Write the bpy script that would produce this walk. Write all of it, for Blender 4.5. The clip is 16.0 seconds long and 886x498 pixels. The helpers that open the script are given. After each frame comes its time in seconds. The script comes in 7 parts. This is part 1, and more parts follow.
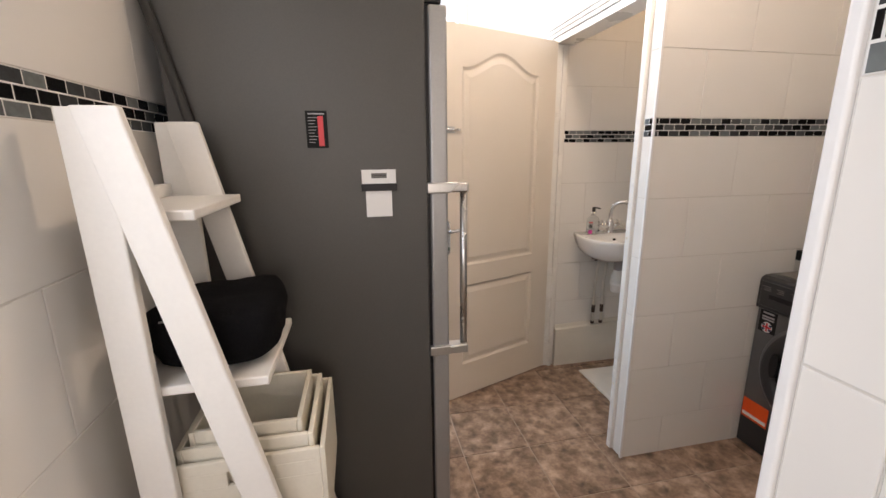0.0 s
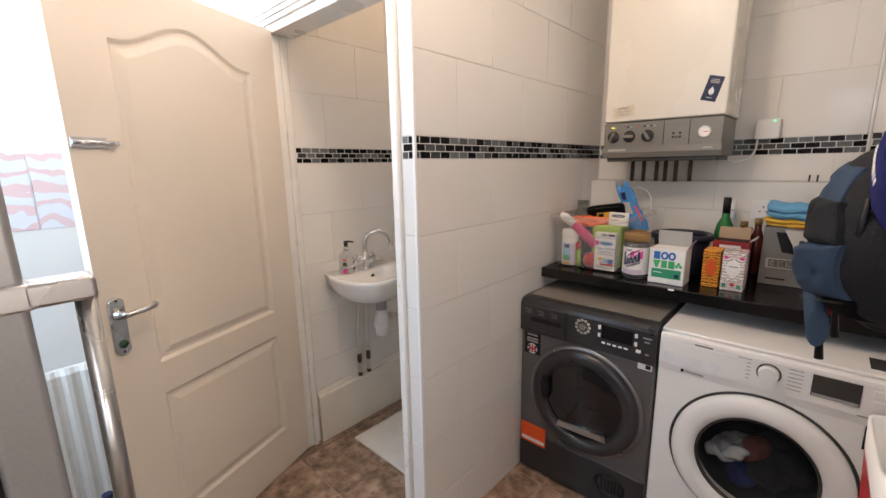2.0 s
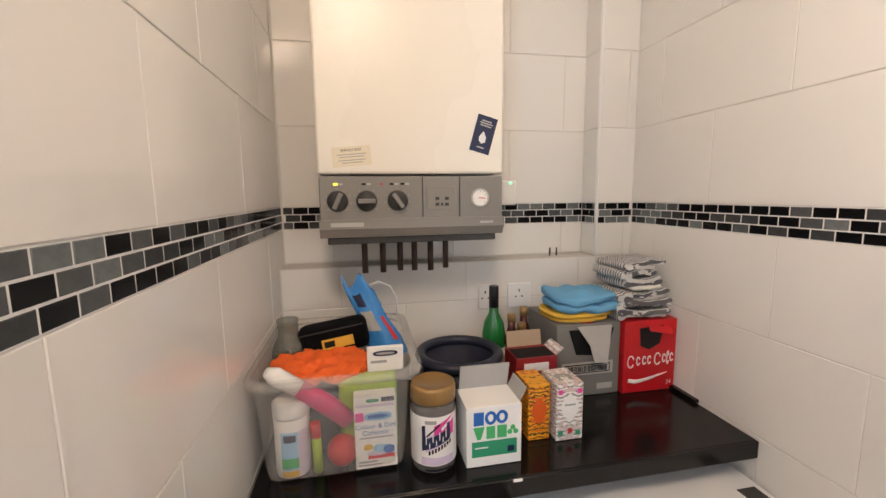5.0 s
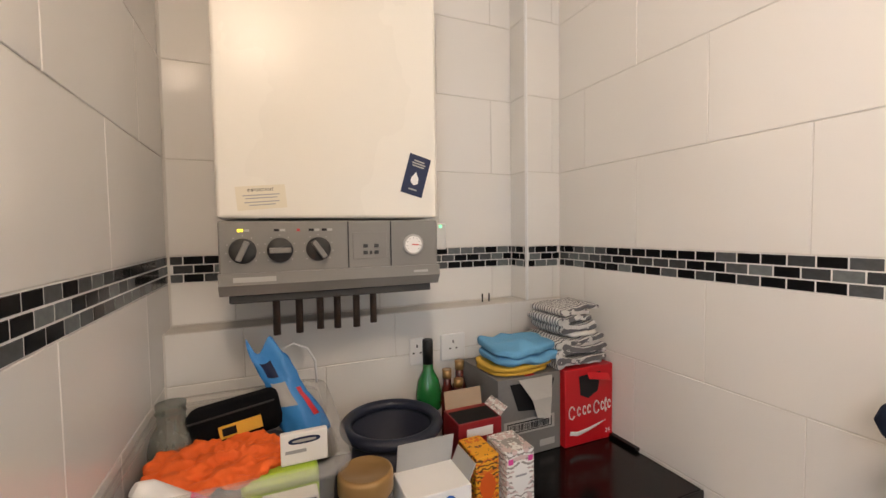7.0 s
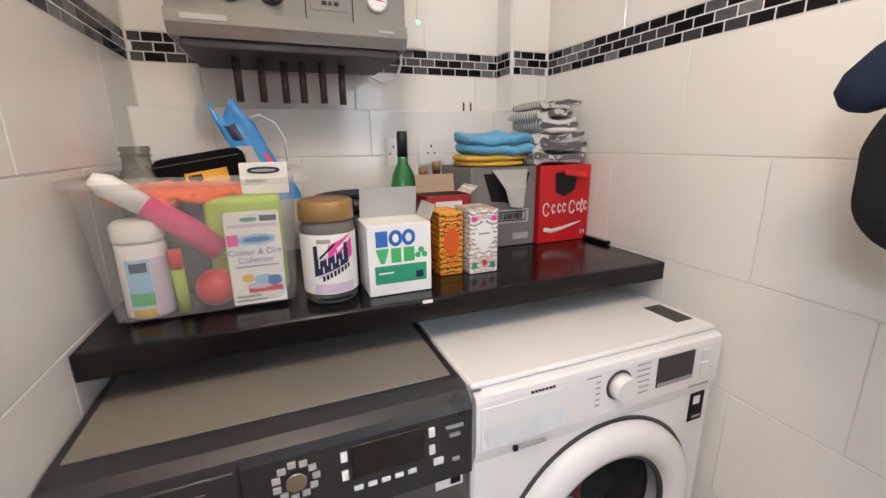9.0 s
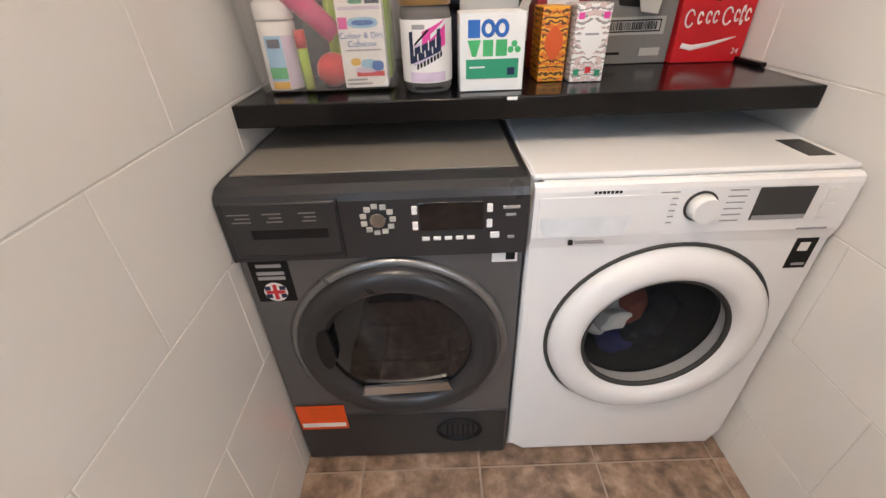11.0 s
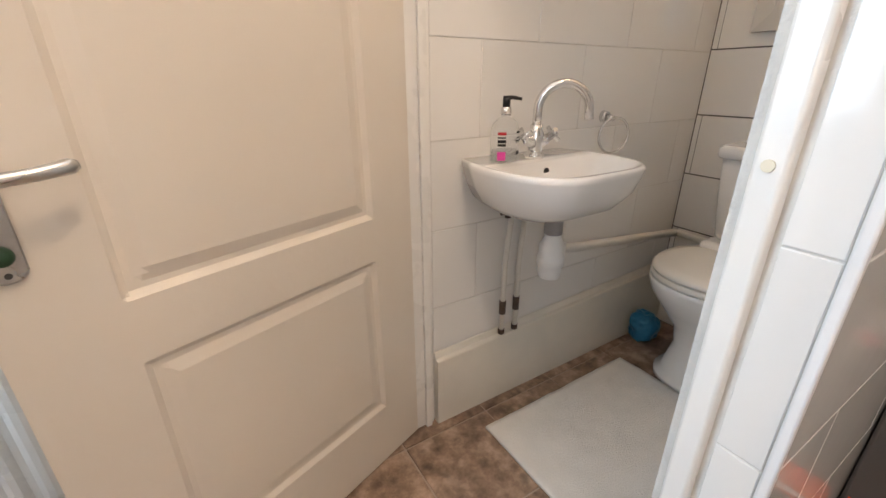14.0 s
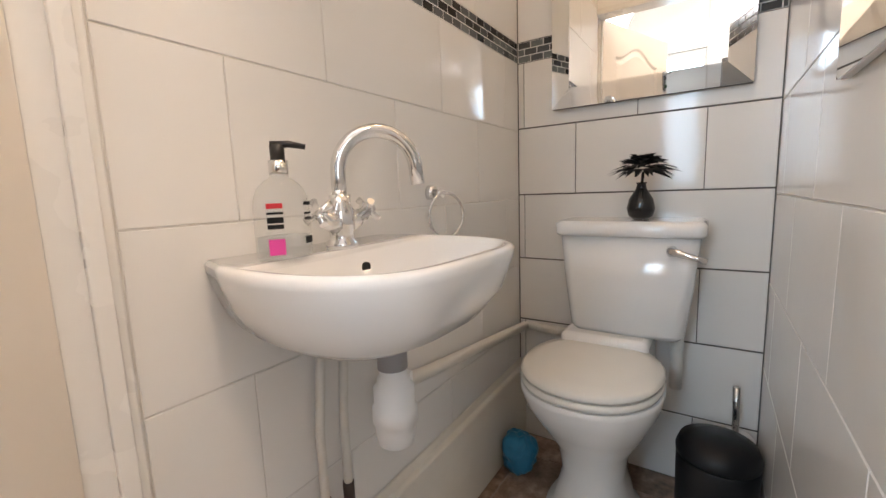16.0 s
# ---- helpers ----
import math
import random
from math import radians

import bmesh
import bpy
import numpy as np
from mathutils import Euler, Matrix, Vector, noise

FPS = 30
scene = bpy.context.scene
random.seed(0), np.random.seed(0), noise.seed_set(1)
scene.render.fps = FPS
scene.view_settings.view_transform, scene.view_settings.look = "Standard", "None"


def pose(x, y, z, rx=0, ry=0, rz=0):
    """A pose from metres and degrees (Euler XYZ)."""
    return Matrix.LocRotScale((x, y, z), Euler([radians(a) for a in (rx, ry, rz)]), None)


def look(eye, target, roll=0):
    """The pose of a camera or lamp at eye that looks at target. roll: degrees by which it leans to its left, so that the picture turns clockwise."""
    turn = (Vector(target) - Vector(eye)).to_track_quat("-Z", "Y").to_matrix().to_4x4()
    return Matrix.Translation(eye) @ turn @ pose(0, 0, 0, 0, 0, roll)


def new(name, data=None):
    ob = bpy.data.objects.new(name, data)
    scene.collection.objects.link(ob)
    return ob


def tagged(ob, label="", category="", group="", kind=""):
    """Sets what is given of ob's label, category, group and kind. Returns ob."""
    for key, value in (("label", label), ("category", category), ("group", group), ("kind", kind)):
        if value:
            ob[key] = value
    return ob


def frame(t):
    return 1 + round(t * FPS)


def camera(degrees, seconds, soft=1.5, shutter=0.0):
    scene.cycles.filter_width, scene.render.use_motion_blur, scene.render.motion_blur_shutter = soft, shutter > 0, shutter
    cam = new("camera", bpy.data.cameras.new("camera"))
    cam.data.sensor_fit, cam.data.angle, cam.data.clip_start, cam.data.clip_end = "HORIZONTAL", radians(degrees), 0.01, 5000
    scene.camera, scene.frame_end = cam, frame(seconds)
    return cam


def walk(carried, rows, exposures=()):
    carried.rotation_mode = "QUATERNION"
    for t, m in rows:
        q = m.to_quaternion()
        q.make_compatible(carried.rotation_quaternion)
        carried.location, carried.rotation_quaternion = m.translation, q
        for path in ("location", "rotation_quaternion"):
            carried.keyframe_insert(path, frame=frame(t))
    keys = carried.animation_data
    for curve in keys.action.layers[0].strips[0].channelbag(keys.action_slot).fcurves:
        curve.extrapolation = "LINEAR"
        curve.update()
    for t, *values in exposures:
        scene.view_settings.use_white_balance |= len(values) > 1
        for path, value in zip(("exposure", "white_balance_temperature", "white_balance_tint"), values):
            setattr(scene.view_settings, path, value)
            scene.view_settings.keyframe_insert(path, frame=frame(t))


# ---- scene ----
cam = camera(94.2, 16.0, soft=1.5)
PATH = [
    (0, (1.38, 1.038, 1.392), (1.772, 2.946, 0.939), -0.6),
    (0.5, (1.407, 1.195, 1.411), (1.997, 3.055, 0.971), -0.6),
    (1, (1.44, 1.339, 1.428), (2.301, 3.093, 0.999), -0.8),
    (1.5, (1.497, 1.45, 1.426), (2.662, 3.021, 1.01), -0.9),
    (2, (1.616, 1.558, 1.426), (3.06, 2.882, 1.027), -1.0),
    (2.5, (1.781, 1.658, 1.418), (3.446, 2.699, 1.036), -1.1),
    (3, (1.96, 1.778, 1.425), (3.783, 2.517, 1.06), -1.1),
    (3.5, (2.124, 1.908, 1.429), (4.045, 2.341, 1.079), -1.1),
    (4, (2.285, 2.015, 1.454), (4.254, 2.154, 1.132), -1.1),
    (4.5, (2.42, 2.146, 1.528), (4.39, 2.008, 1.215), -1.0),
    (5, (2.546, 2.241, 1.551), (4.491, 1.857, 1.288), -0.7),
    (7.5, (2.675, 2.251, 1.574), (4.5, 1.44, 1.474), -0.8),
    (8, (2.664, 2.25, 1.466), (4.479, 1.428, 1.304), -0.9),
    (8.5, (2.634, 2.226, 1.339), (4.446, 1.438, 1.033), -0.9),
    (9, (2.609, 2.178, 1.241), (4.408, 1.464, 0.738), -0.8),
    (9.5, (2.573, 2.133, 1.154), (4.335, 1.514, 0.439), -0.8),
    (11.8, (2.26, 2.08, 1.134), (3.893, 2.5, 0.058), -0.9),
    (12, (2.15, 2.08, 1.117), (3.777, 2.68, 0.121), -1.0),
    (12.5, (2.055, 2.087, 1.157), (3.442, 3.136, 0.167), -0.4),
    (13, (2.008, 2.116, 1.183), (3.132, 3.468, 0.231), -0.1),
    (13.5, (2.007, 2.241, 1.158), (2.988, 3.745, 0.276), 0.1),
    (14, (2.039, 2.403, 1.104), (3.015, 3.977, 0.348), -0.2),
    (14.5, (2.116, 2.534, 1.042), (3.19, 4.11, 0.44), -0.6),
    (15, (2.227, 2.654, 1.0), (3.496, 4.131, 0.542), -0.7),
    (15.5, (2.338, 2.714, 1.005), (3.805, 4.028, 0.659), -1.1),
    (16, (2.394, 2.741, 0.989), (4.045, 3.836, 0.718), -2.0),
]
EXPO = [(0, -0.38, 6850, 19), (1.0, 0.12, 6850, 19), (1.5, 0.0, 6850, 19), (2.0, -0.26, 6700, 19), (2.5, -0.22, 6900, 20), (3.0, -0.12, 6750, 19), (3.5, 0.02, 6900, 19), (4.5, 0.04, 6900, 18), (5.0, -0.08, 6850, 18), (7.5, -0.20, 6800, 17), (8.5, 0.02, 6600, 16), (9.0, 0.32, 6350, 15), (9.5, 0.5, 6300, 14),
        (12.0, 0.36, 7100, 18), (12.5, 0.42, 7350, 18), (13.0, 0.22, 6850, 18), (13.5, 0.08, 6750, 17), (14.0, 0.10, 6900, 18), (14.5, 0.28, 7000, 18), (15.0, 0.34, 6850, 18), (16.0, 0.32, 6800, 18)]
walk(cam, [(t, look(eye, target, roll)) for t, eye, target, roll in PATH], EXPO)

# ---- light ----
world = bpy.data.worlds.new("world")
scene.world = world
world.use_nodes = True
wn = world.node_tree
sky = wn.nodes.new("ShaderNodeTexSky")
sky.sky_type = "NISHITA"
sky.sun_disc = False
sky.sun_elevation, sky.sun_rotation = radians(37), radians(30)
wn.nodes["Background"].inputs[1].default_value = 0.12
wn.links.new(sky.outputs[0], wn.nodes["Background"].inputs[0])


def area(name, m, sx, sy, power, color):
    d = bpy.data.lights.new(name, "AREA")
    d.shape, d.size, d.size_y, d.energy, d.color = "RECTANGLE", sx, sy, power, color
    ob = new(name, d)
    ob.matrix_world = m
    return ob


def point(name, loc, power, color, r):
    d = bpy.data.lights.new(name, "POINT")
    d.energy, d.color, d.shadow_soft_size = power, color, r
    ob = new(name, d)
    ob.location = loc
    return ob


sun = new("sun", bpy.data.lights.new("sun", "SUN"))
sun.data.energy, sun.data.angle, sun.data.color = 2.0, radians(0.6), (1.0, 0.95, 0.88)
sun.matrix_world = look((4, 7, 6), (0, 0, 0))
area("daylight_west", look((0.87, 3.17, 1.55), (2.5, 3.0, 1.2)), 0.56, 1.1, 26, (0.56, 0.80, 1.0))
# side fill: added to brighten the nook and the machine fronts
area("fill_side", look((0.86, 1.20, 1.5), (2.6, 1.65, 0.9)), 0.66, 1.1, 9.5, (0.86, 0.94, 1.0))
area("daylight_north", look((1.70, 3.535, 2.28), (2.75, 1.3, 0.7)), 0.56, 0.34, 18, (0.93, 0.96, 1.0))
# south fill: added behind the camera to light the corridor and partition
area("fill_south", look((1.34, -1.17, 1.5), (1.5, 1.0, 1.2)), 0.6, 1.1, 19, (1.0, 0.92, 0.83))
point("lamp_light", (2.31, 2.27, 2.49), 31, (1.0, 0.83, 0.64), 0.10)
point("lamp_light_wc", (3.1, 2.95, 2.47), 3.6, (1.0, 0.76, 0.52), 0.09)


# ---- materials ----
def mat(name, color, rough=0.5, metal=0.0, var=0.06, scale=6.0, bump=0.0, bscale=60.0, coat=0.0, trans=0.0, alpha=1.0,
        ior=1.45, rand=0.0, grain=0.0, gscale=120.0, emit=0.0, spec=0.5):
    """A plain surface with broad and fine variation in colour, roughness and relief."""
    m = bpy.data.materials.new(name)
    m.use_nodes = True
    nt = m.node_tree
    N, L = nt.nodes, nt.links
    b = N["Principled BSDF"]
    b.inputs["Metallic"].default_value = metal
    b.inputs["Roughness"].default_value = rough
    b.inputs["Coat Weight"].default_value = coat
    b.inputs["Coat Roughness"].default_value = 0.06
    b.inputs["Transmission Weight"].default_value = trans
    b.inputs["IOR"].default_value = ior
    b.inputs["Alpha"].default_value = alpha
    b.inputs["Specular IOR Level"].default_value = spec
    tc = N.new("ShaderNodeTexCoord")
    n1 = N.new("ShaderNodeTexNoise")
    n1.inputs["Scale"].default_value, n1.inputs["Detail"].default_value = scale, 4
    n2 = N.new("ShaderNodeTexNoise")
    n2.inputs["Scale"].default_value, n2.inputs["Detail"].default_value = gscale, 3
    L.new(tc.outputs["Object"], n1.inputs["Vector"])
    L.new(tc.outputs["Object"], n2.inputs["Vector"])
    mr = N.new("ShaderNodeMapRange")
    mr.inputs[3].default_value, mr.inputs[4].default_value = 1 - var * 1.6, 1 + var * 1.6
    L.new(n1.outputs[0], mr.inputs[0])
    mg = N.new("ShaderNodeMapRange")
    mg.inputs[3].default_value, mg.inputs[4].default_value = 1 - grain * 1.6, 1 + grain * 1.6
    L.new(n2.outputs[0], mg.inputs[0])
    mul = N.new("ShaderNodeMath")
    mul.operation = "MULTIPLY"
    L.new(mr.outputs[0], mul.inputs[0])
    L.new(mg.outputs[0], mul.inputs[1])
    last = mul.outputs[0]
    if rand:
        oi = N.new("ShaderNodeObjectInfo")
        m2 = N.new("ShaderNodeMapRange")
        m2.inputs[3].default_value, m2.inputs[4].default_value = 1 - rand, 1 + rand
        L.new(oi.outputs["Random"], m2.inputs[0])
        mm = N.new("ShaderNodeMath")
        mm.operation = "MULTIPLY"
        L.new(last, mm.inputs[0])
        L.new(m2.outputs[0], mm.inputs[1])
        last = mm.outputs[0]
    vm = N.new("ShaderNodeVectorMath")
    vm.operation = "SCALE"
    vm.inputs[0].default_value = color
    L.new(last, vm.inputs["Scale"])
    L.new(vm.outputs[0], b.inputs["Base Color"])
    rr = N.new("ShaderNodeMapRange")
    rr.inputs[3].default_value, rr.inputs[4].default_value = max(0.0, rough - 0.25 * rough), min(1.0, rough + 0.25 * rough)
    L.new(n1.outputs[0], rr.inputs[0])
    L.new(rr.outputs[0], b.inputs["Roughness"])
    if bump:
        nb = N.new("ShaderNodeTexNoise")
        nb.inputs["Scale"].default_value, nb.inputs["Detail"].default_value = bscale, 3
        L.new(tc.outputs["Object"], nb.inputs["Vector"])
        bp = N.new("ShaderNodeBump")
        bp.inputs["Strength"].default_value, bp.inputs["Distance"].default_value = bump, 0.004
        L.new(nb.outputs[0], bp.inputs["Height"])
        L.new(bp.outputs[0], b.inputs["Normal"])
    if emit:
        b.inputs["Emission Color"].default_value = (*color, 1)
        b.inputs["Emission Strength"].default_value = emit
    return m


TILE = mat("white_ceramic", (0.79, 0.77, 0.735), 0.08, var=0.02, scale=2, bump=0.10, bscale=7, rand=0.02, spec=0.5)
GROUT = mat("grout", (0.66, 0.63, 0.585), 0.9, var=0.12, scale=14, bump=0.4, bscale=200)
GROUT_WHITE = mat("white_mosaic_grout", (0.74, 0.73, 0.71), 0.8, var=0.08, scale=30, bump=0.2, bscale=200)
GROUT_DARK = mat("dark_grout", (0.12, 0.11, 0.10), 0.9, var=0.3, scale=14, bump=0.4, bscale=200)
PAINT = mat("white_wall_paint", (0.80, 0.79, 0.76), 0.6, var=0.03, scale=3, bump=0.12, bscale=90)
CEIL = mat("ceiling_paint", (0.82, 0.80, 0.77), 0.8, var=0.03, scale=3, bump=0.15, bscale=70)
GLOSS = mat("white_gloss_paint", (0.80, 0.78, 0.74), 0.28, var=0.03, scale=5, bump=0.08, bscale=40)
DOORP = mat("door_cream_paint", (0.72, 0.655, 0.57), 0.35, var=0.025, scale=4, bump=0.06, bscale=60)
TRIM = mat("white_plastic_trim", (0.82, 0.82, 0.82), 0.3, var=0.02, scale=8)
FRIDGE = mat("fridge_side_grey", (0.084, 0.081, 0.076), 0.45, metal=0.2, var=0.03, scale=2, grain=0.06, gscale=300, bump=0.12, bscale=500)
FRIDGE_DOOR = mat("fridge_steel", (0.34, 0.34, 0.335), 0.36, metal=0.55, var=0.04, scale=3, grain=0.05, gscale=250)
STEEL = mat("brushed_steel", (0.52, 0.52, 0.51), 0.28, metal=1.0, var=0.05, scale=8, grain=0.05, gscale=200)
CHROME = mat("chrome", (0.74, 0.74, 0.74), 0.08, metal=1.0, var=0.03, scale=20)
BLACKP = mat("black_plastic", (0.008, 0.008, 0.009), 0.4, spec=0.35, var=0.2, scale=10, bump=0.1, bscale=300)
BLACKF = mat("black_fabric", (0.006, 0.006, 0.007), 0.95, spec=0.1, var=0.3, scale=14, bump=0.6, bscale=260)
SHELFB = mat("black_gloss_worktop", (0.006, 0.0055, 0.0055), 0.17, var=0.3, scale=30, grain=0.4, gscale=400, bump=0.03, bscale=15, spec=0.4)
GRAPH = mat("graphite_machine", (0.135, 0.135, 0.138), 0.33, metal=0.45, var=0.03, scale=4, grain=0.04, gscale=400)
GRAPHD = mat("graphite_dark", (0.042, 0.042, 0.045), 0.30, metal=0.3, var=0.05, scale=6, grain=0.05, gscale=300)
GRAPHTOP = mat("graphite_top", (0.20, 0.185, 0.165), 0.42, var=0.05, scale=8, grain=0.12, gscale=350)
DARKGLASS = mat("dark_door_glass", (0.008, 0.008, 0.009), 0.06, var=0.1, scale=5, coat=0.5)
WHITEM = mat("white_machine_enamel", (0.83, 0.83, 0.83), 0.22, var=0.015, scale=4)
WHITEP = mat("white_plastic", (0.80, 0.80, 0.79), 0.35, var=0.03, scale=9)
GREYP = mat("grey_boiler_plastic", (0.215, 0.205, 0.19), 0.45, var=0.04, scale=8, bump=0.08, bscale=300)
GREYD = mat("dark_grey_plastic", (0.05, 0.049, 0.047), 0.45, spec=0.3, var=0.08, scale=8)
BOILER = mat("boiler_enamel", (0.79, 0.76, 0.685), 0.27, var=0.02, scale=3, bump=0.03, bscale=6, spec=0.3)
COPPER = mat("tarnished_copper", (0.10, 0.07, 0.055), 0.5, metal=0.6, var=0.3, scale=20)
PIPEW = mat("painted_pipe", (0.72, 0.69, 0.63), 0.4, var=0.06, scale=15, bump=0.1, bscale=60)
PORC = mat("porcelain", (0.84, 0.835, 0.82), 0.07, var=0.012, scale=3, coat=0.4)
SEATP = mat("toilet_seat_plastic", (0.84, 0.81, 0.75), 0.15, var=0.015, scale=3)
MAT_CLOTH = mat("white_towelling", (0.80, 0.78, 0.74), 0.95, var=0.06, scale=12, bump=1.0, bscale=240)
BOXPAINT = mat("boxing_paint", (0.74, 0.70, 0.62), 0.4, var=0.07, scale=7, bump=0.12, bscale=40)
MIRROR = mat("mirror_silver", (0.90, 0.91, 0.91), 0.012, metal=1.0, var=0.01)
NAVY = mat("navy_plastic", (0.018, 0.022, 0.040), 0.4, var=0.1, scale=8)
TEALB = mat("slate_blue_nylon", (0.028, 0.051, 0.090), 0.7, spec=0.25, var=0.15, scale=10, bump=0.2, bscale=120)
NAVYNY = mat("navy_padded_nylon", (0.016, 0.026, 0.050), 0.75, spec=0.2, var=0.15, scale=10, bump=0.25, bscale=160)
INDIGO = mat("indigo_cloth", (0.014, 0.019, 0.105), 0.85, spec=0.15, var=0.2, scale=12, bump=0.5, bscale=200)
GREYNY = mat("charcoal_nylon", (0.016, 0.017, 0.020), 0.75, spec=0.2, var=0.2, scale=12, bump=0.5, bscale=300)
GREYC = mat("grey_cap_cloth", (0.23, 0.23, 0.235), 0.85, var=0.08, scale=10, bump=0.5, bscale=260)
CARDG = mat("grey_card", (0.19, 0.185, 0.18), 0.7, var=0.06, scale=9, grain=0.05)
CREAMLBL = mat("cream_label", (0.72, 0.66, 0.52), 0.5, var=0.03, scale=9)
CARDGL = mat("pale_grey_card", (0.42, 0.41, 0.39), 0.7, var=0.05, scale=9)
CARDR = mat("red_card", (0.56, 0.012, 0.018), 0.35, var=0.05, scale=9)
DARKRED = mat("dark_red_card", (0.26, 0.012, 0.016), 0.4, var=0.08, scale=9)
CARDW = mat("white_card", (0.80, 0.79, 0.77), 0.45, var=0.03, scale=9)
CARDBR = mat("brown_card", (0.38, 0.28, 0.19), 0.8, var=0.08, scale=12)
INKB = mat("black_ink", (0.012, 0.012, 0.012), 0.6, var=0.1, spec=0.2)
INKGREY = mat("grey_ink", (0.33, 0.33, 0.34), 0.5, var=0.05)
INKNAVY = mat("navy_ink", (0.008, 0.017, 0.06), 0.4, var=0.05)
INKGREEN = mat("green_ink", (0.02, 0.28, 0.15), 0.4, var=0.05)
INKLIME = mat("bright_green_ink", (0.05, 0.42, 0.14), 0.4, var=0.05)
INKBLUE = mat("blue_ink", (0.02, 0.13, 0.45), 0.4, var=0.05)
INKRED = mat("red_ink", (0.62, 0.03, 0.04), 0.4, var=0.05)
INKPINK = mat("pink_ink", (0.70, 0.06, 0.32), 0.4, var=0.08)
INKLIL = mat("pale_lilac_ink", (0.62, 0.52, 0.66), 0.4, var=0.1, scale=30)
ORANGE = mat("orange_cloth", (0.80, 0.13, 0.02), 0.8, var=0.12, scale=25, bump=0.5, bscale=120)
ORCARD = mat("orange_card", (0.72, 0.24, 0.015), 0.4, var=0.05)
ORINK = mat("deep_orange_ink", (0.66, 0.10, 0.015), 0.4, var=0.05)
BROWNINK = mat("brown_ink", (0.10, 0.045, 0.015), 0.5, var=0.1)
GOLD = mat("gold_plastic_lid", (0.34, 0.20, 0.075), 0.35, metal=0.35, var=0.06, scale=20)
MAGENTA = mat("magenta_plastic", (0.62, 0.02, 0.16), 0.4, var=0.08, scale=20)
LIME = mat("lime_plastic", (0.34, 0.50, 0.04), 0.5, var=0.1, scale=14)
PALEBL = mat("pale_blue_ink", (0.30, 0.55, 0.78), 0.4, var=0.15, scale=30)
REDCL = mat("rust_red_cloth", (0.22, 0.05, 0.03), 0.9, var=0.15, scale=20, bump=0.5, bscale=200)
YELLOW = mat("yellow_cloth", (0.75, 0.45, 0.06), 0.9, var=0.08, scale=20, bump=0.5, bscale=200)
CYANCL = mat("blue_microfibre", (0.13, 0.38, 0.62), 0.95, var=0.1, scale=20, bump=0.7, bscale=220)
BLUEPK = mat("blue_pouch_film", (0.04, 0.24, 0.60), 0.25, var=0.15, scale=14, bump=0.4, bscale=30)
PULL_REFL = mat("pale_reflection_tone", (0.74, 0.77, 0.80), 0.4, var=0.1, scale=20)
RINGM = mat("satin_grey_ring", (0.24, 0.24, 0.245), 0.3, metal=0.8, var=0.05, scale=8)
STICKR = mat("orange_sticker", (0.82, 0.095, 0.015), 0.4, var=0.06, scale=20)
LEAFB = mat("black_feather", (0.006, 0.006, 0.007), 0.7, var=0.2)
VASEB = mat("black_vase_glaze", (0.008, 0.008, 0.009), 0.12, var=0.1, coat=0.4)
BINBAG = mat("blue_plastic_bag", (0.015, 0.18, 0.34), 0.3, var=0.15, scale=14, bump=0.5, bscale=25)
LED = mat("green_led", (0.1, 1.0, 0.35), 0.4, emit=4.0)
LEDY = mat("amber_led", (1.0, 0.75, 0.05), 0.4, emit=2.5)
CREAMW = mat("cream_lacquered_wood", (0.74, 0.70, 0.60), 0.4, var=0.05, scale=8, grain=0.03)
LADW = mat("white_ladder_paint", (0.82, 0.80, 0.76), 0.4, var=0.03, scale=8, grain=0.02)
FROST = mat("lamp_opal", (1.0, 0.78, 0.5), 0.4, emit=6.0)
BOTTLEG = mat("green_bottle_glass", (0.01, 0.16, 0.035), 0.05, var=0.1, coat=0.5)
BOTTLER = mat("dark_red_bottle", (0.09, 0.015, 0.012), 0.08, var=0.2, coat=0.5)
TURNG = mat("dark_green_enamel", (0.012, 0.045, 0.018), 0.5, var=0.1)
CAPB = mat("black_cap", (0.01, 0.01, 0.01), 0.35)


def glass(name, color, rough, mixw):
    """Thin clear material: see-through with a glossy skin."""
    m = bpy.data.materials.new(name)
    m.use_nodes = True
    N, L = m.node_tree.nodes, m.node_tree.links
    b = N["Principled BSDF"]
    b.inputs["Base Color"].default_value = (*color, 1)
    b.inputs["Roughness"].default_value = rough
    tr = N.new("ShaderNodeBsdfTransparent")
    tr.inputs[0].default_value = (*[0.5 + c * 0.5 for c in color], 1)
    mx = N.new("ShaderNodeMixShader")
    nz = N.new("ShaderNodeTexNoise")
    nz.inputs["Scale"].default_value = 12
    mr = N.new("ShaderNodeMapRange")
    mr.inputs[3].default_value, mr.inputs[4].default_value = mixw * 0.8, mixw * 1.2
    L.new(nz.outputs[0], mr.inputs[0])
    L.new(mr.outputs[0], mx.inputs[0])
    L.new(tr.outputs[0], mx.inputs[1])
    L.new(b.outputs[0], mx.inputs[2])
    L.new(mx.outputs[0], N["Material Output"].inputs[0])
    return m


TUBP = glass("milky_clear_plastic", (0.84, 0.83, 0.81), 0.20, 0.20)
DRUMGL = glass("washer_door_glass", (0.25, 0.26, 0.27), 0.05, 0.07)
JARBR = mat("dark_powder", (0.060, 0.040, 0.030), 0.6, var=0.15, scale=20)
JARGL = glass("grey_green_jar_glass", (0.30, 0.32, 0.28), 0.06, 0.42)
CLEAR = glass("clear_plastic", (0.85, 0.86, 0.86), 0.06, 0.13)
PANE = glass("window_pane", (0.9, 0.93, 0.95), 0.05, 0.10)


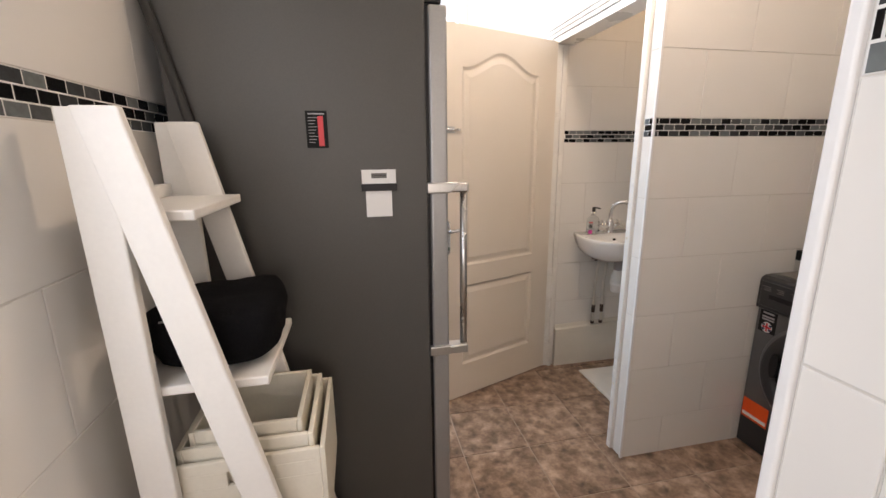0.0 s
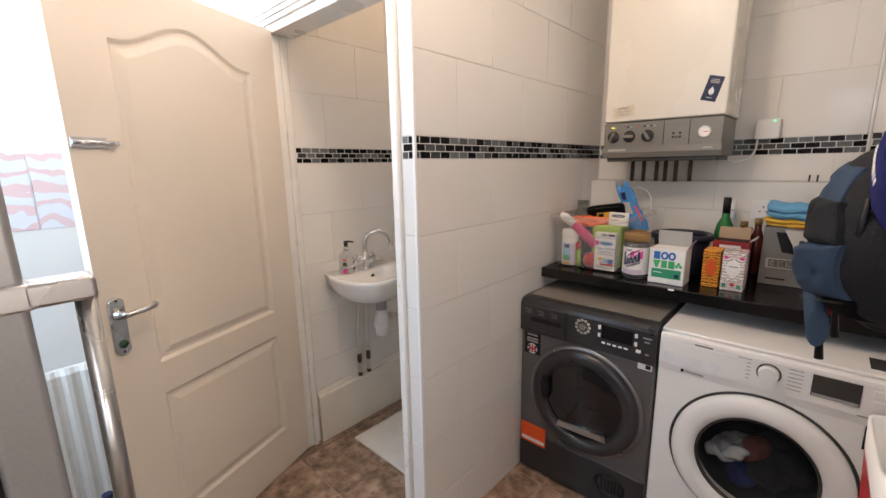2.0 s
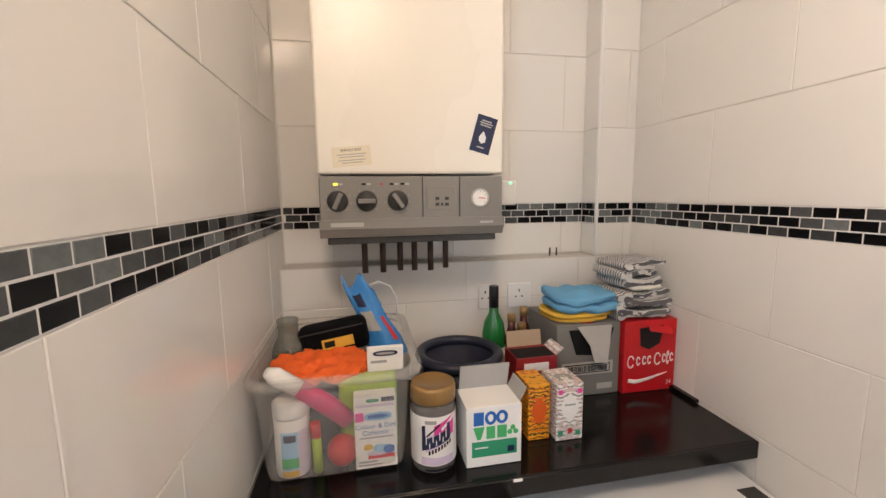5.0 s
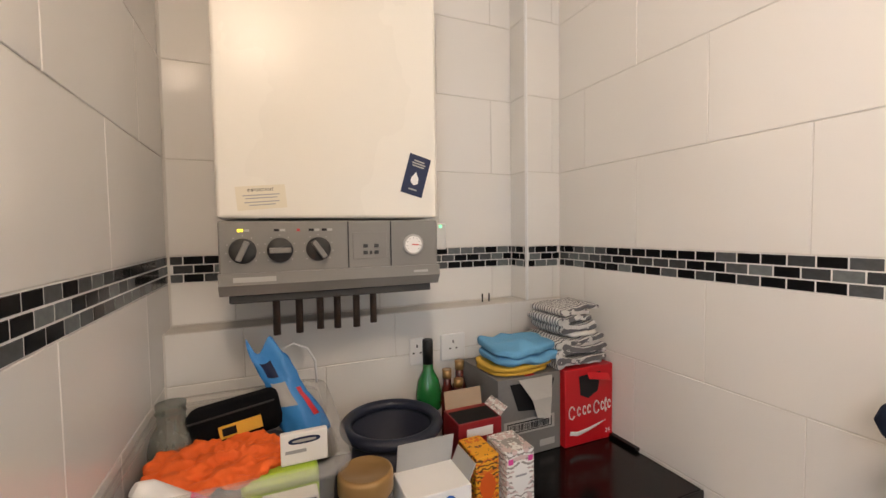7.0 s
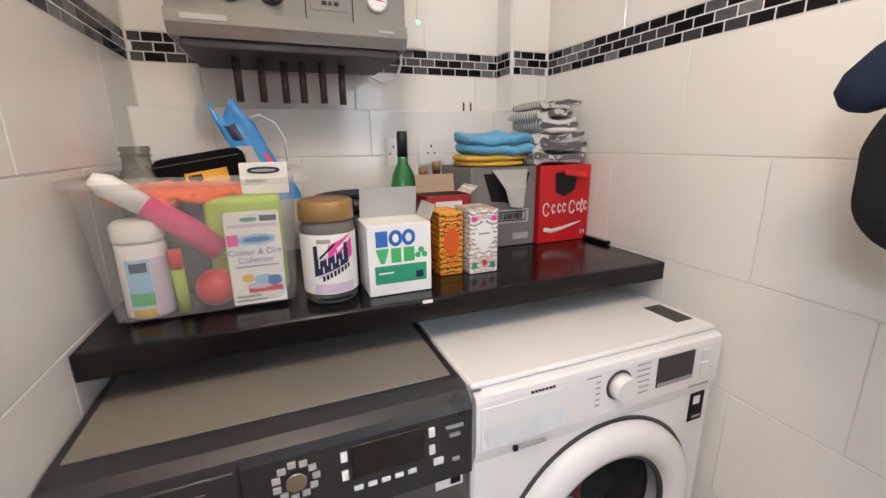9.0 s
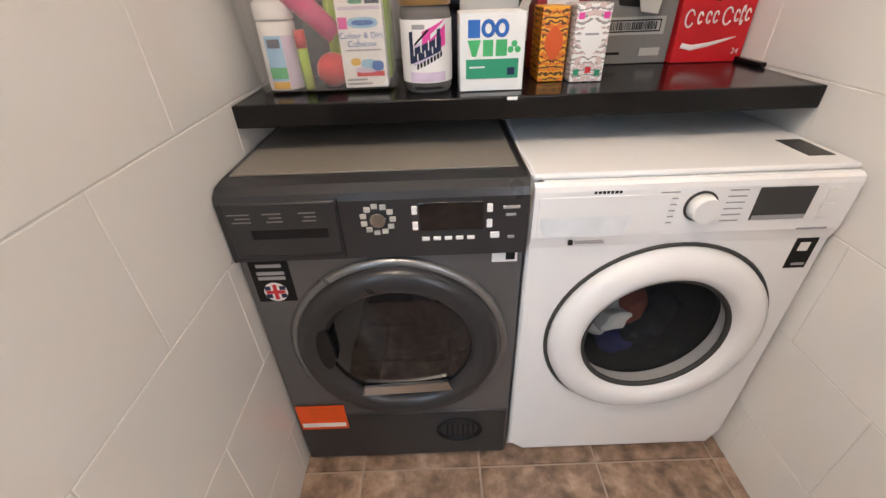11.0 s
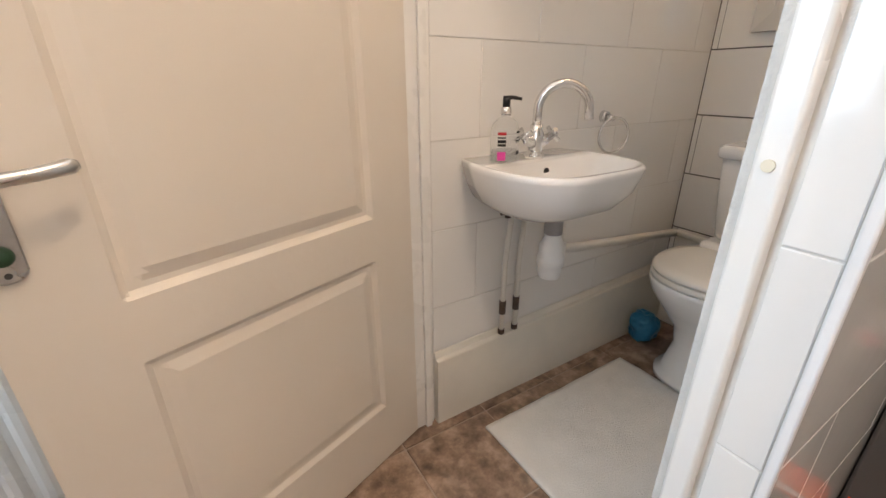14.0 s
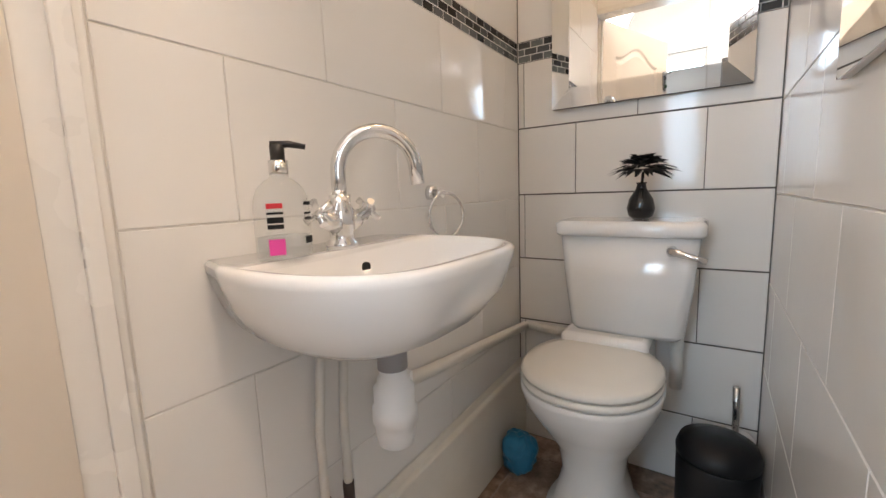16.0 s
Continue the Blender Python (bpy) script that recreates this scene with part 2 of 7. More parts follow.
def ramp_mat(name, stops, rough, coat, constant=True, source="random"):
    m = bpy.data.materials.new(name)
    m.use_nodes = True
    N, L = m.node_tree.nodes, m.node_tree.links
    b = N["Principled BSDF"]
    b.inputs["Roughness"].default_value = rough
    b.inputs["Coat Weight"].default_value = coat
    b.inputs["Specular IOR Level"].default_value = 0.15
    oi = N.new("ShaderNodeObjectInfo")
    cr = N.new("ShaderNodeValToRGB")
    cr.color_ramp.interpolation = "CONSTANT" if constant else "LINEAR"
    e = cr.color_ramp.elements
    while len(e) < len(stops):
        e.new(0.5)
    for el, (p, c) in zip(e, stops):
        el.position, el.color = p, (*c, 1)
    L.new(oi.outputs["Random"], cr.inputs[0])
    tc = N.new("ShaderNodeTexCoord")
    nz = N.new("ShaderNodeTexNoise")
    nz.inputs["Scale"].default_value = 90
    L.new(tc.outputs["Object"], nz.inputs["Vector"])
    mr = N.new("ShaderNodeMapRange")
    mr.inputs[3].default_value, mr.inputs[4].default_value = 0.7, 1.3
    L.new(nz.outputs[0], mr.inputs[0])
    vm = N.new("ShaderNodeVectorMath")
    vm.operation = "SCALE"
    L.new(cr.outputs[0], vm.inputs[0])
    L.new(mr.outputs[0], vm.inputs["Scale"])
    L.new(vm.outputs[0], b.inputs["Base Color"])
    return m


MOSAIC = ramp_mat("glass_mosaic", [(0, (0.006, 0.006, 0.0065)), (0.42, (0.085, 0.09, 0.092)), (0.66, (0.05, 0.053, 0.055)), (0.80, (0.15, 0.165, 0.165))], 0.16, 0.0)


def floor_material():
    """Mottled brown-grey slate-look tile with dark leaf-shaped flecks."""
    m = bpy.data.materials.new("slate_look_tile")
    m.use_nodes = True
    N, L = m.node_tree.nodes, m.node_tree.links
    b = N["Principled BSDF"]
    geo = N.new("ShaderNodeNewGeometry")
    oi = N.new("ShaderNodeObjectInfo")
    add = N.new("ShaderNodeVectorMath")
    add.operation = "ADD"
    L.new(geo.outputs["Position"], add.inputs[0])
    cmb = N.new("ShaderNodeCombineXYZ")
    mlt = N.new("ShaderNodeMath")
    mlt.operation = "MULTIPLY"
    mlt.inputs[1].default_value = 40
    L.new(oi.outputs["Random"], mlt.inputs[0])
    L.new(mlt.outputs[0], cmb.inputs[2])
    L.new(cmb.outputs[0], add.inputs[1])
    n1 = N.new("ShaderNodeTexNoise")
    n1.inputs["Scale"].default_value, n1.inputs["Detail"].default_value, n1.inputs["Roughness"].default_value = 15, 6, 0.62
    L.new(add.outputs[0], n1.inputs["Vector"])
    cr = N.new("ShaderNodeValToRGB")
    e = cr.color_ramp.elements
    e[0].position, e[0].color = 0.30, (0.110, 0.066, 0.043, 1)
    e[1].position, e[1].color = 0.70, (0.53, 0.385, 0.285, 1)
    k = e.new(0.5)
    k.color = (0.285, 0.192, 0.135, 1)
    L.new(n1.outputs[0], cr.inputs[0])
    vo = N.new("ShaderNodeTexVoronoi")
    vo.inputs["Scale"].default_value = 17
    n3 = N.new("ShaderNodeTexNoise")
    n3.inputs["Scale"].default_value = 14
    L.new(add.outputs[0], n3.inputs["Vector"])
    mixv = N.new("ShaderNodeVectorMath")
    mixv.operation = "MULTIPLY_ADD"
    mixv.inputs[1].default_value = (0.09, 0.09, 0.09)
    L.new(n3.outputs[1], mixv.inputs[0])
    L.new(add.outputs[0], mixv.inputs[2])
    L.new(mixv.outputs[0], vo.inputs["Vector"])
    fl = N.new("ShaderNodeMapRange")
    fl.inputs[1].default_value, fl.inputs[2].default_value, fl.inputs[3].default_value, fl.inputs[4].default_value = 0.12, 0.46, 0.52, 1.0
    L.new(vo.outputs["Distance"], fl.inputs[0])
    n4 = N.new("ShaderNodeTexNoise")
    n4.inputs["Scale"].default_value = 5
    L.new(add.outputs[0], n4.inputs["Vector"])
    gate = N.new("ShaderNodeMapRange")
    gate.inputs[1].default_value, gate.inputs[2].default_value = 0.40, 0.52
    L.new(n4.outputs[0], gate.inputs[0])
    mxf = N.new("ShaderNodeMix")
    mxf.inputs[2].default_value = 1.0
    L.new(gate.outputs[0], mxf.inputs[0])
    L.new(fl.outputs[0], mxf.inputs[3])
    sc = N.new("ShaderNodeVectorMath")
    sc.operation = "SCALE"
    L.new(cr.outputs[0], sc.inputs[0])
    L.new(mxf.outputs[0], sc.inputs["Scale"])
    L.new(sc.outputs[0], b.inputs["Base Color"])
    b.inputs["Roughness"].default_value = 0.38
    bp = N.new("ShaderNodeBump")
    bp.inputs["Strength"].default_value, bp.inputs["Distance"].default_value = 0.25, 0.003
    L.new(n1.outputs[0], bp.inputs["Height"])
    L.new(bp.outputs[0], b.inputs["Normal"])
    return m


FLOORT = floor_material()
FGROUT = mat("floor_grout", (0.40, 0.32, 0.26), 0.85, var=0.15, scale=12, bump=0.3, bscale=150)


def pattern_mat(name, bg, ink, scale, thr, rough=0.4):
    """A small printed repeat: curled ink figures on a ground colour."""
    m = bpy.data.materials.new(name)
    m.use_nodes = True
    N, L = m.node_tree.nodes, m.node_tree.links
    b = N["Principled BSDF"]
    b.inputs["Roughness"].default_value = rough
    tc = N.new("ShaderNodeTexCoord")
    w = N.new("ShaderNodeTexWave")
    w.wave_type = "RINGS"
    w.inputs["Scale"].default_value, w.inputs["Distortion"].default_value, w.inputs["Detail Scale"].default_value = scale, 9.0, 1.6
    L.new(tc.outputs["Object"], w.inputs["Vector"])
    cr = N.new("ShaderNodeValToRGB")
    cr.color_ramp.interpolation = "CONSTANT"
    e = cr.color_ramp.elements
    e[0].position, e[0].color = 0, (*ink, 1)
    e[1].position, e[1].color = thr, (*bg, 1)
    L.new(w.outputs[0], cr.inputs[0])
    L.new(cr.outputs[0], b.inputs["Base Color"])
    return m


def filigree_mat(name, ground, ink, second, yc, scale, rough=0.4):
    """A printed scroll ornament, mirrored about the carton's upright middle line."""
    m = bpy.data.materials.new(name)
    m.use_nodes = True
    N, L = m.node_tree.nodes, m.node_tree.links
    b = N["Principled BSDF"]
    b.inputs["Roughness"].default_value = rough
    tc = N.new("ShaderNodeTexCoord")
    sp = N.new("ShaderNodeSeparateXYZ")
    L.new(tc.outputs["Object"], sp.inputs[0])
    off = N.new("ShaderNodeMath")
    off.operation = "SUBTRACT"
    off.inputs[1].default_value = yc
    L.new(sp.outputs[1], off.inputs[0])
    mir = N.new("ShaderNodeMath")
    mir.operation = "ABSOLUTE"
    L.new(off.outputs[0], mir.inputs[0])
    cb = N.new("ShaderNodeCombineXYZ")
    for src, k in ((sp.outputs[0], 0), (mir.outputs[0], 1), (sp.outputs[2], 2)):
        L.new(src, cb.inputs[k])
    last = None
    for k, (sc, thr, col) in enumerate(((scale, 0.30, ink), (scale * 0.62, 0.20, second))):
        w = N.new("ShaderNodeTexWave")
        w.wave_type = "RINGS"
        w.inputs["Scale"].default_value, w.inputs["Distortion"].default_value = sc, 7.0 + 4 * k
        w.inputs["Detail Scale"].default_value, w.inputs["Phase Offset"].default_value = 2.2, 1.7 * k
        L.new(cb.outputs[0], w.inputs["Vector"])
        st = N.new("ShaderNodeMapRange")
        st.inputs[1].default_value, st.inputs[2].default_value = thr, thr + 0.06
        L.new(w.outputs[1], st.inputs[0])
        mx = N.new("ShaderNodeMix")
        mx.data_type = "RGBA"
        mx.inputs[6].default_value = (*col, 1)
        if last:
            L.new(last, mx.inputs[7])
        else:
            mx.inputs[7].default_value = (*ground, 1)
        L.new(st.outputs[0], mx.inputs[0])
        last = mx.outputs[2]
    L.new(last, b.inputs["Base Color"])
    return m


def stripe_mat(name, ground, ink, scale, width):
    """Cloth woven with thin stripes along its length, over a coarse weave."""
    m = pattern_mat(name, ground, ink, scale, width, 0.95)
    N, L = m.node_tree.nodes, m.node_tree.links
    w = next(n for n in N if n.type == "TEX_WAVE")
    w.wave_type, w.bands_direction = "BANDS", "X"
    w.inputs["Distortion"].default_value = 2.5
    nz = N.new("ShaderNodeTexNoise")
    nz.inputs["Scale"].default_value = 260
    bp = N.new("ShaderNodeBump")
    bp.inputs["Strength"].default_value, bp.inputs["Distance"].default_value = 0.6, 0.004
    L.new(nz.outputs[0], bp.inputs["Height"])
    L.new(bp.outputs[0], N["Principled BSDF"].inputs["Normal"])
    return m


PAT_OR = filigree_mat("orange_scroll_print", (0.80, 0.36, 0.02), (0.10, 0.035, 0.01), (0.66, 0.15, 0.012), 1.834, 26)
PAT_WH = filigree_mat("grey_scroll_print", (0.80, 0.79, 0.76), (0.30, 0.28, 0.26), (0.62, 0.48, 0.46), 1.762, 28)
PAT_TOWEL = stripe_mat("grey_white_towel_stripe", (0.74, 0.73, 0.71), (0.17, 0.17, 0.18), 26, 0.30)
PAT_PINK = pattern_mat("pink_lattice_tile", (0.74, 0.76, 0.82), (0.74, 0.55, 0.56), 5, 0.32, 0.2)


# ---- mesh helpers ----
def box(bm, lo, hi, bev=0.0, seg=2):
    g = bmesh.ops.create_cube(bm, size=1.0)
    vs = g["verts"]
    c = [(a + b) / 2 for a, b in zip(lo, hi)]
    s = [abs(b - a) for a, b in zip(lo, hi)]
    for v in vs:
        v.co = Vector((c[0] + v.co.x * s[0], c[1] + v.co.y * s[1], c[2] + v.co.z * s[2]))
    if bev:
        es = {e for v in vs for e in v.link_edges}
        r = bmesh.ops.bevel(bm, geom=list(es), offset=min(bev, min(s) * 0.45), segments=seg, affect="EDGES", profile=0.5)
        for f in r["faces"]:
            f.smooth = True
    return vs


def loft(bm, rings, cap0=True, cap1=True, closed=True, smooth=True):
    rows = [[bm.verts.new(p) for p in r] for r in rings]
    n = len(rows[0])
    for a, b in zip(rows, rows[1:]):
        for i in range(n if closed else n - 1):
            j = (i + 1) % n
            f = bm.faces.new((a[i], a[j], b[j], b[i]))
            f.smooth = smooth
    if cap0 and closed:
        bm.faces.new(list(reversed(rows[0])))
    if cap1 and closed:
        bm.faces.new(rows[-1])
    return rows


def circle(c, r, axis, n=24, ry=None, phase=0.0):
    """A ring of points round c; axis is the normal (0 x, 1 y, 2 z)."""
    ry = r if ry is None else ry
    out = []
    for i in range(n):
        a = 2 * math.pi * i / n + phase
        u, v = r * math.cos(a), ry * math.sin(a)
        p = [0, 0, 0]
        p[(axis + 1) % 3], p[(axis + 2) % 3] = u, v
        out.append(Vector(c) + Vector(p))
    return out


def lathe(bm, c, prof, axis=2, n=28, cap0=True, cap1=True):
    """prof: pairs of radius and distance along the axis."""
    rings = []
    for r, d in prof:
        p = Vector(c)
        p[axis] += d
        rings.append(circle(p, max(r, 1e-4), axis, n))
    return loft(bm, rings, cap0, cap1)


def tube(bm, pts, r, n=12, cap=True):
    """A round tube along a polyline; r may be a number or one a point."""
    pts = [Vector(p) for p in pts]
    rings, up = [], None
    for i, p in enumerate(pts):
        d = (pts[min(i + 1, len(pts) - 1)] - pts[max(i - 1, 0)]).normalized()
        if up is None:
            up = d.orthogonal().normalized()
        up = (up - d * up.dot(d)).normalized()
        s = d.cross(up)
        rad = r[i] if isinstance(r, (list, tuple)) else r
        rings.append([p + (up * math.cos(2 * math.pi * k / n) + s * math.sin(2 * math.pi * k / n)) * rad for k in range(n)])
    loft(bm, rings, cap, cap)


def arc(c, r, a0, a1, n, u, v):
    c, u, v = Vector(c), Vector(u), Vector(v)
    return [c + u * (r * math.cos(radians(a0 + (a1 - a0) * i / n))) + v * (r * math.sin(radians(a0 + (a1 - a0) * i / n))) for i in range(n + 1)]


def finish(bm, name, material):
    bmesh.ops.recalc_face_normals(bm, faces=bm.faces)
    me = bpy.data.meshes.new(name)
    bm.to_mesh(me)
    bm.free()
    me.materials.append(material)
    return me


def base_of(ob):
    m = ob.matrix_basis.copy()
    p = ob.parent
    while p:
        m = p.matrix_basis @ ob.matrix_parent_inverse @ m
        ob, p = p, p.parent
    return m


def part(name, bm, material, parent, label=""):
    """Links a bmesh, modelled in world metres, as one mesh under a thing or a part."""
    ob = new(name, finish(bm, name, material))
    ob.parent = parent
    ob.matrix_parent_inverse = base_of(parent).inverted()
    return tagged(ob, label) if label else ob


def thing(name, loc, label, category, group=""):
    ob = new(name)
    ob.empty_display_size = 0.05
    ob.matrix_basis = Matrix.Translation(loc)
    return tagged(ob, label, category, group)


def solid(name, bm, material, label, category="", kind="", group=""):
    return tagged(new(name, finish(bm, name, material)), label, category, group, kind)


def bx(lo, hi, bev=0.0, seg=2):
    bm = bmesh.new()
    box(bm, lo, hi, bev, seg)
    return bm


def cy(p0, p1, r, r1=None, n=24):
    bm = bmesh.new()
    tube(bm, [p0, p1], [r, r if r1 is None else r1], n)
    return bm


def text(name, body, size, m, material, parent, label=""):
    c = bpy.data.curves.new(name, "FONT")
    c.body, c.size, c.extrude, c.align_x = body, size, 0.0004, "CENTER"
    o = bpy.data.objects.new(name, c)
    scene.collection.objects.link(o)
    bpy.context.view_layer.update()
    me = bpy.data.meshes.new_from_object(o.evaluated_get(bpy.context.evaluated_depsgraph_get()))
    bpy.data.objects.remove(o)
    me.transform(m)
    me.materials.clear()
    me.materials.append(material)
    ob = new(name, me)
    ob.parent = parent
    ob.matrix_parent_inverse = base_of(parent).inverted()
    return tagged(ob, label) if label else ob


# writing that faces -x: right is -y, up is z
def facing_west(x, y, z, tilt=0):
    return Matrix.Translation((x, y, z)) @ pose(0, 0, 0, 90, 0, -90) @ pose(0, 0, 0, 0, 0, tilt)


def facing_south(x, y, z, tilt=0):
    return Matrix.Translation((x, y, z)) @ pose(0, 0, 0, 90, 0, 0) @ pose(0, 0, 0, 0, 0, tilt)


# ---- structure ----
XL, YN, XD, YP, YR, XB, XR = 0.92, 3.56, 2.53, 2.487, 1.312, 3.83, 3.92
XW, YB, YQ, H = 3.88, 3.37, 2.60, 2.60
YS, XC = -1.2, 1.76

floor = solid("floor", bx((XL - 0.1, YS - 0.1, -0.12), (4.02, YN + 0.1, -0.004)), FGROUT, "floor of mottled brown slate-look square tiles", "floor", "structure")
ceiling = solid("ceiling", bx((XL - 0.1, YS - 0.1, H), (4.02, YN + 0.1, H + 0.1)), CEIL, "plain white painted ceiling", "ceiling", "structure")


def slabs(name, parts, material, label):
    bm = bmesh.new()
    for lo, hi in parts:
        box(bm, lo, hi)
    return solid(name, bm, material, label, "wall", "structure")


# tile faces stand at the named planes, the grout bed 2 mm behind them
G = 0.002
wall_left = slabs("wall_left", [((XL - 0.12, YS, 0), (XL - G, 0.82, H)), ((XL - 0.12, 1.56, 0), (XL - G, 2.86, H)), ((XL - 0.12, 0.82, 0), (XL - G, 1.56, 0.92)), ((XL - 0.12, 0.82, 2.12), (XL - G, 1.56, H))], GROUT, "white tiled wall with a black and grey mosaic border")
wall_window = slabs("wall_window", [((XL - 0.12, 2.86, 0), (XL, YN, 0.95)), ((XL - 0.12, 2.86, 2.15), (XL, YN, H)), ((XL - 0.12, 3.48, 0.95), (XL, YN, 2.15))],
                    PAINT, "white painted wall round the bright window")
wall_north = slabs("wall_north", [((XL - 0.12, YN, 0), (1.35, YN + 0.12, H)), ((2.05, YN, 0), (XD + 0.1, YN + 0.12, H)),
                                  ((1.35, YN, 0), (2.05, YN + 0.12, 2.06)), ((1.35, YN, 2.52), (2.05, YN + 0.12, H))], PAINT, "white painted wall behind the open door")
wall_corridor = slabs("wall_corridor", [((XC + G, YS, 0), (XC + 0.14, YR - 0.14, H))], GROUT, "white tiled corridor wall with a mosaic border")
# unseen end wall, added to close the corridor behind the camera
wall_south = slabs("wall_south", [((XL - 0.1, YS - 0.1, 0), (0.99, YS, H)), ((1.69, YS - 0.1, 0), (XC + 0.14, YS, H)), ((0.99, YS - 0.1, 2.1), (1.69, YS, H)), ((0.99, YS - 0.1, 0), (1.69, YS, 0.9))], PAINT, "white painted wall added out of view to close the corridor")
wall_nook = slabs("wall_nook", [((XC + G, YR - 0.14, 0), (4.02, YR - G, H))], GROUT, "white tiled wall with a mosaic border beside the washing machine")
wall_boiler = slabs("wall_boiler", [((XR + G, YR - G, 0), (4.02, YP + G, H)), ((XB + G, YR - G, 0), (XR + G, YP + G, 1.333)), ((XB + G, YR - G, 1.333), (XR + G, 1.452, H))],
                    GROUT, "white tiled wall with a ledge behind the boiler")
wall_partition = slabs("wall_partition", [((2.514, YP + G, 0), (4.02, YQ - G, H))], GROUT, "white tiled partition beside the toilet doorway")
wall_door = slabs("wall_door", [((XD, 3.40, 0), (XD + 0.068, YN, H)), ((XD, YQ - 0.045, 2.02), (XD + 0.1, 3.40, H))], PAINT, "white painted wall over the toilet doorway")
wall_basin = slabs("wall_basin", [((XD + 0.068, YB + G, 0), (4.02, YB + 0.2, H))], GROUT, "white tiled wall behind the basin")
wall_toilet = slabs("wall_toilet", [((XW + G, YQ - G, 0), (4.02, YB + G, H))], GROUT_DARK, "white tiled wall with dark joints behind the toilet")

# ---- camera side: window in the west, light well in the north ----
window_1 = thing("window_1", (XL, 3.17, 0.95), "bright white-framed window beyond the fridge", "window")
window_1["kind"] = "structure"
for lo, hi in (((XL - 0.09, 2.862, 0.952), (XL - 0.03, 2.91, 2.148)), ((XL - 0.09, 3.43, 0.952), (XL - 0.03, 3.478, 2.148)),
               ((XL - 0.09, 2.91, 0.952), (XL - 0.03, 3.43, 1.0)), ((XL - 0.09, 2.91, 2.10), (XL - 0.03, 3.43, 2.148))):
    part("window_frame", bx(lo, hi, 0.006), GLOSS, window_1)
p = part("pane", bx((XL - 0.075, 2.912, 1.002), (XL - 0.071, 3.428, 2.098)), PANE, window_1)
p.visible_shadow = False
part("window_sill", bx((XL - 0.02, 2.84, 0.93), (XL + 0.07, 3.5, 0.949), 0.006), GLOSS, window_1)

window_2 = thing("window_2", (1.7, YN, 2.06), "high white-framed window above the door", "window")
window_2["kind"] = "structure"
for lo, hi in (((1.352, YN - 0.012, 2.062), (1.40, YN + 0.07, 2.518)), ((2.0, YN - 0.012, 2.062), (2.048, YN + 0.07, 2.518)),
               ((1.40, YN - 0.012, 2.062), (2.0, YN + 0.07, 2.105)), ((1.40, YN - 0.012, 2.475), (2.0, YN + 0.07, 2.518))):
    part("window_frame", bx(lo, hi, 0.006), GLOSS, window_2)
p = part("pane", bx((1.402, YN + 0.03, 2.107), (1.998, YN + 0.034, 2.473)), PANE, window_2)
p.visible_shadow = False
bm = bmesh.new()
tube(bm, [(1.93, YN - 0.014, 2.085), (1.93, YN - 0.045, 2.085), (1.93, YN - 0.045, 2.135)], 0.007, 8)
part("window_handle", bm, GLOSS, window_2, "white window handle")

# unseen window added at the corridor's end, for the south fill
added_window_south = thing("added_window_south", (1.34, YS, 0.9), "white-framed window added out of view at the corridor's end", "window")
added_window_south["kind"] = "structure"
for lo, hi in (((0.992, YS - 0.08, 0.902), (1.04, YS - 0.02, 2.098)), ((1.64, YS - 0.08, 0.902), (1.688, YS - 0.02, 2.098)),
               ((1.04, YS - 0.08, 0.902), (1.64, YS - 0.02, 0.95)), ((1.04, YS - 0.08, 2.05), (1.64, YS - 0.02, 2.098))):
    part("window_frame", bx(lo, hi, 0.006), GLOSS, added_window_south)
p = part("pane", bx((1.042, YS - 0.055, 0.952), (1.638, YS - 0.051, 2.048)), PANE, added_window_south)
p.visible_shadow = False

# added window, never in view, that gives the side fill an opening
added_window_side = thing("added_window_side", (XL, 1.19, 0.92), "white-framed window added out of view in the tiled wall", "window")
added_window_side["kind"] = "structure"
for lo, hi in (((XL - 0.10, 0.822, 0.922), (XL - 0.04, 0.87, 2.118)), ((XL - 0.10, 1.51, 0.922), (XL - 0.04, 1.558, 2.118)),
               ((XL - 0.10, 0.87, 0.922), (XL - 0.04, 1.51, 0.97)), ((XL - 0.10, 0.87, 2.07), (XL - 0.04, 1.51, 2.118))):
    part("window_frame", bx(lo, hi, 0.006), GLOSS, added_window_side)
p = part("pane", bx((XL - 0.085, 0.872, 0.972), (XL - 0.081, 1.508, 2.068)), PANE, added_window_side)
p.visible_shadow = False

# ---- toilet doorway ----
door_frame = thing("door_frame", (XD, 2.98, 0), "white gloss-painted frame of the toilet doorway", "door frame")
door_frame["kind"] = "structure"
part("jamb", bx((XD - 0.004, 3.362, 0), (XD + 0.066, 3.398, 1.982), 0.003), GLOSS, door_frame)
part("jamb", bx((XD - 0.004, 2.558, 0), (XD + 0.108, 2.586, 1.982), 0.003), GLOSS, door_frame)
part("head", bx((XD - 0.004, 2.5855, 1.984), (XD + 0.108, 3.398, 2.018), 0.003), GLOSS, door_frame)
part("stop", bx((XD + 0.03, 3.350, 0), (XD + 0.052, 3.361, 1.97), 0.002), GLOSS, door_frame)


def architrave(lo, hi, across):
    """A moulded casing strip: flat band, bead and outer lip."""
    bm = bmesh.new()
    (x1, y0, z0), (y1, z1) = lo, hi
    for f0, f1, d in ((0.0, 0.30, 0.012), (0.32, 0.62, 0.017), (0.64, 1.0, 0.022)):
        if across == "y":
            box(bm, (x1 - d, y0 + (y1 - y0) * f0, z0), (x1, y0 + (y1 - y0) * f1, z1), 0.003)
        else:
            box(bm, (x1 - d, y0, z0 + (z1 - z0) * f0), (x1, y1, z0 + (z1 - z0) * f1), 0.003)
    return bm


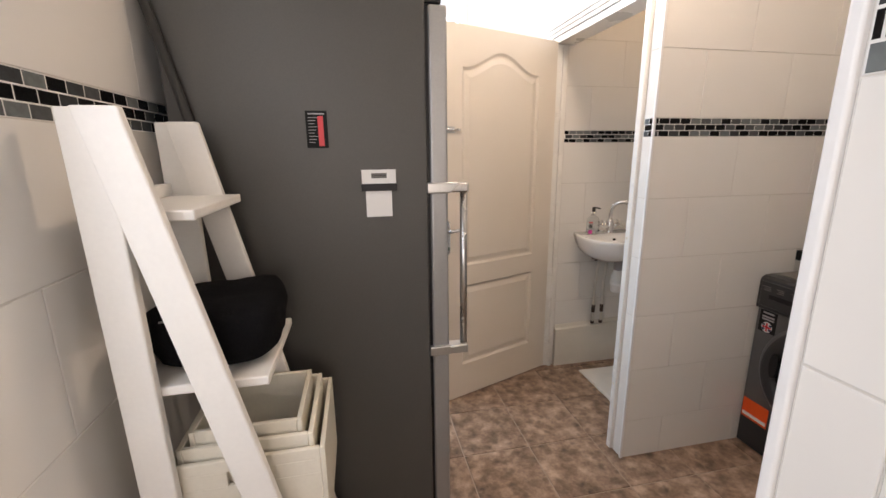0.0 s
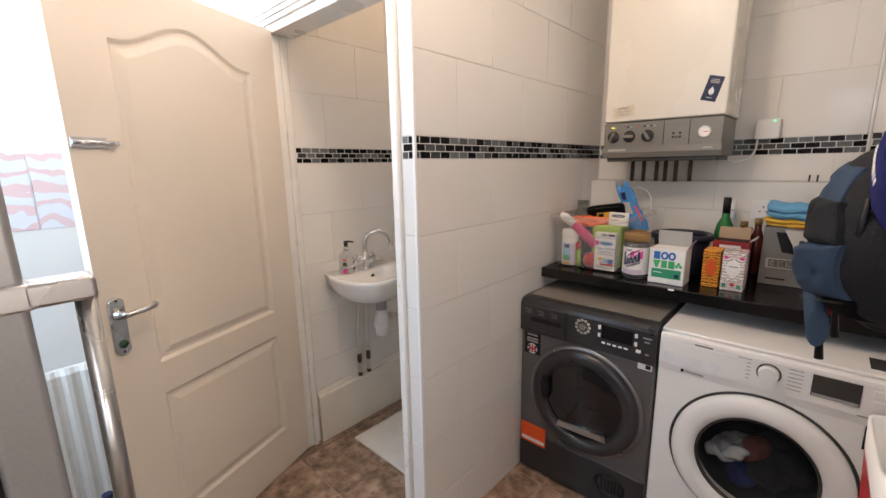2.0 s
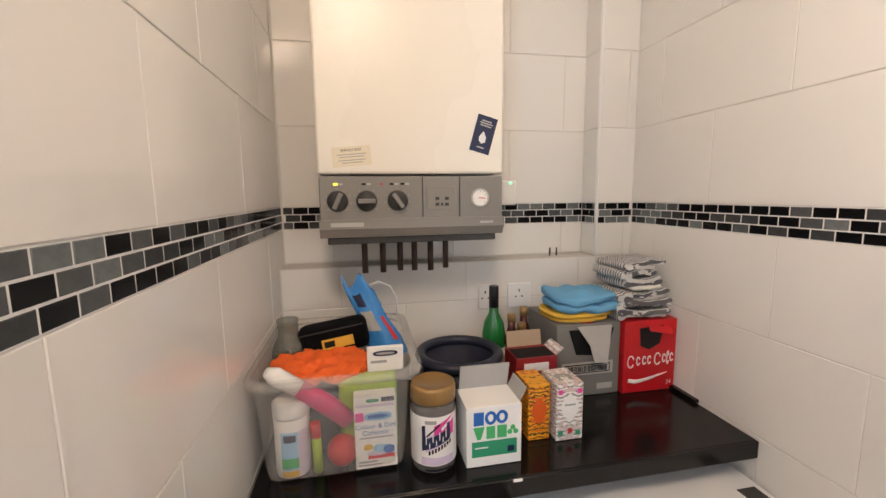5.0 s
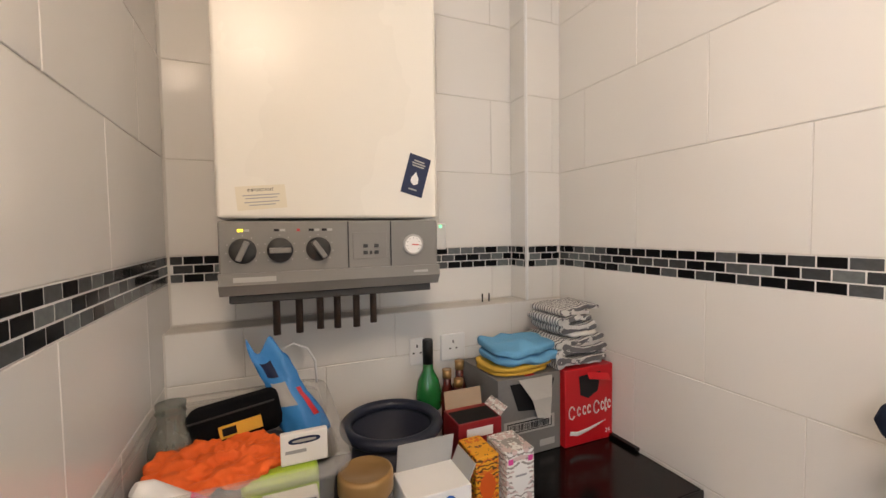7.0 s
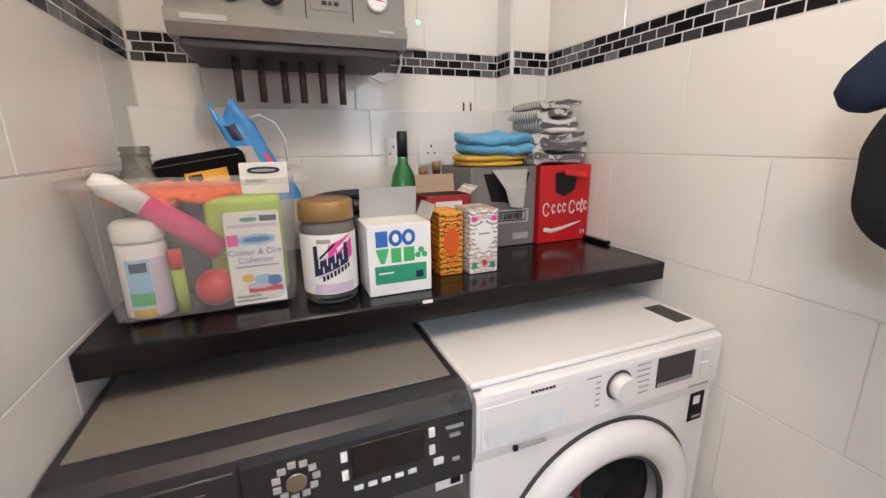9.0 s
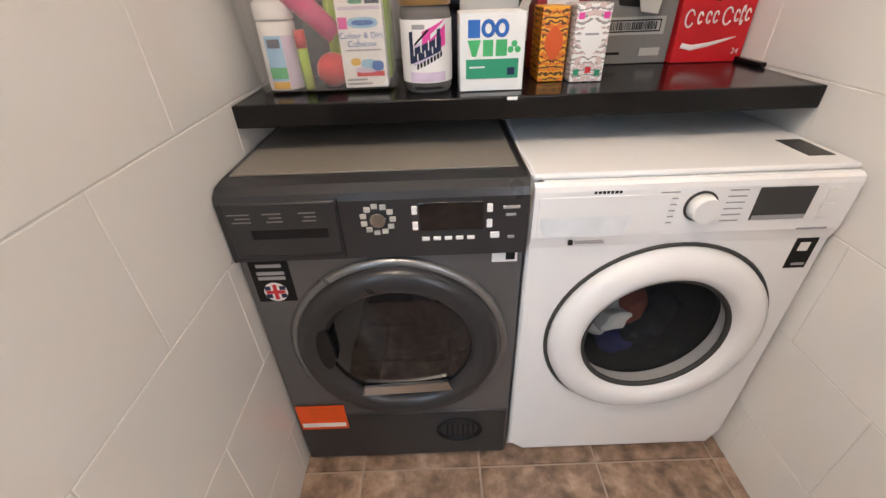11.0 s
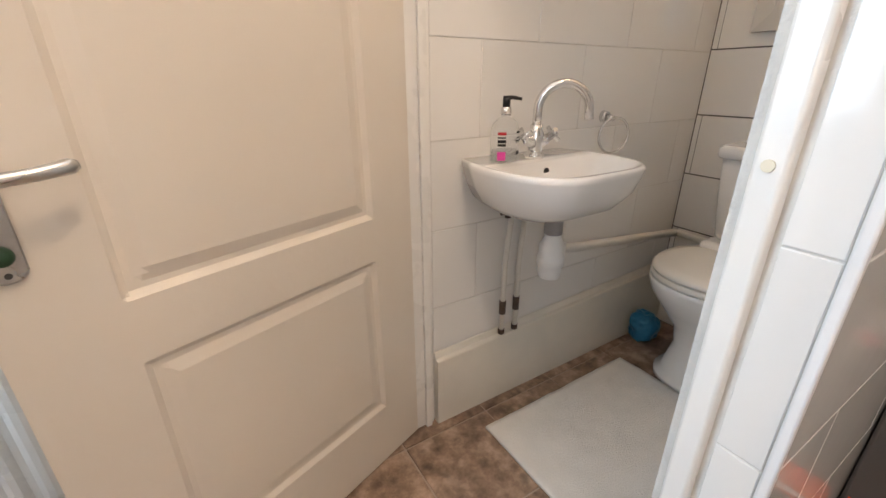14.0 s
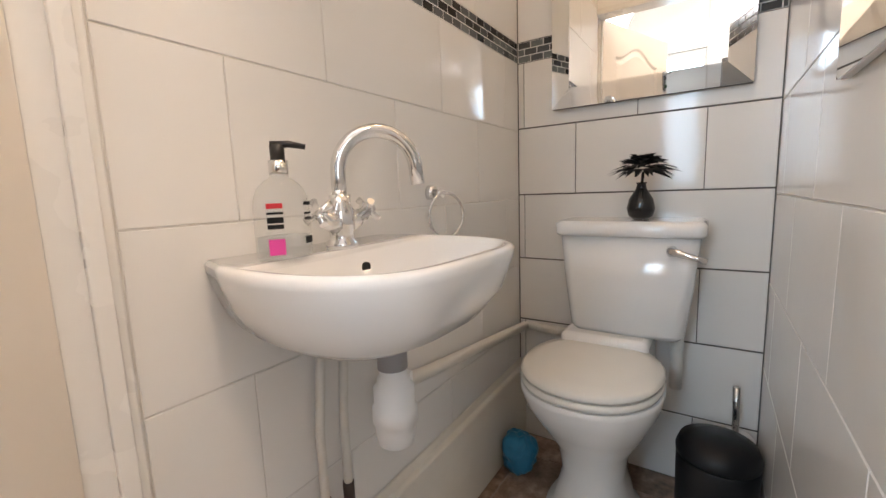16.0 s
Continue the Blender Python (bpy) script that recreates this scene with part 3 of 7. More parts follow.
part("architrave", architrave((XD, 3.402, 0), (3.470, 2.02), "y"), GLOSS, door_frame)
part("architrave", architrave((XD, 2.545, 2.02), (3.470, 2.088), "z"), GLOSS, door_frame)
part("architrave", bx((XD - 0.032, 2.5535, 0), (XD - 0.005, 2.584, 2.02), 0.005), GLOSS, door_frame)

for z in (0.34, 1.03):
    part("filled_screw_hole", cy((XD - 0.0322, 2.569, z), (XD - 0.0340, 2.569, z), 0.006, n=12), CREAMLBL, door_frame, "filled screw hole in the frame")
part("strike_plate", bx((XD + 0.012, 2.5862, 0.93), (XD + 0.036, 2.5876, 1.06), 0.0005), STEEL, door_frame, "steel strike plate")

# the leaf, hung on the far jamb and swung out into the room
HX, HY, LW, LH, ANG = 2.520, 3.372, 0.795, 1.985, 200.5
du = Vector((math.cos(radians(ANG)), math.sin(radians(ANG)), 0))
dn = Vector((du.y, -du.x, 0))
if dn.y > 0:
    dn = -dn
DM = Matrix(((du.x, dn.x, 0, HX), (du.y, dn.y, 0, HY), (0, 0, 1, 0.008), (0, 0, 0, 1)))


def leaf_height(u, z):
    """Relief of the moulded skin: two sunk panels, the upper with an arched head."""
    def moulding(d):
        if d < 0:
            return 0.0
        if d < 0.012:
            return -0.009 * d / 0.012
        if d < 0.022:
            return -0.009
        if d < 0.046:
            return -0.009 + 0.007 * (d - 0.022) / 0.024
        return -0.002
    s = (u - LW / 2) / (LW / 2 - 0.125)
    head = 1.795 + 0.085 * (0.5 + 0.5 * math.cos(math.pi * max(-1, min(1, s * 1.15)))) ** 1.0
    d1 = min(u - 0.135, LW - 0.142 - u, z - 0.784, (head - z) * 0.93)
    d2 = min(u - 0.135, LW - 0.142 - u, z - 0.20, 0.673 - z)
    return moulding(max(d1, d2))


def leaf_skin():
    bm = bmesh.new()
    T = 0.036
    us = sorted({0, LW} | {round(LW * i / 72, 4) for i in range(73)} | {e + s * k for e, s in ((0.135, 1), (LW - 0.142, -1)) for k in (0, 0.006, 0.012, 0.022, 0.034, 0.046)})
    zs = sorted({0, LH} | {round(LH * i / 40, 4) for i in range(41)} | {e + s * k for e, s in ((0.784, 1), (0.20, 1), (0.673, -1)) for k in (0, 0.006, 0.012, 0.022, 0.034, 0.046)}
                | {1.69 + 0.003 * i for i in range(70)})
    for side in (1, -1):
        g = [[bm.verts.new(DM @ Vector((u, side * (T / 2 + leaf_height(u, z)), z))) for u in us] for z in zs]
        for a in range(len(zs) - 1):
            for c in range(len(us) - 1):
                f = bm.faces.new((g[a][c], g[a][c + 1], g[a + 1][c + 1], g[a + 1][c]))
                f.smooth = False
        if side == 1:
            front = g
    for r0, r1 in ((front[0], g[0]), (front[-1], g[-1])):
        for c in range(len(us) - 1):
            bm.faces.new((r0[c], r0[c + 1], r1[c + 1], r1[c]))
    for c in (0, -1):
        for a in range(len(zs) - 1):
            bm.faces.new((front[a][c], front[a + 1][c], g[a + 1][c], g[a][c]))
    return bm


door_1 = solid("door_1", leaf_skin(), DOORP, "cream panelled door with an arched upper panel, standing open", "door", "structure")


def on_leaf(bm):
    bm.transform(DM)
    return bm


for sgn in (1, -1):
    bm = bmesh.new()
    ring = [(LW - 0.040 + 0.022 * math.cos(a), 0.952 + (0.072 if math.sin(a) > 0 else -0.072) + 0.020 * math.sin(a)) for a in (2 * math.pi * q / 24 for q in range(24))]
    loft(bm, [[(u, sgn * d, z) for u, z in ring] for d in (0.019, 0.0255)] + [[(LW - 0.040 + (u - LW + 0.040) * 0.9, sgn * 0.0275, 0.952 + (z - 0.952) * 0.97) for u, z in ring]])
    h = part("handle_plate", on_leaf(bm), STEEL, door_1, "brushed steel handle plate with rounded ends")
    bm = bmesh.new()
    lathe(bm, (LW - 0.040, sgn * 0.027, 0.992), [(0.016, 0), (0.016, sgn * 0.006), (0.011, sgn * 0.012), (0.010, sgn * 0.034)], 1, 20)
    tube(bm, [(LW - 0.034, sgn * 0.058, 0.992), (LW - 0.056, sgn * 0.063, 0.993), (LW - 0.095, sgn * 0.066, 0.996), (LW - 0.128, sgn * 0.062, 1.000), (LW - 0.136, sgn * 0.061, 1.001)], [0.0095, 0.0085, 0.0085, 0.010, 0.006], 12)
    part("lever", on_leaf(bm), STEEL, h)
    bm = bmesh.new()
    lathe(bm, (LW - 0.040, sgn * 0.0275, 0.898), [(0.013, 0), (0.013, sgn * 0.004), (0.009, sgn * 0.010), (0.001, sgn * 0.011)], 1, 18)
    part("privacy_turn", on_leaf(bm), TURNG, h, "round dark green privacy turn")
    for zz in (0.872, 1.034):
        part("screw", on_leaf(cy((LW - 0.040, sgn * 0.0272, zz), (LW - 0.040, sgn * 0.0290, zz), 0.004, n=10)), GREYD, h)
b1 = part("bolt", on_leaf(bx((LW - 0.095, 0.019, 1.482), (LW - 0.004, 0.023, 1.512), 0.002)), STEEL, door_1, "steel sliding bolt")
bm = bmesh.new()
tube(bm, [(LW - 0.12, 0.029, 1.497), (LW - 0.004, 0.029, 1.497)], 0.007, 10)
tube(bm, [(LW - 0.11, 0.029, 1.497), (LW - 0.11, 0.042, 1.497)], 0.005, 8)
part("bolt_bar", on_leaf(bm), CHROME, b1)
for z in (0.22, 1.72):
    part("hinge", on_leaf(cy((0.0, -0.012, z), (0.0, -0.012, z + 0.09), 0.007, n=10)), STEEL, door_1)

# corner trims and skirting
trim = solid("trim", bx((2.506, YP - 0.004, 0), (2.516, YP + 0.008, H), 0.003), TRIM, "white plastic corner trim on the partition's tile edge", "trim", "structure")
solid("trim", bx((XC - 0.005, YR - 0.009, 0), (XC + 0.006, YR + 0.004, H), 0.003), TRIM, "white plastic corner trim on the corridor tile edge", "trim", "structure")
solid("trim", bx((XB - 0.004, 1.447, 1.335), (XB + 0.006, 1.455, H), 0.003), TRIM, "white plastic corner trim on the pier", "trim", "structure")
bm = bmesh.new()
rows_ = []
for x, zt in ((XD + 0.072, 0.258), (3.2, 0.278), (XW - 0.006, 0.298)):
    rows_.append([(x, YB - 0.003, 0), (x, YB - 0.026, 0), (x, YB - 0.026, zt - 0.004), (x, YB - 0.023, zt), (x, YB - 0.012, zt + 0.004), (x, YB - 0.006, zt + 0.024), (x, YB - 0.003, zt + 0.026)])
loft(bm, rows_, smooth=False)
boxing = solid("pipe_boxing", bm, BOXPAINT, "cream-painted pipe boxing along the floor under the basin", "pipe boxing")
boxing["kind"] = "structure"


# ---- utility nook: machines ----
MF, MT = 3.145, 0.85


def blob(bm, c, size, p=2.6, amp=0.0, freq=6.0, seed=0.0, sub=4):
    """A soft rounded lump: a squared-off ball with folds."""
    g = bmesh.ops.create_icosphere(bm, subdivisions=sub, radius=1)
    for v in g["verts"]:
        d = v.co.normalized()
        k = (abs(d.x) ** p + abs(d.y) ** p + abs(d.z) ** p) ** (-1 / p)
        q = Vector((d.x * k * size[0], d.y * k * size[1], d.z * k * size[2]))
        n = noise.noise(Vector(c) * 3 + q * freq + Vector((seed, seed * 2, 0)))
        n2 = noise.noise(q * freq * 2.7 + Vector((seed * 3, 0, seed)))
        v.co = Vector(c) + q + d * (n * amp + n2 * amp * 0.5)
    for f in bm.faces:
        f.smooth = True
    return bm


def ring_torus(bm, c, R, r, axis=0, n=48, m=10, squash=1.0):
    rows = []
    for i in range(n):
        a = 2 * math.pi * i / n
        row = []
        for k in range(m):
            b = 2 * math.pi * k / m
            rad = R + r * math.cos(b)
            p = [0, 0, 0]
            p[axis] = r * math.sin(b) * squash
            p[(axis + 1) % 3], p[(axis + 2) % 3] = rad * math.cos(a), rad * math.sin(a)
            row.append(bm.verts.new(Vector(c) + Vector(p)))
        rows.append(row)
    for i in range(n):
        for k in range(m):
            f = bm.faces.new((rows[i][k], rows[(i + 1) % n][k], rows[(i + 1) % n][(k + 1) % m], rows[i][(k + 1) % m]))
            f.smooth = True


def disc_ring(bm, c, prof, n=56):
    """A turned ring or dish facing -x: prof of radius and outward distance."""
    lathe(bm, c, [(r, -d) for r, d in prof], 0, n, False, False)


def dryer():
    y0, y1 = 1.923, 2.483
    ym = (y0 + y1) / 2
    t = thing("tumble_dryer", (3.44, ym, 0), "graphite grey tumble dryer with a round dark door", "tumble dryer")
    part("body", bx((MF, y0, 0.012), (3.74, y1, 0.70), 0.008), GRAPH, t)
    part("plinth", bx((MF - 0.004, y0 + 0.004, 0.012), (MF + 0.03, y1 - 0.004, 0.205), 0.006), GRAPHD, t, "darker kick panel")
    bm = bmesh.new()
    pr = [(MF - 0.012, 0.70), (MF - 0.012, 0.822), (MF - 0.007, 0.836), (MF + 0.010, 0.847), (MF + 0.04, MT), (3.74, MT), (3.74, 0.70)]
    loft(bm, [[(x, y0, z) for x, z in pr], [(x, y1, z) for x, z in pr]], smooth=False)
    pan = part("control_panel", bm, GRAPHD, t)
    part("top", bx((MF + 0.05, y0 + 0.012, MT), (3.735, y1 - 0.012, MT + 0.003), 0.001), GRAPHTOP, t, "dusty grey top panel")
    part("drawer", bx((MF - 0.016, 2.27, 0.712), (MF - 0.008, y1 - 0.012, 0.825), 0.004), GRAPHD, t)
    part("drawer_grip", bx((MF - 0.0175, 2.29, 0.752), (MF - 0.0155, 2.43, 0.772), 0.0008), BLACKP, t)
    for y, w in ((2.445, 0.040), (2.385, 0.034), (2.322, 0.030)):
        for i, k in enumerate((1.0, 0.7, 0.85)):
            part("legend", bx((MF - 0.0168, y - w / 2, 0.803 - 0.008 * i), (MF - 0.0158, y - w / 2 + w * k, 0.8050 - 0.008 * i)), GREYP, t)
    part("panel_seam", bx((MF - 0.0128, 2.2645, 0.706), (MF - 0.0114, 2.2675, 0.830)), BLACKP, t)
    # programme dial with its ring of keys
    ky, kz = 2.197, 0.784
    part("dial", cy((MF - 0.012, ky, kz), (MF - 0.020, ky, kz), 0.014), STEEL, pan)
    for i in range(11):
        a = 2 * math.pi * i / 11 + 0.28
        cyy, czz = ky + 0.027 * math.cos(a), kz + 0.027 * math.sin(a)
        part("key", bx((MF - 0.0160, cyy - 0.0056, czz - 0.0048), (MF - 0.012, cyy + 0.0056, czz + 0.0048), 0.001), CARDGL, pan)
    part("display", bx((MF - 0.0155, 2.005, 0.757), (MF - 0.0115, 2.122, 0.815), 0.002), DARKGLASS, pan)
    for y in (2.13, 1.994):
        for z in (0.768, 0.800):
            part("button", bx((MF - 0.016, y - 0.005, z - 0.008), (MF - 0.0115, y + 0.005, z + 0.008), 0.001), WHITEP, pan)
    for i in range(5):
        part("button", bx((MF - 0.0155, 2.105 - 0.021 * i, 0.736), (MF - 0.0115, 2.119 - 0.021 * i, 0.743), 0.001), WHITEP, pan)
    part("button", bx((MF - 0.0155, 1.975, 0.737), (MF - 0.0115, 1.992, 0.749), 0.001), WHITEP, pan)
    for y, z, w in ((1.955, 0.80, 0.03), (1.955, 0.785, 0.018), (1.953, 0.738, 0.012)):
        part("legend", bx((MF - 0.0166, y - w / 2, z - 0.002), (MF - 0.0120, y + w / 2, z + 0.002)), INKGREY, pan)
    # door
    c = (MF, 2.185, 0.455)
    bm = bmesh.new()
    disc_ring(bm, c, [(0.240, 0.0), (0.240, 0.010), (0.234, 0.015), (0.226, 0.016)])
    part("door_surround", bm, RINGM, t, "satin grey door surround")
    bm = bmesh.new()
    disc_ring(bm, c, [(0.226, 0.004), (0.224, 0.022), (0.214, 0.034), (0.196, 0.038), (0.176, 0.034), (0.166, 0.024), (0.160, 0.012)])
    d = part("door", bm, GRAPHD, t)
    bm = bmesh.new()
    disc_ring(bm, c, [(0.162, 0.014), (0.150, 0.018), (0.10, 0.022), (0.0005, 0.024)])
    part("door_glass", bm, DARKGLASS, d)
    bm = bmesh.new()
    loft(bm, [circle((c[0] - 0.024 - 0.012 * k, 2.345, 0.475), 0.020 - 0.003 * k, 0, 20, 0.062 - 0.004 * k) for k in range(2)])
    part("door_grip", bm, BLACKP, d, "black recessed grip")
    bm = bmesh.new()
    pts = [(-0.115, -0.128), (0.10, -0.138), (0.095, -0.115), (-0.105, -0.104)]
    loft(bm, [[(c[0] - 0.022, c[1] + a, c[2] + b) for a, b in pts], [(c[0] - 0.030 - (0.004 if b < -0.12 else 0.0), c[1] + a, c[2] + b) for a, b in pts]], smooth=False)
    part("door_strip", bm, STEEL, d, "bright metal strip across the door glass")
    # stickers and vent
    s = part("sticker", bx((MF - 0.0015, 2.388, 0.592), (MF - 0.0002, 2.466, 0.692)), INKB, t, "black sticker with a round flag badge")
    for z, w in ((0.682, 0.05), (0.664, 0.055), (0.652, 0.055)):
        part("print_bar", bx((MF - 0.002, 2.427 - w / 2, z - 0.004), (MF - 0.0014, 2.427 + w / 2, z + 0.004)), INKGREY, s)
    part("badge", cy((MF - 0.001, 2.427, 0.617), (MF - 0.0022, 2.427, 0.617), 0.024), CARDW, s)
    part("badge_cross", bx((MF - 0.0027, 2.408, 0.613), (MF - 0.0021, 2.446, 0.621)), INKRED, s)
    part("badge_cross", bx((MF - 0.0029, 2.423, 0.598), (MF - 0.0023, 2.431, 0.636)), INKRED, s)
    for a, b in ((2.412, 0.627), (2.442, 0.627), (2.412, 0.607), (2.442, 0.607)):
        part("badge_field", bx((MF - 0.0026, a - 0.006, b - 0.005), (MF - 0.0021, a + 0.006, b + 0.005)), INKNAVY, s)
    s = part("sticker", bx((MF - 0.0055, 2.348, 0.150), (MF - 0.0042, 2.472, 0.246)), STICKR, t, "orange safety sticker")
    part("print_bar", bx((MF - 0.0061, 2.353, 0.160), (MF - 0.0054, 2.467, 0.176)), CARDW, s)
    for z in (0.236, 0.227, 0.218, 0.209, 0.200, 0.190):
        part("print_bar", bx((MF - 0.0061, 2.36, z - 0.0018), (MF - 0.0054, 2.44, z + 0.0018)), ORINK, s)
    s = part("sticker", bx((MF - 0.0015, 1.935, 0.672), (MF - 0.0002, 1.985, 0.697)), CARDW, t, "small white rating sticker")
    part("print_bar", bx((MF - 0.0021, 1.94, 0.677), (MF - 0.0014, 1.958, 0.693)), INKB, s)
    bm = bmesh.new()
    lathe(bm, (MF - 0.004, 2.055, 0.125), [(0.062, 0.0), (0.062, -0.006), (0.054, -0.006), (0.050, 0.002), (0.0005, 0.004)], 0, 36, False, False)
    for v in bm.verts:
        v.co.z = 0.125 + (v.co.z - 0.125) * 0.78
    v = part("vent", bm, BLACKP, t, "oval vent cover in the kick panel")
    for i in range(6):
        a = math.pi * i / 6
        part("vent_slat", bx((MF - 0.008, 2.055 - 0.042 + 0.014 * i, 0.098), (MF - 0.003, 2.055 - 0.036 + 0.014 * i, 0.152), 0.001), BLACKP, v)
    return t


def washer():
    y0, y1 = 1.324, 1.917
    t = thing("washing_machine", (3.44, 1.62, 0), "white front-loading washing machine with clothes in the drum", "washing machine")
    bm = bmesh.new()
    for lo, hi in (((MF + 0.02, y0, 0.012), (3.74, y0 + 0.012, 0.845)), ((MF + 0.02, y1 - 0.012, 0.012), (3.74, y1, 0.845)), ((MF + 0.02, y0 + 0.012, 0.012), (3.74, y1 - 0.012, 0.03)),
                   ((3.72, y0 + 0.012, 0.03), (3.74, y1 - 0.012, 0.838))):
        box(bm, lo, hi)
    part("body", bm, WHITEM, t)
    # front sheet with the round door hole
    bm = bmesh.new()
    cyy, czz, hr, nn = 1.612, 0.455, 0.166, 64
    outer, inner = [], []
    for i in range(nn):
        a = 2 * math.pi * (i + 0.5) / nn
        ca, sa = math.cos(a), math.sin(a)
        ly, lz = (y1 - cyy if ca > 0 else cyy - y0), (0.838 - czz if sa > 0 else czz - 0.012)
        k = min(ly / max(abs(ca), 1e-6), lz / max(abs(sa), 1e-6))
        outer.append((cyy + ca * k, czz + sa * k))
        inner.append((cyy + ca * hr, czz + sa * hr))
    loft(bm, [[(MF + 0.022, y, z) for y, z in outer], [(MF + 0.006, y, z) for y, z in outer], [(MF, cyy + (y - cyy) * 0.985, czz + (z - czz) * 0.985) for y, z in outer], [(MF, y, z) for y, z in inner], [(MF + 0.03, y, z) for y, z in inner]], False, False, smooth=False)
    part("front_sheet", bm, WHITEM, t)
    part("top", bx((MF + 0.008, y0 + 0.002, 0.838), (3.74, y1 - 0.002, MT), 0.006), WHITEM, t)
    bm = bmesh.new()
    pr = [(MF + 0.004, 0.699), (MF - 0.001, 0.701), (MF - 0.0085, 0.728), (MF - 0.009, 0.822), (MF - 0.007, 0.832), (MF + 0.001, 0.837), (MF + 0.006, 0.837)]
    loft(bm, [[(x, y0 + 0.003, z) for x, z in pr], [(x, y1 - 0.003, z) for x, z in pr]], smooth=False)
    pan = part("control_panel", bm, WHITEM, t)
    bm = bmesh.new()
    box(bm, (MF - 0.0100, 1.665, 0.732), (MF - 0.0080, 1.905, 0.812), 0.0008)
    dr = part("drawer", bm, WHITEM, t)
    # the pull's pale colour paints in a bluish reflection on the drawer
    bm = bmesh.new()
    pts = [(-0.085, 0.0), (0.085, 0.0), (0.075, -0.022), (-0.075, -0.022)]
    loft(bm, [[(MF - 0.0108, 1.815 + a, 0.772 + b) for a, b in pts], [(MF - 0.0099, 1.815 + a, 0.752 + b) for a, b in pts]], smooth=False)
    part("drawer_pull", bm, PULL_REFL, dr, "drawer pull in the pale tone of a reflection")
    for i, k in enumerate((0.9, 1.0, 1.0, 0.9, 0.9, 1.0, 0.95)):
        part("name_bar", bx((MF - 0.0096, 1.808 - 0.0074 * i - 0.0056 * k, 0.8165), (MF - 0.0088, 1.808 - 0.0074 * i, 0.8220)), INKB, pan)
    part("legend_bar", bx((MF - 0.0152, 1.775, 0.716), (MF - 0.0088, 1.83, 0.7195)), INKGREY, pan)
    part("legend_bar", bx((MF - 0.0152, 1.834, 0.7135), (MF - 0.0088, 1.842, 0.722)), INKB, pan)
    k = part("dial", cy((MF - 0.009, 1.609, 0.785), (MF - 0.034, 1.609, 0.785), 0.027, 0.024, 36), WHITEP, pan)
    bm = bmesh.new()
    ring_torus(bm, (MF - 0.010, 1.609, 0.785), 0.0285, 0.0024, 0, 40, 8)
    part("dial_ring", bm, GREYD, k)
    for sgn in (1, -1):
        for i in range(6):
            z = 0.815 - 0.0125 * i
            part("legend_bar", bx((MF - 0.0098, 1.609 + sgn * 0.062 - 0.017, z - 0.0012), (MF - 0.0088, 1.609 + sgn * 0.062 + 0.017, z + 0.0012)), INKGREY, pan)
    part("display", bx((MF - 0.0115, 1.408, 0.752), (MF - 0.0085, 1.51, 0.818), 0.001), GREYD, pan, "dark grey display")
    part("display_strip", bx((MF - 0.0120, 1.410, 0.753), (MF - 0.0113, 1.508, 0.762)), INKGREY, pan)
    for z0, z1 in ((0.79, 0.812), (0.752, 0.782)):
        part("button", bx((MF - 0.0115, 1.362, z0), (MF - 0.0085, 1.386, z1), 0.003), WHITEP, pan)
    part("legend_bar", bx((MF - 0.0098, 1.352, 0.727), (MF - 0.0088, 1.41, 0.731)), INKGREY, pan)
    s = part("sticker", bx((MF - 0.0015, 1.345, 0.63), (MF - 0.0002, 1.388, 0.702)), INKB, t, "small black sticker")
    part("print_bar", bx((MF - 0.0021, 1.358, 0.672), (MF - 0.0014, 1.378, 0.692)), CARDW, s)
    part("print_bar", bx((MF - 0.0021, 1.350, 0.637), (MF - 0.0014, 1.376, 0.643)), INKGREY, s)
    part("top_label", bx((MF + 0.05, 1.345, MT), (MF + 0.14, 1.395, MT + 0.001)), GREYD, t, "dark label on the top panel")
    c = (MF, 1.612, 0.455)
    bm = bmesh.new()
    ring_torus(bm, (MF - 0.001, c[1], c[2]), 0.243, 0.0045, 0, 64, 8)
    part("door_seam", bm, GREYD, t)
    bm = bmesh.new()
    disc_ring(bm, c, [(0.239, 0.0), (0.236, 0.018), (0.220, 0.030), (0.190, 0.034), (0.172, 0.026), (0.164, 0.012)])
    d = part("door", bm, WHITEM, t)
    bm = bmesh.new()
    disc_ring(bm, c, [(0.166, 0.013), (0.162, 0.016), (0.157, 0.013), (0.155, 0.006)])
    part("door_rim", bm, GREYD, d)
    bm = bmesh.new()
    disc_ring(bm, c, [(0.157, 0.010), (0.150, 0.002), (0.135, -0.030), (0.10, -0.055), (0.05, -0.066), (0.0005, -0.068)])
    gl = part("door_glass", bm, DRUMGL, d, "clear glass door bowl")
    gl.visible_shadow = False
    # the steel drum's shaded inside is put into its black colour
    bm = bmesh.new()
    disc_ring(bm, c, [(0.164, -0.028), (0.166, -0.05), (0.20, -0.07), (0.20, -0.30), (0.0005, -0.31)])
    part("drum", bm, BLACKP, t, "steel drum coloured black for the shade inside")
    for i, (a, b, dx, r, m) in enumerate(((0.06, -0.02, 0.10, 0.055, CARDGL), (0.10, -0.05, 0.11, 0.045, CARDW), (-0.03, -0.07, 0.11, 0.06, GREYNY), (0.02, -0.01, 0.11, 0.045, REDCL), (-0.09, -0.05, 0.14, 0.06, GREYNY), (0.03, -0.11, 0.12, 0.05, INDIGO), (-0.04, 0.03, 0.18, 0.05, GREYNY))):
        bm = bmesh.new()
        blob(bm, (MF + dx, c[1] + a, c[2] + b), (r * 0.8, r, r * 0.8), 2.2, r * 0.45, 16, i * 5.0, 4)
        part("laundry", bm, m, t)
    return t


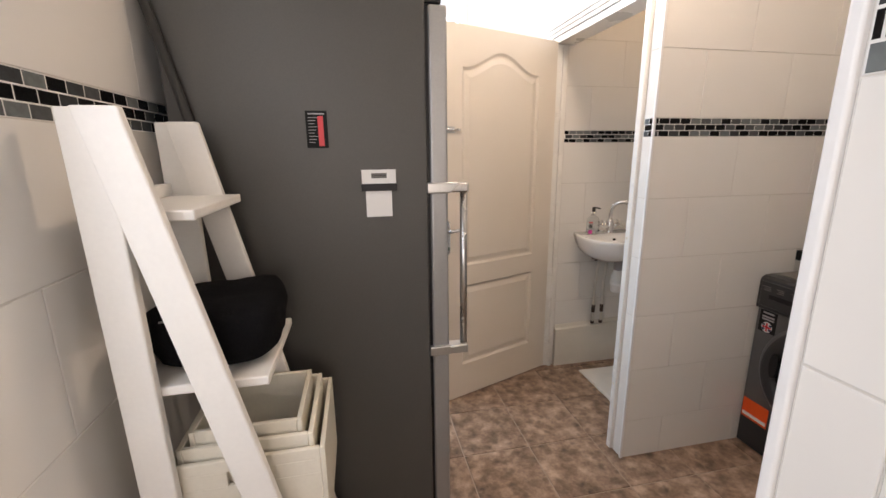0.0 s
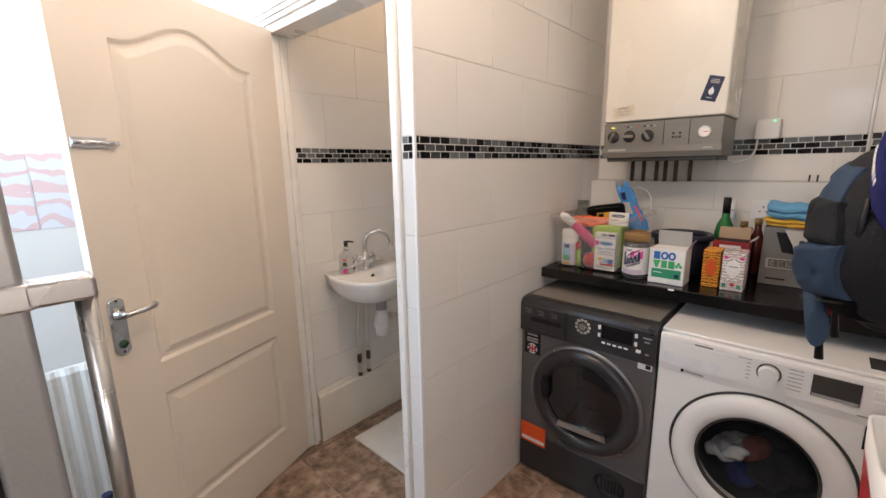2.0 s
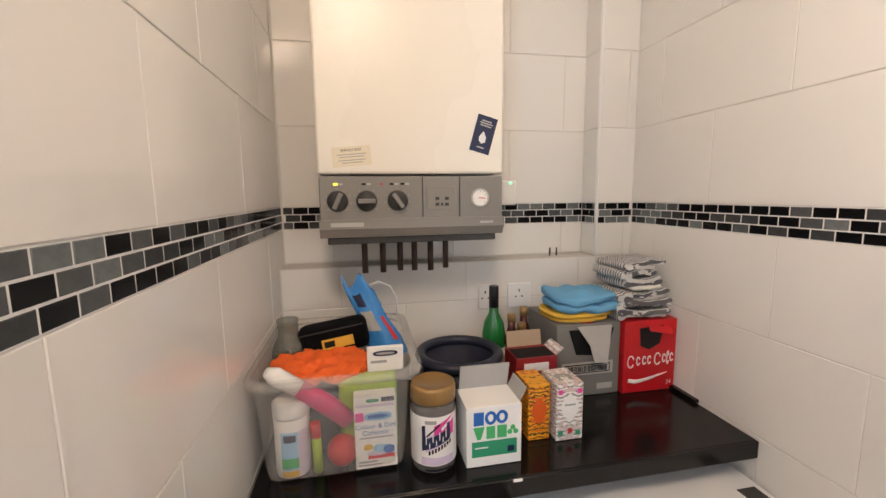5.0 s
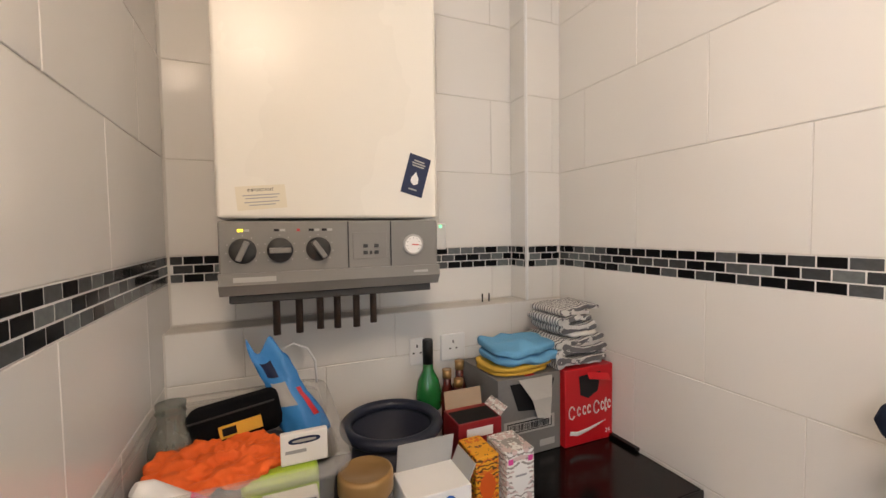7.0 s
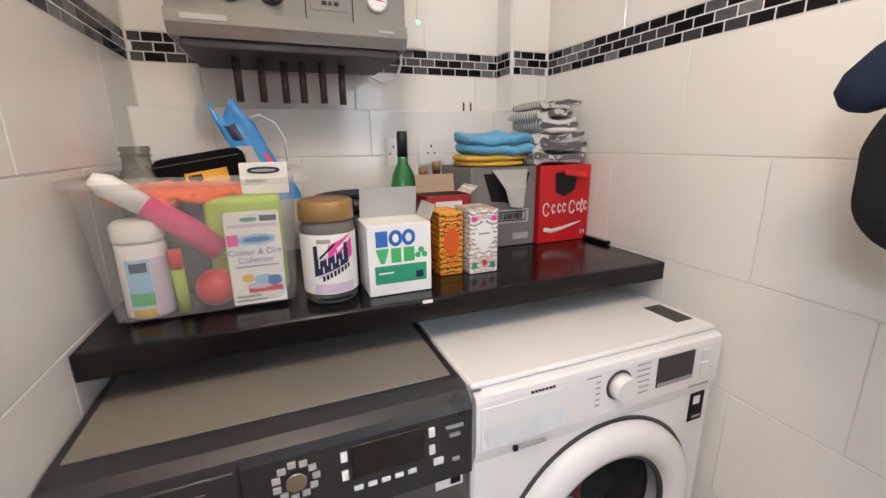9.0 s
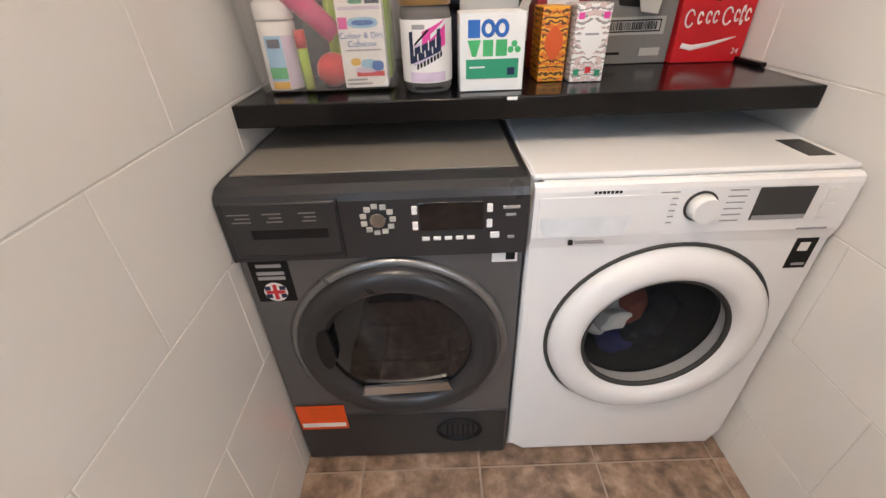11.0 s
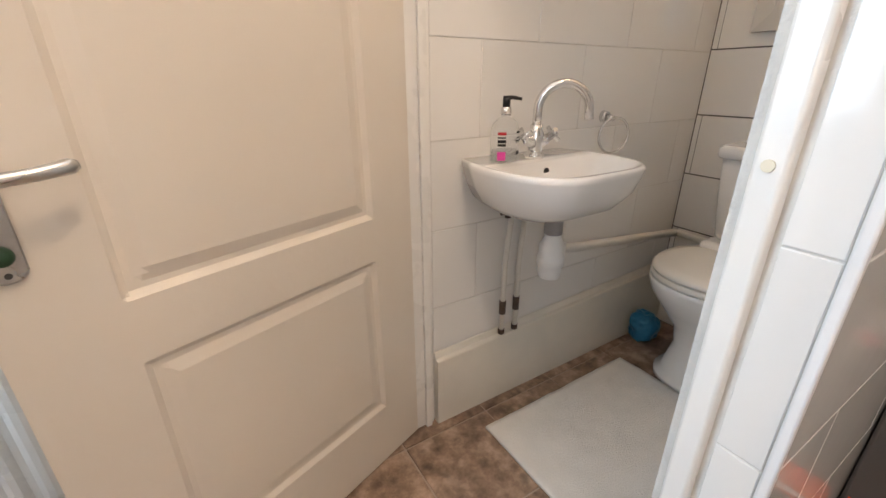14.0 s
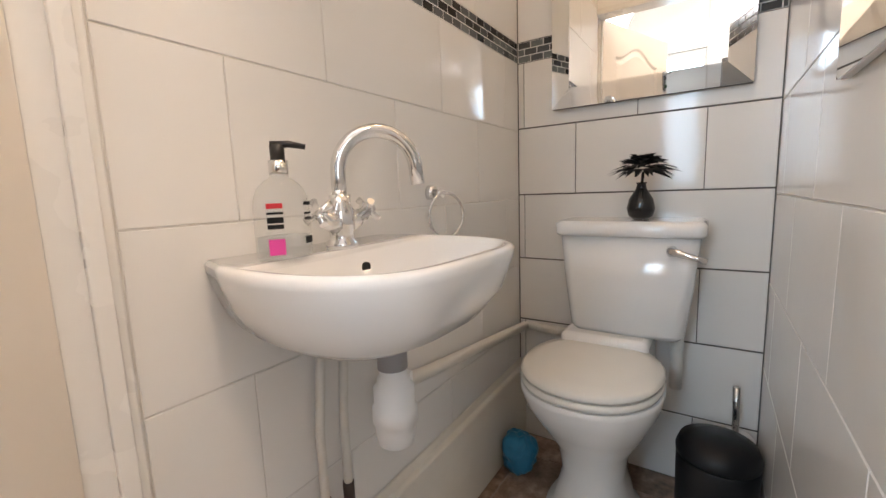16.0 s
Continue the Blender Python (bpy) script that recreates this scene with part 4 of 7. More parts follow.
dryer()
washer()
shelf = thing("shelf", (3.57, 1.9, 0.905), "black gloss worktop shelf above the machines", "shelf")
part("board", bx((3.312, YR + 0.006, 0.905), (XB - 0.002, YP - 0.004, 0.95), 0.002), SHELFB, shelf)
part("front_edge", bx((3.304, YR + 0.006, 0.906), (3.3115, YP - 0.004, 0.9505), 0.003), SHELFB, shelf)
part("end_strip", bx((3.49, YR + 0.003, 0.951), (XB - 0.003, YR + 0.020, 0.962), 0.002), SHELFB, shelf)
part("chip", bx((3.3025, 1.925, 0.944), (3.3045, 1.945, 0.950)), CARDW, shelf, "pale chip in the front edge")


# ---- boiler ----
def boiler():
    t = thing("boiler", (3.76, 2.105, 1.44), "white wall-hung gas boiler with a grey control panel", "boiler")
    part("casing", bx((3.598, 1.868, 1.603), (3.915, 2.342, 2.32), 0.008, 3), BOILER, t)
    pan = part("control_panel", bx((3.596, 1.871, 1.470), (3.88, 2.340, 1.598), 0.004), GREYP, t, "grey control panel with dials")
    bm = bmesh.new()
    pr = [(3.590, 1.492), (3.588, 1.468), (3.602, 1.446), (3.87, 1.446), (3.87, 1.492)]
    loft(bm, [[(x, 1.869, z) for x, z in pr], [(x, 2.342, z) for x, z in pr]], smooth=False)
    low = part("lower_lip", bm, GREYP, t)
    part("name_bar", bx((3.5872, 2.235, 1.474), (3.5895, 2.315, 1.484)), CARDGL, low)
    part("name_bar", bx((3.5872, 1.90, 1.476), (3.5895, 1.935, 1.481)), CARDGL, low)
    part("under_plate", bx((3.61, 1.885, 1.428), (3.86, 2.325, 1.4455), 0.003), GREYD, t)
    for y in (2.085, 1.988):
        part("panel_joint", bx((3.5935, y - 0.001, 1.494), (3.5965, y + 0.001, 1.597)), BLACKP, pan)
    for y, ang in ((2.296, 25), (2.226, 90), (2.149, -35)):
        bm = bmesh.new()
        lathe(bm, (3.596, y, 1.537), [(0.0255, 0.0), (0.0255, -0.004), (0.022, -0.005), (0.021, -0.012), (0.0005, -0.012)], 0, 32, False, False)
        k = part("dial", bm, GREYD, pan)
        bm = bx((-0.018, -0.0055, -0.021), (0, 0.0055, 0.021), 0.002)
        bm.transform(Matrix.Translation((3.586, y, 1.537)) @ pose(0, 0, 0, ang, 0, 0))
        part("pointer", bm, GREYP, k)
        for i in range(9):
            a = radians(-130 + 32.5 * i)
            part("tick", bx((3.5945, y + 0.031 * math.sin(a) - 0.001, 1.537 + 0.031 * math.cos(a) - 0.001), (3.5962, y + 0.031 * math.sin(a) + 0.001, 1.537 + 0.031 * math.cos(a) + 0.001)), CARDGL, pan)
    for y, m in ((2.30, LEDY), (2.288, CARDGL), (2.232, INKB), (2.220, CARDGL), (2.163, INKB), (2.151, CARDGL), (2.136, INKB), (2.124, CARDGL)):
        part("indicator", bx((3.5945, y - 0.005, 1.576), (3.5963, y + 0.005, 1.581)), m, pan)
    part("indicator", bx((3.5945, 2.186, 1.576), (3.5963, 2.192, 1.581)), INKRED, pan)
    part("timer_window", bx((3.5942, 1.998, 1.512), (3.5963, 2.075, 1.572), 0.0008), GREYP, pan)
    for y in (2.047, 2.022):
        for z in (1.541, 1.526):
            part("button", bx((3.5922, y - 0.005, z - 0.004), (3.5945, y + 0.005, z + 0.004), 0.0008), GREYD, pan)
    part("button", bx((3.5922, 2.032, z - 0.004), (3.5945, 2.038, z + 0.004), 0.0008), GREYD, pan)
    bm = bmesh.new()
    lathe(bm, (3.596, 1.934, 1.541), [(0.0245, 0.0), (0.0245, -0.006), (0.020, -0.006)], 0, 36, False, False)
    g = part("gauge_bezel", bm, CARDGL, pan)
    part("gauge_face", cy((3.5925, 1.934, 1.541), (3.5905, 1.934, 1.541), 0.020, n=32), CARDW, g, "white pressure gauge face")
    bm = bx((-0.001, -0.0012, -0.004), (0, 0.0012, 0.013))
    bm.transform(Matrix.Translation((3.5904, 1.934, 1.541)) @ pose(0, 0, 0, 95, 0, 0))
    part("needle", bm, INKRED, g)
    for i in range(9):
        a = radians(-130 + 32.5 * i)
        part("tick", bx((3.5898, 1.934 + 0.016 * math.sin(a) - 0.0008, 1.541 + 0.016 * math.cos(a) - 0.0008), (3.5906, 1.934 + 0.016 * math.sin(a) + 0.0008, 1.541 + 0.016 * math.cos(a) + 0.0008)), INKB, g)
    # stickers
    bm = bx((-0.0008, -0.027, -0.047), (0, 0.027, 0.047))
    M = Matrix.Translation((3.5975, 1.923, 1.703)) @ pose(0, 0, 0, 16, 0, 0)
    bm.transform(M)
    s = part("sticker", bm, INKNAVY, t, "dark blue service sticker with a white drop")
    bm = bmesh.new()
    pts = [(0.0, -0.016), (0.009, -0.010), (0.010, 0.0), (0.002, 0.016), (-0.008, 0.002), (-0.009, -0.010)]
    loft(bm, [[(-0.0016, a, b - 0.008) for a, b in pts], [(-0.0009, a, b - 0.008) for a, b in pts]], smooth=False)
    bm.transform(M)
    part("drop", bm, CARDW, s)
    for z, w in ((0.034, 0.026), (0.028, 0.034), (0.022, 0.030), (-0.034, 0.02)):
        bm = bx((-0.0014, -w / 2, z - 0.0016), (-0.0009, w / 2, z + 0.0016))
        bm.transform(M)
        part("print_bar", bm, CARDGL, s)
    bm = bx((-0.0008, -0.047, -0.024), (0, 0.047, 0.024))
    M = Matrix.Translation((3.5975, 2.258, 1.646)) @ pose(0, 0, 0, -5, 0, 0)
    bm.transform(M)
    s = part("sticker", bm, CREAMLBL, t, "cream notice label")
    text("heading", "IMPORTANT", 0.009, M @ facing_west(-0.001, 0, 0.012), INKB, s)
    for z, w in ((0.005, 0.07), (-0.001, 0.06), (-0.009, 0.066), (-0.015, 0.05)):
        bm = bx((-0.0013, -w / 2, z - 0.001), (-0.0009, w / 2, z + 0.001))
        bm.transform(M)
        part("print_bar", bm, INKGREY, s)
    for y, x in ((2.235, 3.70), (2.185, 3.70), (2.135, 3.72), (2.095, 3.71), (2.05, 3.70), (2.00, 3.73)):
        part("pipe", cy((x, y, 1.336), (x, y, 1.43), 0.0085, n=12), COPPER, t, "tarnished copper pipe")
    return t


boiler()
f = thing("fused_spur", (XR, 1.76, 1.55), "white fused switch with a green light on the tiles", "wall switch")
part("plate", bx((XR - 0.028, 1.717, 1.512), (XR - 0.001, 1.803, 1.596), 0.005), WHITEP, f)
part("light", bx((XR - 0.030, 1.735, 1.583), (XR - 0.0275, 1.742, 1.589)), LED, f)
bm = bmesh.new()
tube(bm, [(XR - 0.012, 1.79, 1.512), (XR - 0.014, 1.792, 1.47), (XR - 0.02, 1.81, 1.43), (XR - 0.03, 1.86, 1.415), (XR - 0.05, 1.92, 1.44)], 0.004, 8)
part("cable", bm, WHITEP, f)
for y0, y1, sw in ((1.826, 1.872, False), (1.69, 1.772, True)):
    s = thing("wall_socket", (XB, (y0 + y1) / 2, 1.21), "white plastic power socket on the tiles", "socket")
    part("plate", bx((XB - 0.009, y0, 1.172), (XB - 0.0005, y1, 1.254), 0.003), WHITEP, s)
    ym = (y0 + y1) / 2
    # small black blocks stand in for the shade inside the pin holes
    part("pin_hole", bx((XB - 0.0098, ym - 0.002, 1.225), (XB - 0.0088, ym + 0.002, 1.234)), BLACKP, s)
    for d in (-0.011, 0.011):
        part("pin_hole", bx((XB - 0.0098, ym + d - 0.003, 1.207), (XB - 0.0088, ym + d + 0.003, 1.211)), BLACKP, s)
for y in (1.60, 1.575):
    solid("screw_hook", cy((3.87, y, 1.3345), (3.87, y, 1.362), 0.003, n=8), GREYD, "small dark screw hook standing on the tiled ledge", "hook")


# ---- things on the black shelf ----
S = 0.951


def carton(name, lo, hi, material, label, category="carton"):
    t = thing(name, ((lo[0] + hi[0]) / 2, (lo[1] + hi[1]) / 2, lo[2]), label, category)
    part("body", bx(lo, hi, 0.0015, 1), material, t)
    return t


def plate(parent, name, x, y0, y1, z0, z1, material, label=""):
    return part(name, bx((x - 0.0006, y0, z0), (x, y1, z1)), material, parent, label)


def folded(name, c, size, material, label, n, category="cloth", seed=1.0, group=""):
    """A stack of folds, each a soft slab with a rounded front."""
    t = thing(name, (c[0], c[1], c[2]), label, category, group)
    h = size[2] / n
    r = random.Random(seed)
    for i in range(n):
        bm = bmesh.new()
        blob(bm, (c[0] + r.uniform(-0.008, 0.008), c[1] + r.uniform(-0.008, 0.008), c[2] + h * (i + 0.5)), (size[0] / 2 * r.uniform(0.86, 1), size[1] / 2 * r.uniform(0.84, 1), h * r.uniform(0.58, 0.72)), 3.4, h * 0.30, 15, seed + i * 3)
        part("fold", bm, material, t)
    return t


# clear tub and what fills it
tub = thing("storage_tub", (3.56, 2.31, S), "milky clear plastic tub full of cleaning things on the black shelf", "storage tub")


def rounded(x0, x1, y0, y1, z, r, n=6):
    out = []
    for cx, cyy, a in ((x1 - r, y1 - r, 0), (x0 + r, y1 - r, 90), (x0 + r, y0 + r, 180), (x1 - r, y0 + r, 270)):
        for i in range(n + 1):
            b = radians(a + 90 * i / n)
            out.append((cx + r * math.cos(b), cyy + r * math.sin(b), z))
    return out


bm = bmesh.new()
loft(bm, [rounded(3.395, 3.735, 2.168, 2.456, S + 0.004, 0.03), rounded(3.39, 3.74, 2.163, 2.460, S + 0.02, 0.035), rounded(3.365, 3.762, 2.148, 2.475, 1.186, 0.045)], True, False)
tb = part("tub_wall", bm, TUBP, tub)
tb.visible_shadow = False
bm = bmesh.new()
loft(bm, [rounded(3.362, 3.765, 2.146, 2.477, 1.176, 0.045), rounded(3.340, 3.785, 2.126, 2.483, 1.178, 0.055), rounded(3.338, 3.787, 2.124, 2.4835, 1.192, 0.055), rounded(3.360, 3.767, 2.146, 2.478, 1.194, 0.045)], False, False)
part("tub_rim", bm, TUBP, tub)
bm = bmesh.new()
tube(bm, [(3.70, 2.225, 1.300), (3.71, 2.200, 1.308), (3.72, 2.168, 1.290), (3.728, 2.150, 1.255), (3.73, 2.147, 1.200)], 0.0028, 8)
part("tub_handle", bm, WHITEP, tub, "white carrying handle")


def bottle(name, c, prof, material, label, category="bottle", cap=None, n=24):
    t = thing(name, c, label, category)
    bm = bmesh.new()
    lathe(bm, c, prof, 2, n, True, True)
    part("body", bm, material, t)
    if cap:
        bm = bmesh.new()
        lathe(bm, c, cap[0], 2, n, True, True)
        part("cap", bm, cap[1], t)
    return t


b = bottle("tablet_tub", (3.432, 2.405, S + 0.006), [(0.036, 0), (0.037, 0.005), (0.037, 0.125), (0.034, 0.13)], CARDW, "round white tub with a blue and pink label", "tub",
           ([(0.038, 0.131), (0.0385, 0.135), (0.0385, 0.158), (0.030, 0.166)], WHITEP))
for a0, a1, b0, b1, m in ((150, 205, 0.025, 0.11, PALEBL), (160, 198, 0.088, 0.104, INKNAVY), (150, 205, 0.010, 0.024, YELLOW), (150, 205, 0.030, 0.052, INKLIME), (206, 250, 0.012, 0.11, INKLIL)):
    bm = bmesh.new()
    rr = [[Vector((3.432 + (0.0376 if m in (PALEBL, INKLIL) else 0.0381) * math.cos(radians(a0 + (a1 - a0) * i / 8)), 2.405 + (0.0376 if m in (PALEBL, INKLIL) else 0.0381) * math.sin(radians(a0 + (a1 - a0) * i / 8)), z)) for i in range(9)] for z in (S + b0, S + b1)]
    loft(bm, rr, False, False, False)
    part("label", bm, m, b)
bm = bmesh.new()
bm2 = blob(bm, (3.575, 2.315, S + 0.092), (0.130, 0.130, 0.086), 4, 0.012, 10, 2)
solid("dark_cloth", bm2, NAVY, "dark blue cloth bundled in the clear tub", "cloth")
bm = bmesh.new()
solid("red_ball", blob(bm, (3.425, 2.30, S + 0.040), (0.034, 0.034, 0.034), 2, 0.002, 10, 3, 3), CARDR, "dark red net ball pressed against the tub's side", "ball")
g = thing("glue_stick", (3.412, 2.352, S + 0.006), "slim lime tube with a red cap inside the tub", "tube")
part("body", cy((3.412, 2.352, S + 0.006), (3.412, 2.354, S + 0.085), 0.010, n=14), LIME, g)
part("cap", cy((3.412, 2.354, S + 0.085), (3.412, 2.355, S + 0.118), 0.011, n=14), CARDR, g)
s = thing("scrub_brush", (3.45, 2.36, S + 0.15), "magenta scrubbing brush with a white handle tip", "brush")
bm = bmesh.new()
tube(bm, [(3.43, 2.285, S + 0.105), (3.425, 2.33, S + 0.15), (3.42, 2.385, S + 0.195)], [0.020, 0.022, 0.019], 14)
part("brush_body", bm, MAGENTA, s)
bm = bmesh.new()
tube(bm, [(3.42, 2.385, S + 0.195), (3.41, 2.43, S + 0.232), (3.405, 2.445, S + 0.244)], [0.018, 0.019, 0.010], 14)
part("handle_tip", bm, WHITEP, s)
bm = bmesh.new()
solid("lime_pack", box(bm, (3.432, 2.176, S + 0.012), (3.54, 2.305, S + 0.200), 0.012) and bm, LIME, "lime green soft pack standing in the clear tub", "pack")
o = bmesh.new()
blob(o, (3.520, 2.345, S + 0.203), (0.085, 0.112, 0.013), 3, 0.016, 34, 7, 6)
for v in o.verts:
    v.co.z += 0.010 * noise.noise(Vector((v.co.x * 40, v.co.y * 26, 1.0)))
solid("orange_cloth", o, ORANGE, "crumpled bright orange cloth on top of the tub's contents", "cloth")
dc = carton("dye_catcher_box", (3.392, 2.182, S + 0.008), (3.425, 2.272, S + 0.174), CARDW, "white carton of colour collector sheets inside the clear tub")


def oval(parent, name, x, yc, zc, ry, rz, material, label=""):
    bm = bmesh.new()
    loft(bm, [[(x - d, yc + ry * math.cos(a), zc + rz * math.copysign(abs(math.sin(a)) ** 0.7, math.sin(a))) for a in (2 * math.pi * i / 24 for i in range(24))] for d in (0.0, 0.0006)], smooth=False)
    return part(name, bm, material, parent, label)


for y0, y1, z0, z1, m in ((2.187, 2.267, 0.150, 0.156, INKLIL), (2.186, 2.214, 0.160, 0.170, INKNAVY), (2.252, 2.270, 0.118, 0.138, INKPINK), (2.190, 2.262, 0.078, 0.081, INKGREY), (2.188, 2.245, 0.030, 0.040, INKRED), (2.186, 2.225, 0.040, 0.046, CARDW), (2.215, 2.266, 0.014, 0.018, INKGREY), (2.225, 2.266, 0.022, 0.026, INKGREY)):
    plate(dc, "print_patch", 3.3918, y0, y1, S + z0, S + z1, m)
oval(dc, "print_oval", 3.3917, 2.222, S + 0.128, 0.030, 0.010, PALEBL)
oval(dc, "print_oval", 3.3910, 2.222, S + 0.128, 0.022, 0.005, INKBLUE)
oval(dc, "print_oval", 3.3917, 2.232, S + 0.164, 0.014, 0.004, INKGREEN)
for yc, zc, ry, rz, m in ((2.244, 0.058, 0.010, 0.007, YELLOW), (2.218, 0.054, 0.016, 0.009, PALEBL), (2.200, 0.050, 0.012, 0.010, INKBLUE), (2.225, 0.043, 0.022, 0.006, INKLIL)):
    oval(dc, "print_picture", 3.3916 - rz * 0.05, yc, S + zc, ry, rz, m)
text("wording", "Colour & Dirt", 0.0150, facing_west(3.3914, 2.227, S + 0.101), INKBLUE, dc)
text("wording", "Collector", 0.0150, facing_west(3.3914, 2.227, S + 0.086), INKBLUE, dc)
d2 = carton("glass_cloth_box", (3.452, 2.158, S + 0.2005), (3.466, 2.240, S + 0.258), CARDW, "small white carton lying at the tub's rim")
oval(d2, "print_oval", 3.4518, 2.199, S + 0.244, 0.028, 0.0065, INKNAVY)
oval(d2, "print_oval", 3.4511, 2.199, S + 0.244, 0.021, 0.0026, CARDGL)
plate(d2, "print_bar", 3.4518, 2.196, 2.232, S + 0.222, S + 0.228, INKGREY)
PT = Matrix.Translation((3.63, 2.322, S + 0.232)) @ pose(0, 0, 0, -9, 0, 0)


def tilted(lo, hi, bev=0.0):
    bm = bx(lo, hi, bev, 3)
    bm.transform(PT)
    return bm


bp = thing("tool_pouch", (3.63, 2.32, S + 0.19), "black fabric pouch with a yellow label in the tub", "pouch")
bm = tilted((-0.03, -0.088, -0.043), (0.03, 0.088, 0.043), 0.02)
for v in bm.verts:
    v.co += Vector((0.004, 0.002, 0.004)) * noise.noise(v.co * 22)
part("body", bm, BLACKF, bp)
part("label", tilted((-0.0345, -0.050, -0.020), (-0.0325, 0.030, 0.006)), YELLOW, bp, "yellow label")
part("print_bar", tilted((-0.0355, -0.002, -0.015), (-0.0347, 0.024, 0.001)), INKB, bp)
part("zip", tilted((-0.0335, -0.080, 0.026), (-0.0300, 0.080, 0.029)), GREYD, bp)


def pouch_skin(u, v, out):
    """A point of the crumpled stand-up pouch: u across, v up; out: -1 front, 1 back."""
    w = (0.050 - 0.014 * v) * (1.0 + 0.10 * math.sin(v * 9))
    bulge = (0.020 * (1 - v) ** 0.7 + 0.002) * math.sin(math.pi * min(1, max(0, u))) ** 0.6
    notch = 0.020 * v ** 6 * math.cos((u - 0.35) * 9)
    crease = 0.007 * noise.noise(Vector((u * 3.2, v * 5.5, out * 2.0))) + 0.003 * noise.noise(Vector((u * 9, v * 13, 4 + out)))
    return Vector((3.652 + 0.022 * v + out * bulge + crease, 2.176 + 0.088 * v + (u - 0.5) * 2 * w + 0.004 * noise.noise(Vector((v * 7, u, 1))), S + 0.165 + 0.205 * v + notch))


def pouch_patch(u0, u1, v0, v1, lift, nu=14, nv=22):
    bm = bmesh.new()
    for out in ((-1, 1) if not lift else (-1,)):
        g = [[bm.verts.new(pouch_skin(u0 + (u1 - u0) * i / nu, v0 + (v1 - v0) * k / nv, out) - Vector((lift, 0, 0))) for i in range(nu + 1)] for k in range(nv + 1)]
        for k in range(nv):
            for i in range(nu):
                bm.faces.new((g[k][i], g[k][i + 1], g[k + 1][i + 1], g[k + 1][i])).smooth = True
    bmesh.ops.remove_doubles(bm, verts=bm.verts, dist=0.0008)
    return bm


bpch = thing("refill_pouch", (3.66, 2.2, S + 0.165), "crumpled blue plastic refill pouch leaning in the tub", "pouch")
part("body", pouch_patch(0, 1, 0, 1, 0.0), BLUEPK, bpch)
part("label", pouch_patch(0.52, 0.80, 0.66, 0.84, 0.0015, 5, 6), INKNAVY, bpch, "dark blue label")
part("print_patch", pouch_patch(0.42, 0.82, 0.34, 0.60, 0.0015, 6, 6), CARDGL, bpch)
part("print_patch", pouch_patch(0.10, 0.22, 0.20, 0.52, 0.0015, 4, 6), INKRED, bpch)
j = bottle("glass_jar", (3.62, 2.435, S + 0.13), [(0.040, 0), (0.042, 0.01), (0.042, 0.075), (0.036, 0.098), (0.025, 0.118), (0.024, 0.150), (0.0265, 0.152), (0.0265, 0.160)], JARGL, "empty grey-green glass jar without a lid", "jar")
bm = bmesh.new()
ring_torus(bm, (3.62, 2.435, S + 0.272), 0.0250, 0.0022, 2, 28, 8)
part("screw_thread", bm, JARGL, j)

# stain remover jar
vj = thing("powder_jar", (3.402, 2.099, S), "clear powder jar with a gold lid and a pink-marked label", "jar")
bm = bmesh.new()
lathe(bm, (3.402, 2.099, S), [(0.044, 0), (0.0485, 0.006), (0.0485, 0.140), (0.044, 0.152)], 2, 36)
part("powder", bm, JARBR, vj)
bm = bmesh.new()
lathe(bm, (3.402, 2.099, S), [(0.046, 0.0), (0.0505, 0.005), (0.0505, 0.142), (0.045, 0.156)], 2, 36, False, False)
part("jar_wall", bm, CLEAR, vj)
bm = bmesh.new()
lathe(bm, (3.402, 2.099, S), [(0.0485, 0.154), (0.0500, 0.156), (0.0500, 0.184), (0.0485, 0.189), (0.0440, 0.192), (0.0425, 0.190), (0.001, 0.190)], 2, 48)
part("lid", bm, GOLD, vj, "gold screw lid")
bm = bmesh.new()
lathe(bm, (3.402, 2.099, S), [(0.0512, 0.020), (0.0512, 0.132)], 2, 40, False, False)
lb = part("label", bm, CARDW, vj, "pale wrap-round label")


def wrap(a0, a1, z0, z1, m, slant=0.0, r=0.0518):
    bm = bmesh.new()
    rr = [[Vector((3.402 + r * math.cos(radians(a0 + (a1 - a0) * i / 10)), 2.099 + r * math.sin(radians(a0 + (a1 - a0) * i / 10)), z + slant * (i / 10 - 0.5))) for i in range(11)] for z in (S + z0, S + z1)]
    loft(bm, rr, False, False, False)
    part("print_band", bm, m, lb)


wrap(140, 225, 0.022, 0.040, INKLIL)
wrap(150, 178, 0.116, 0.124, INKGREY)
wrap(172, 226, 0.078, 0.122, INKPINK, 0.020)
wrap(190, 228, 0.112, 0.120, CARDW, 0.026, 0.0521)
wrap(150, 196, 0.060, 0.096, INKLIL, 0.018, 0.0516)
# the slanted dark mark with pale cuts in it
wrap(142, 214, 0.066, 0.092, INKNAVY, 0.024, 0.0523)
wrap(142, 151, 0.074, 0.112, INKNAVY, 0.002, 0.0524)
wrap(204, 212, 0.080, 0.116, INKNAVY, 0.002, 0.0524)
for a, z0, z1 in ((152, 0.070, 0.094), (160, 0.062, 0.074), (168, 0.076, 0.092), (176, 0.068, 0.080), (184, 0.080, 0.098), (192, 0.074, 0.086), (200, 0.084, 0.102)):
    wrap(a, a + 2.4, z0, z1, CARDW, 0.001, 0.0527)
wrap(150, 186, 0.098, 0.103, INKB, 0.030, 0.0526)
for i in range(8):
    wrap(158 + 7.5 * i, 163 + 7.5 * i, 0.046 + 0.0030 * i, 0.0555 + 0.0030 * i, INKB, 0.002, 0.0523)
wrap(150, 215, 0.0075, 0.0125, INKB, 0.0, 0.0516)

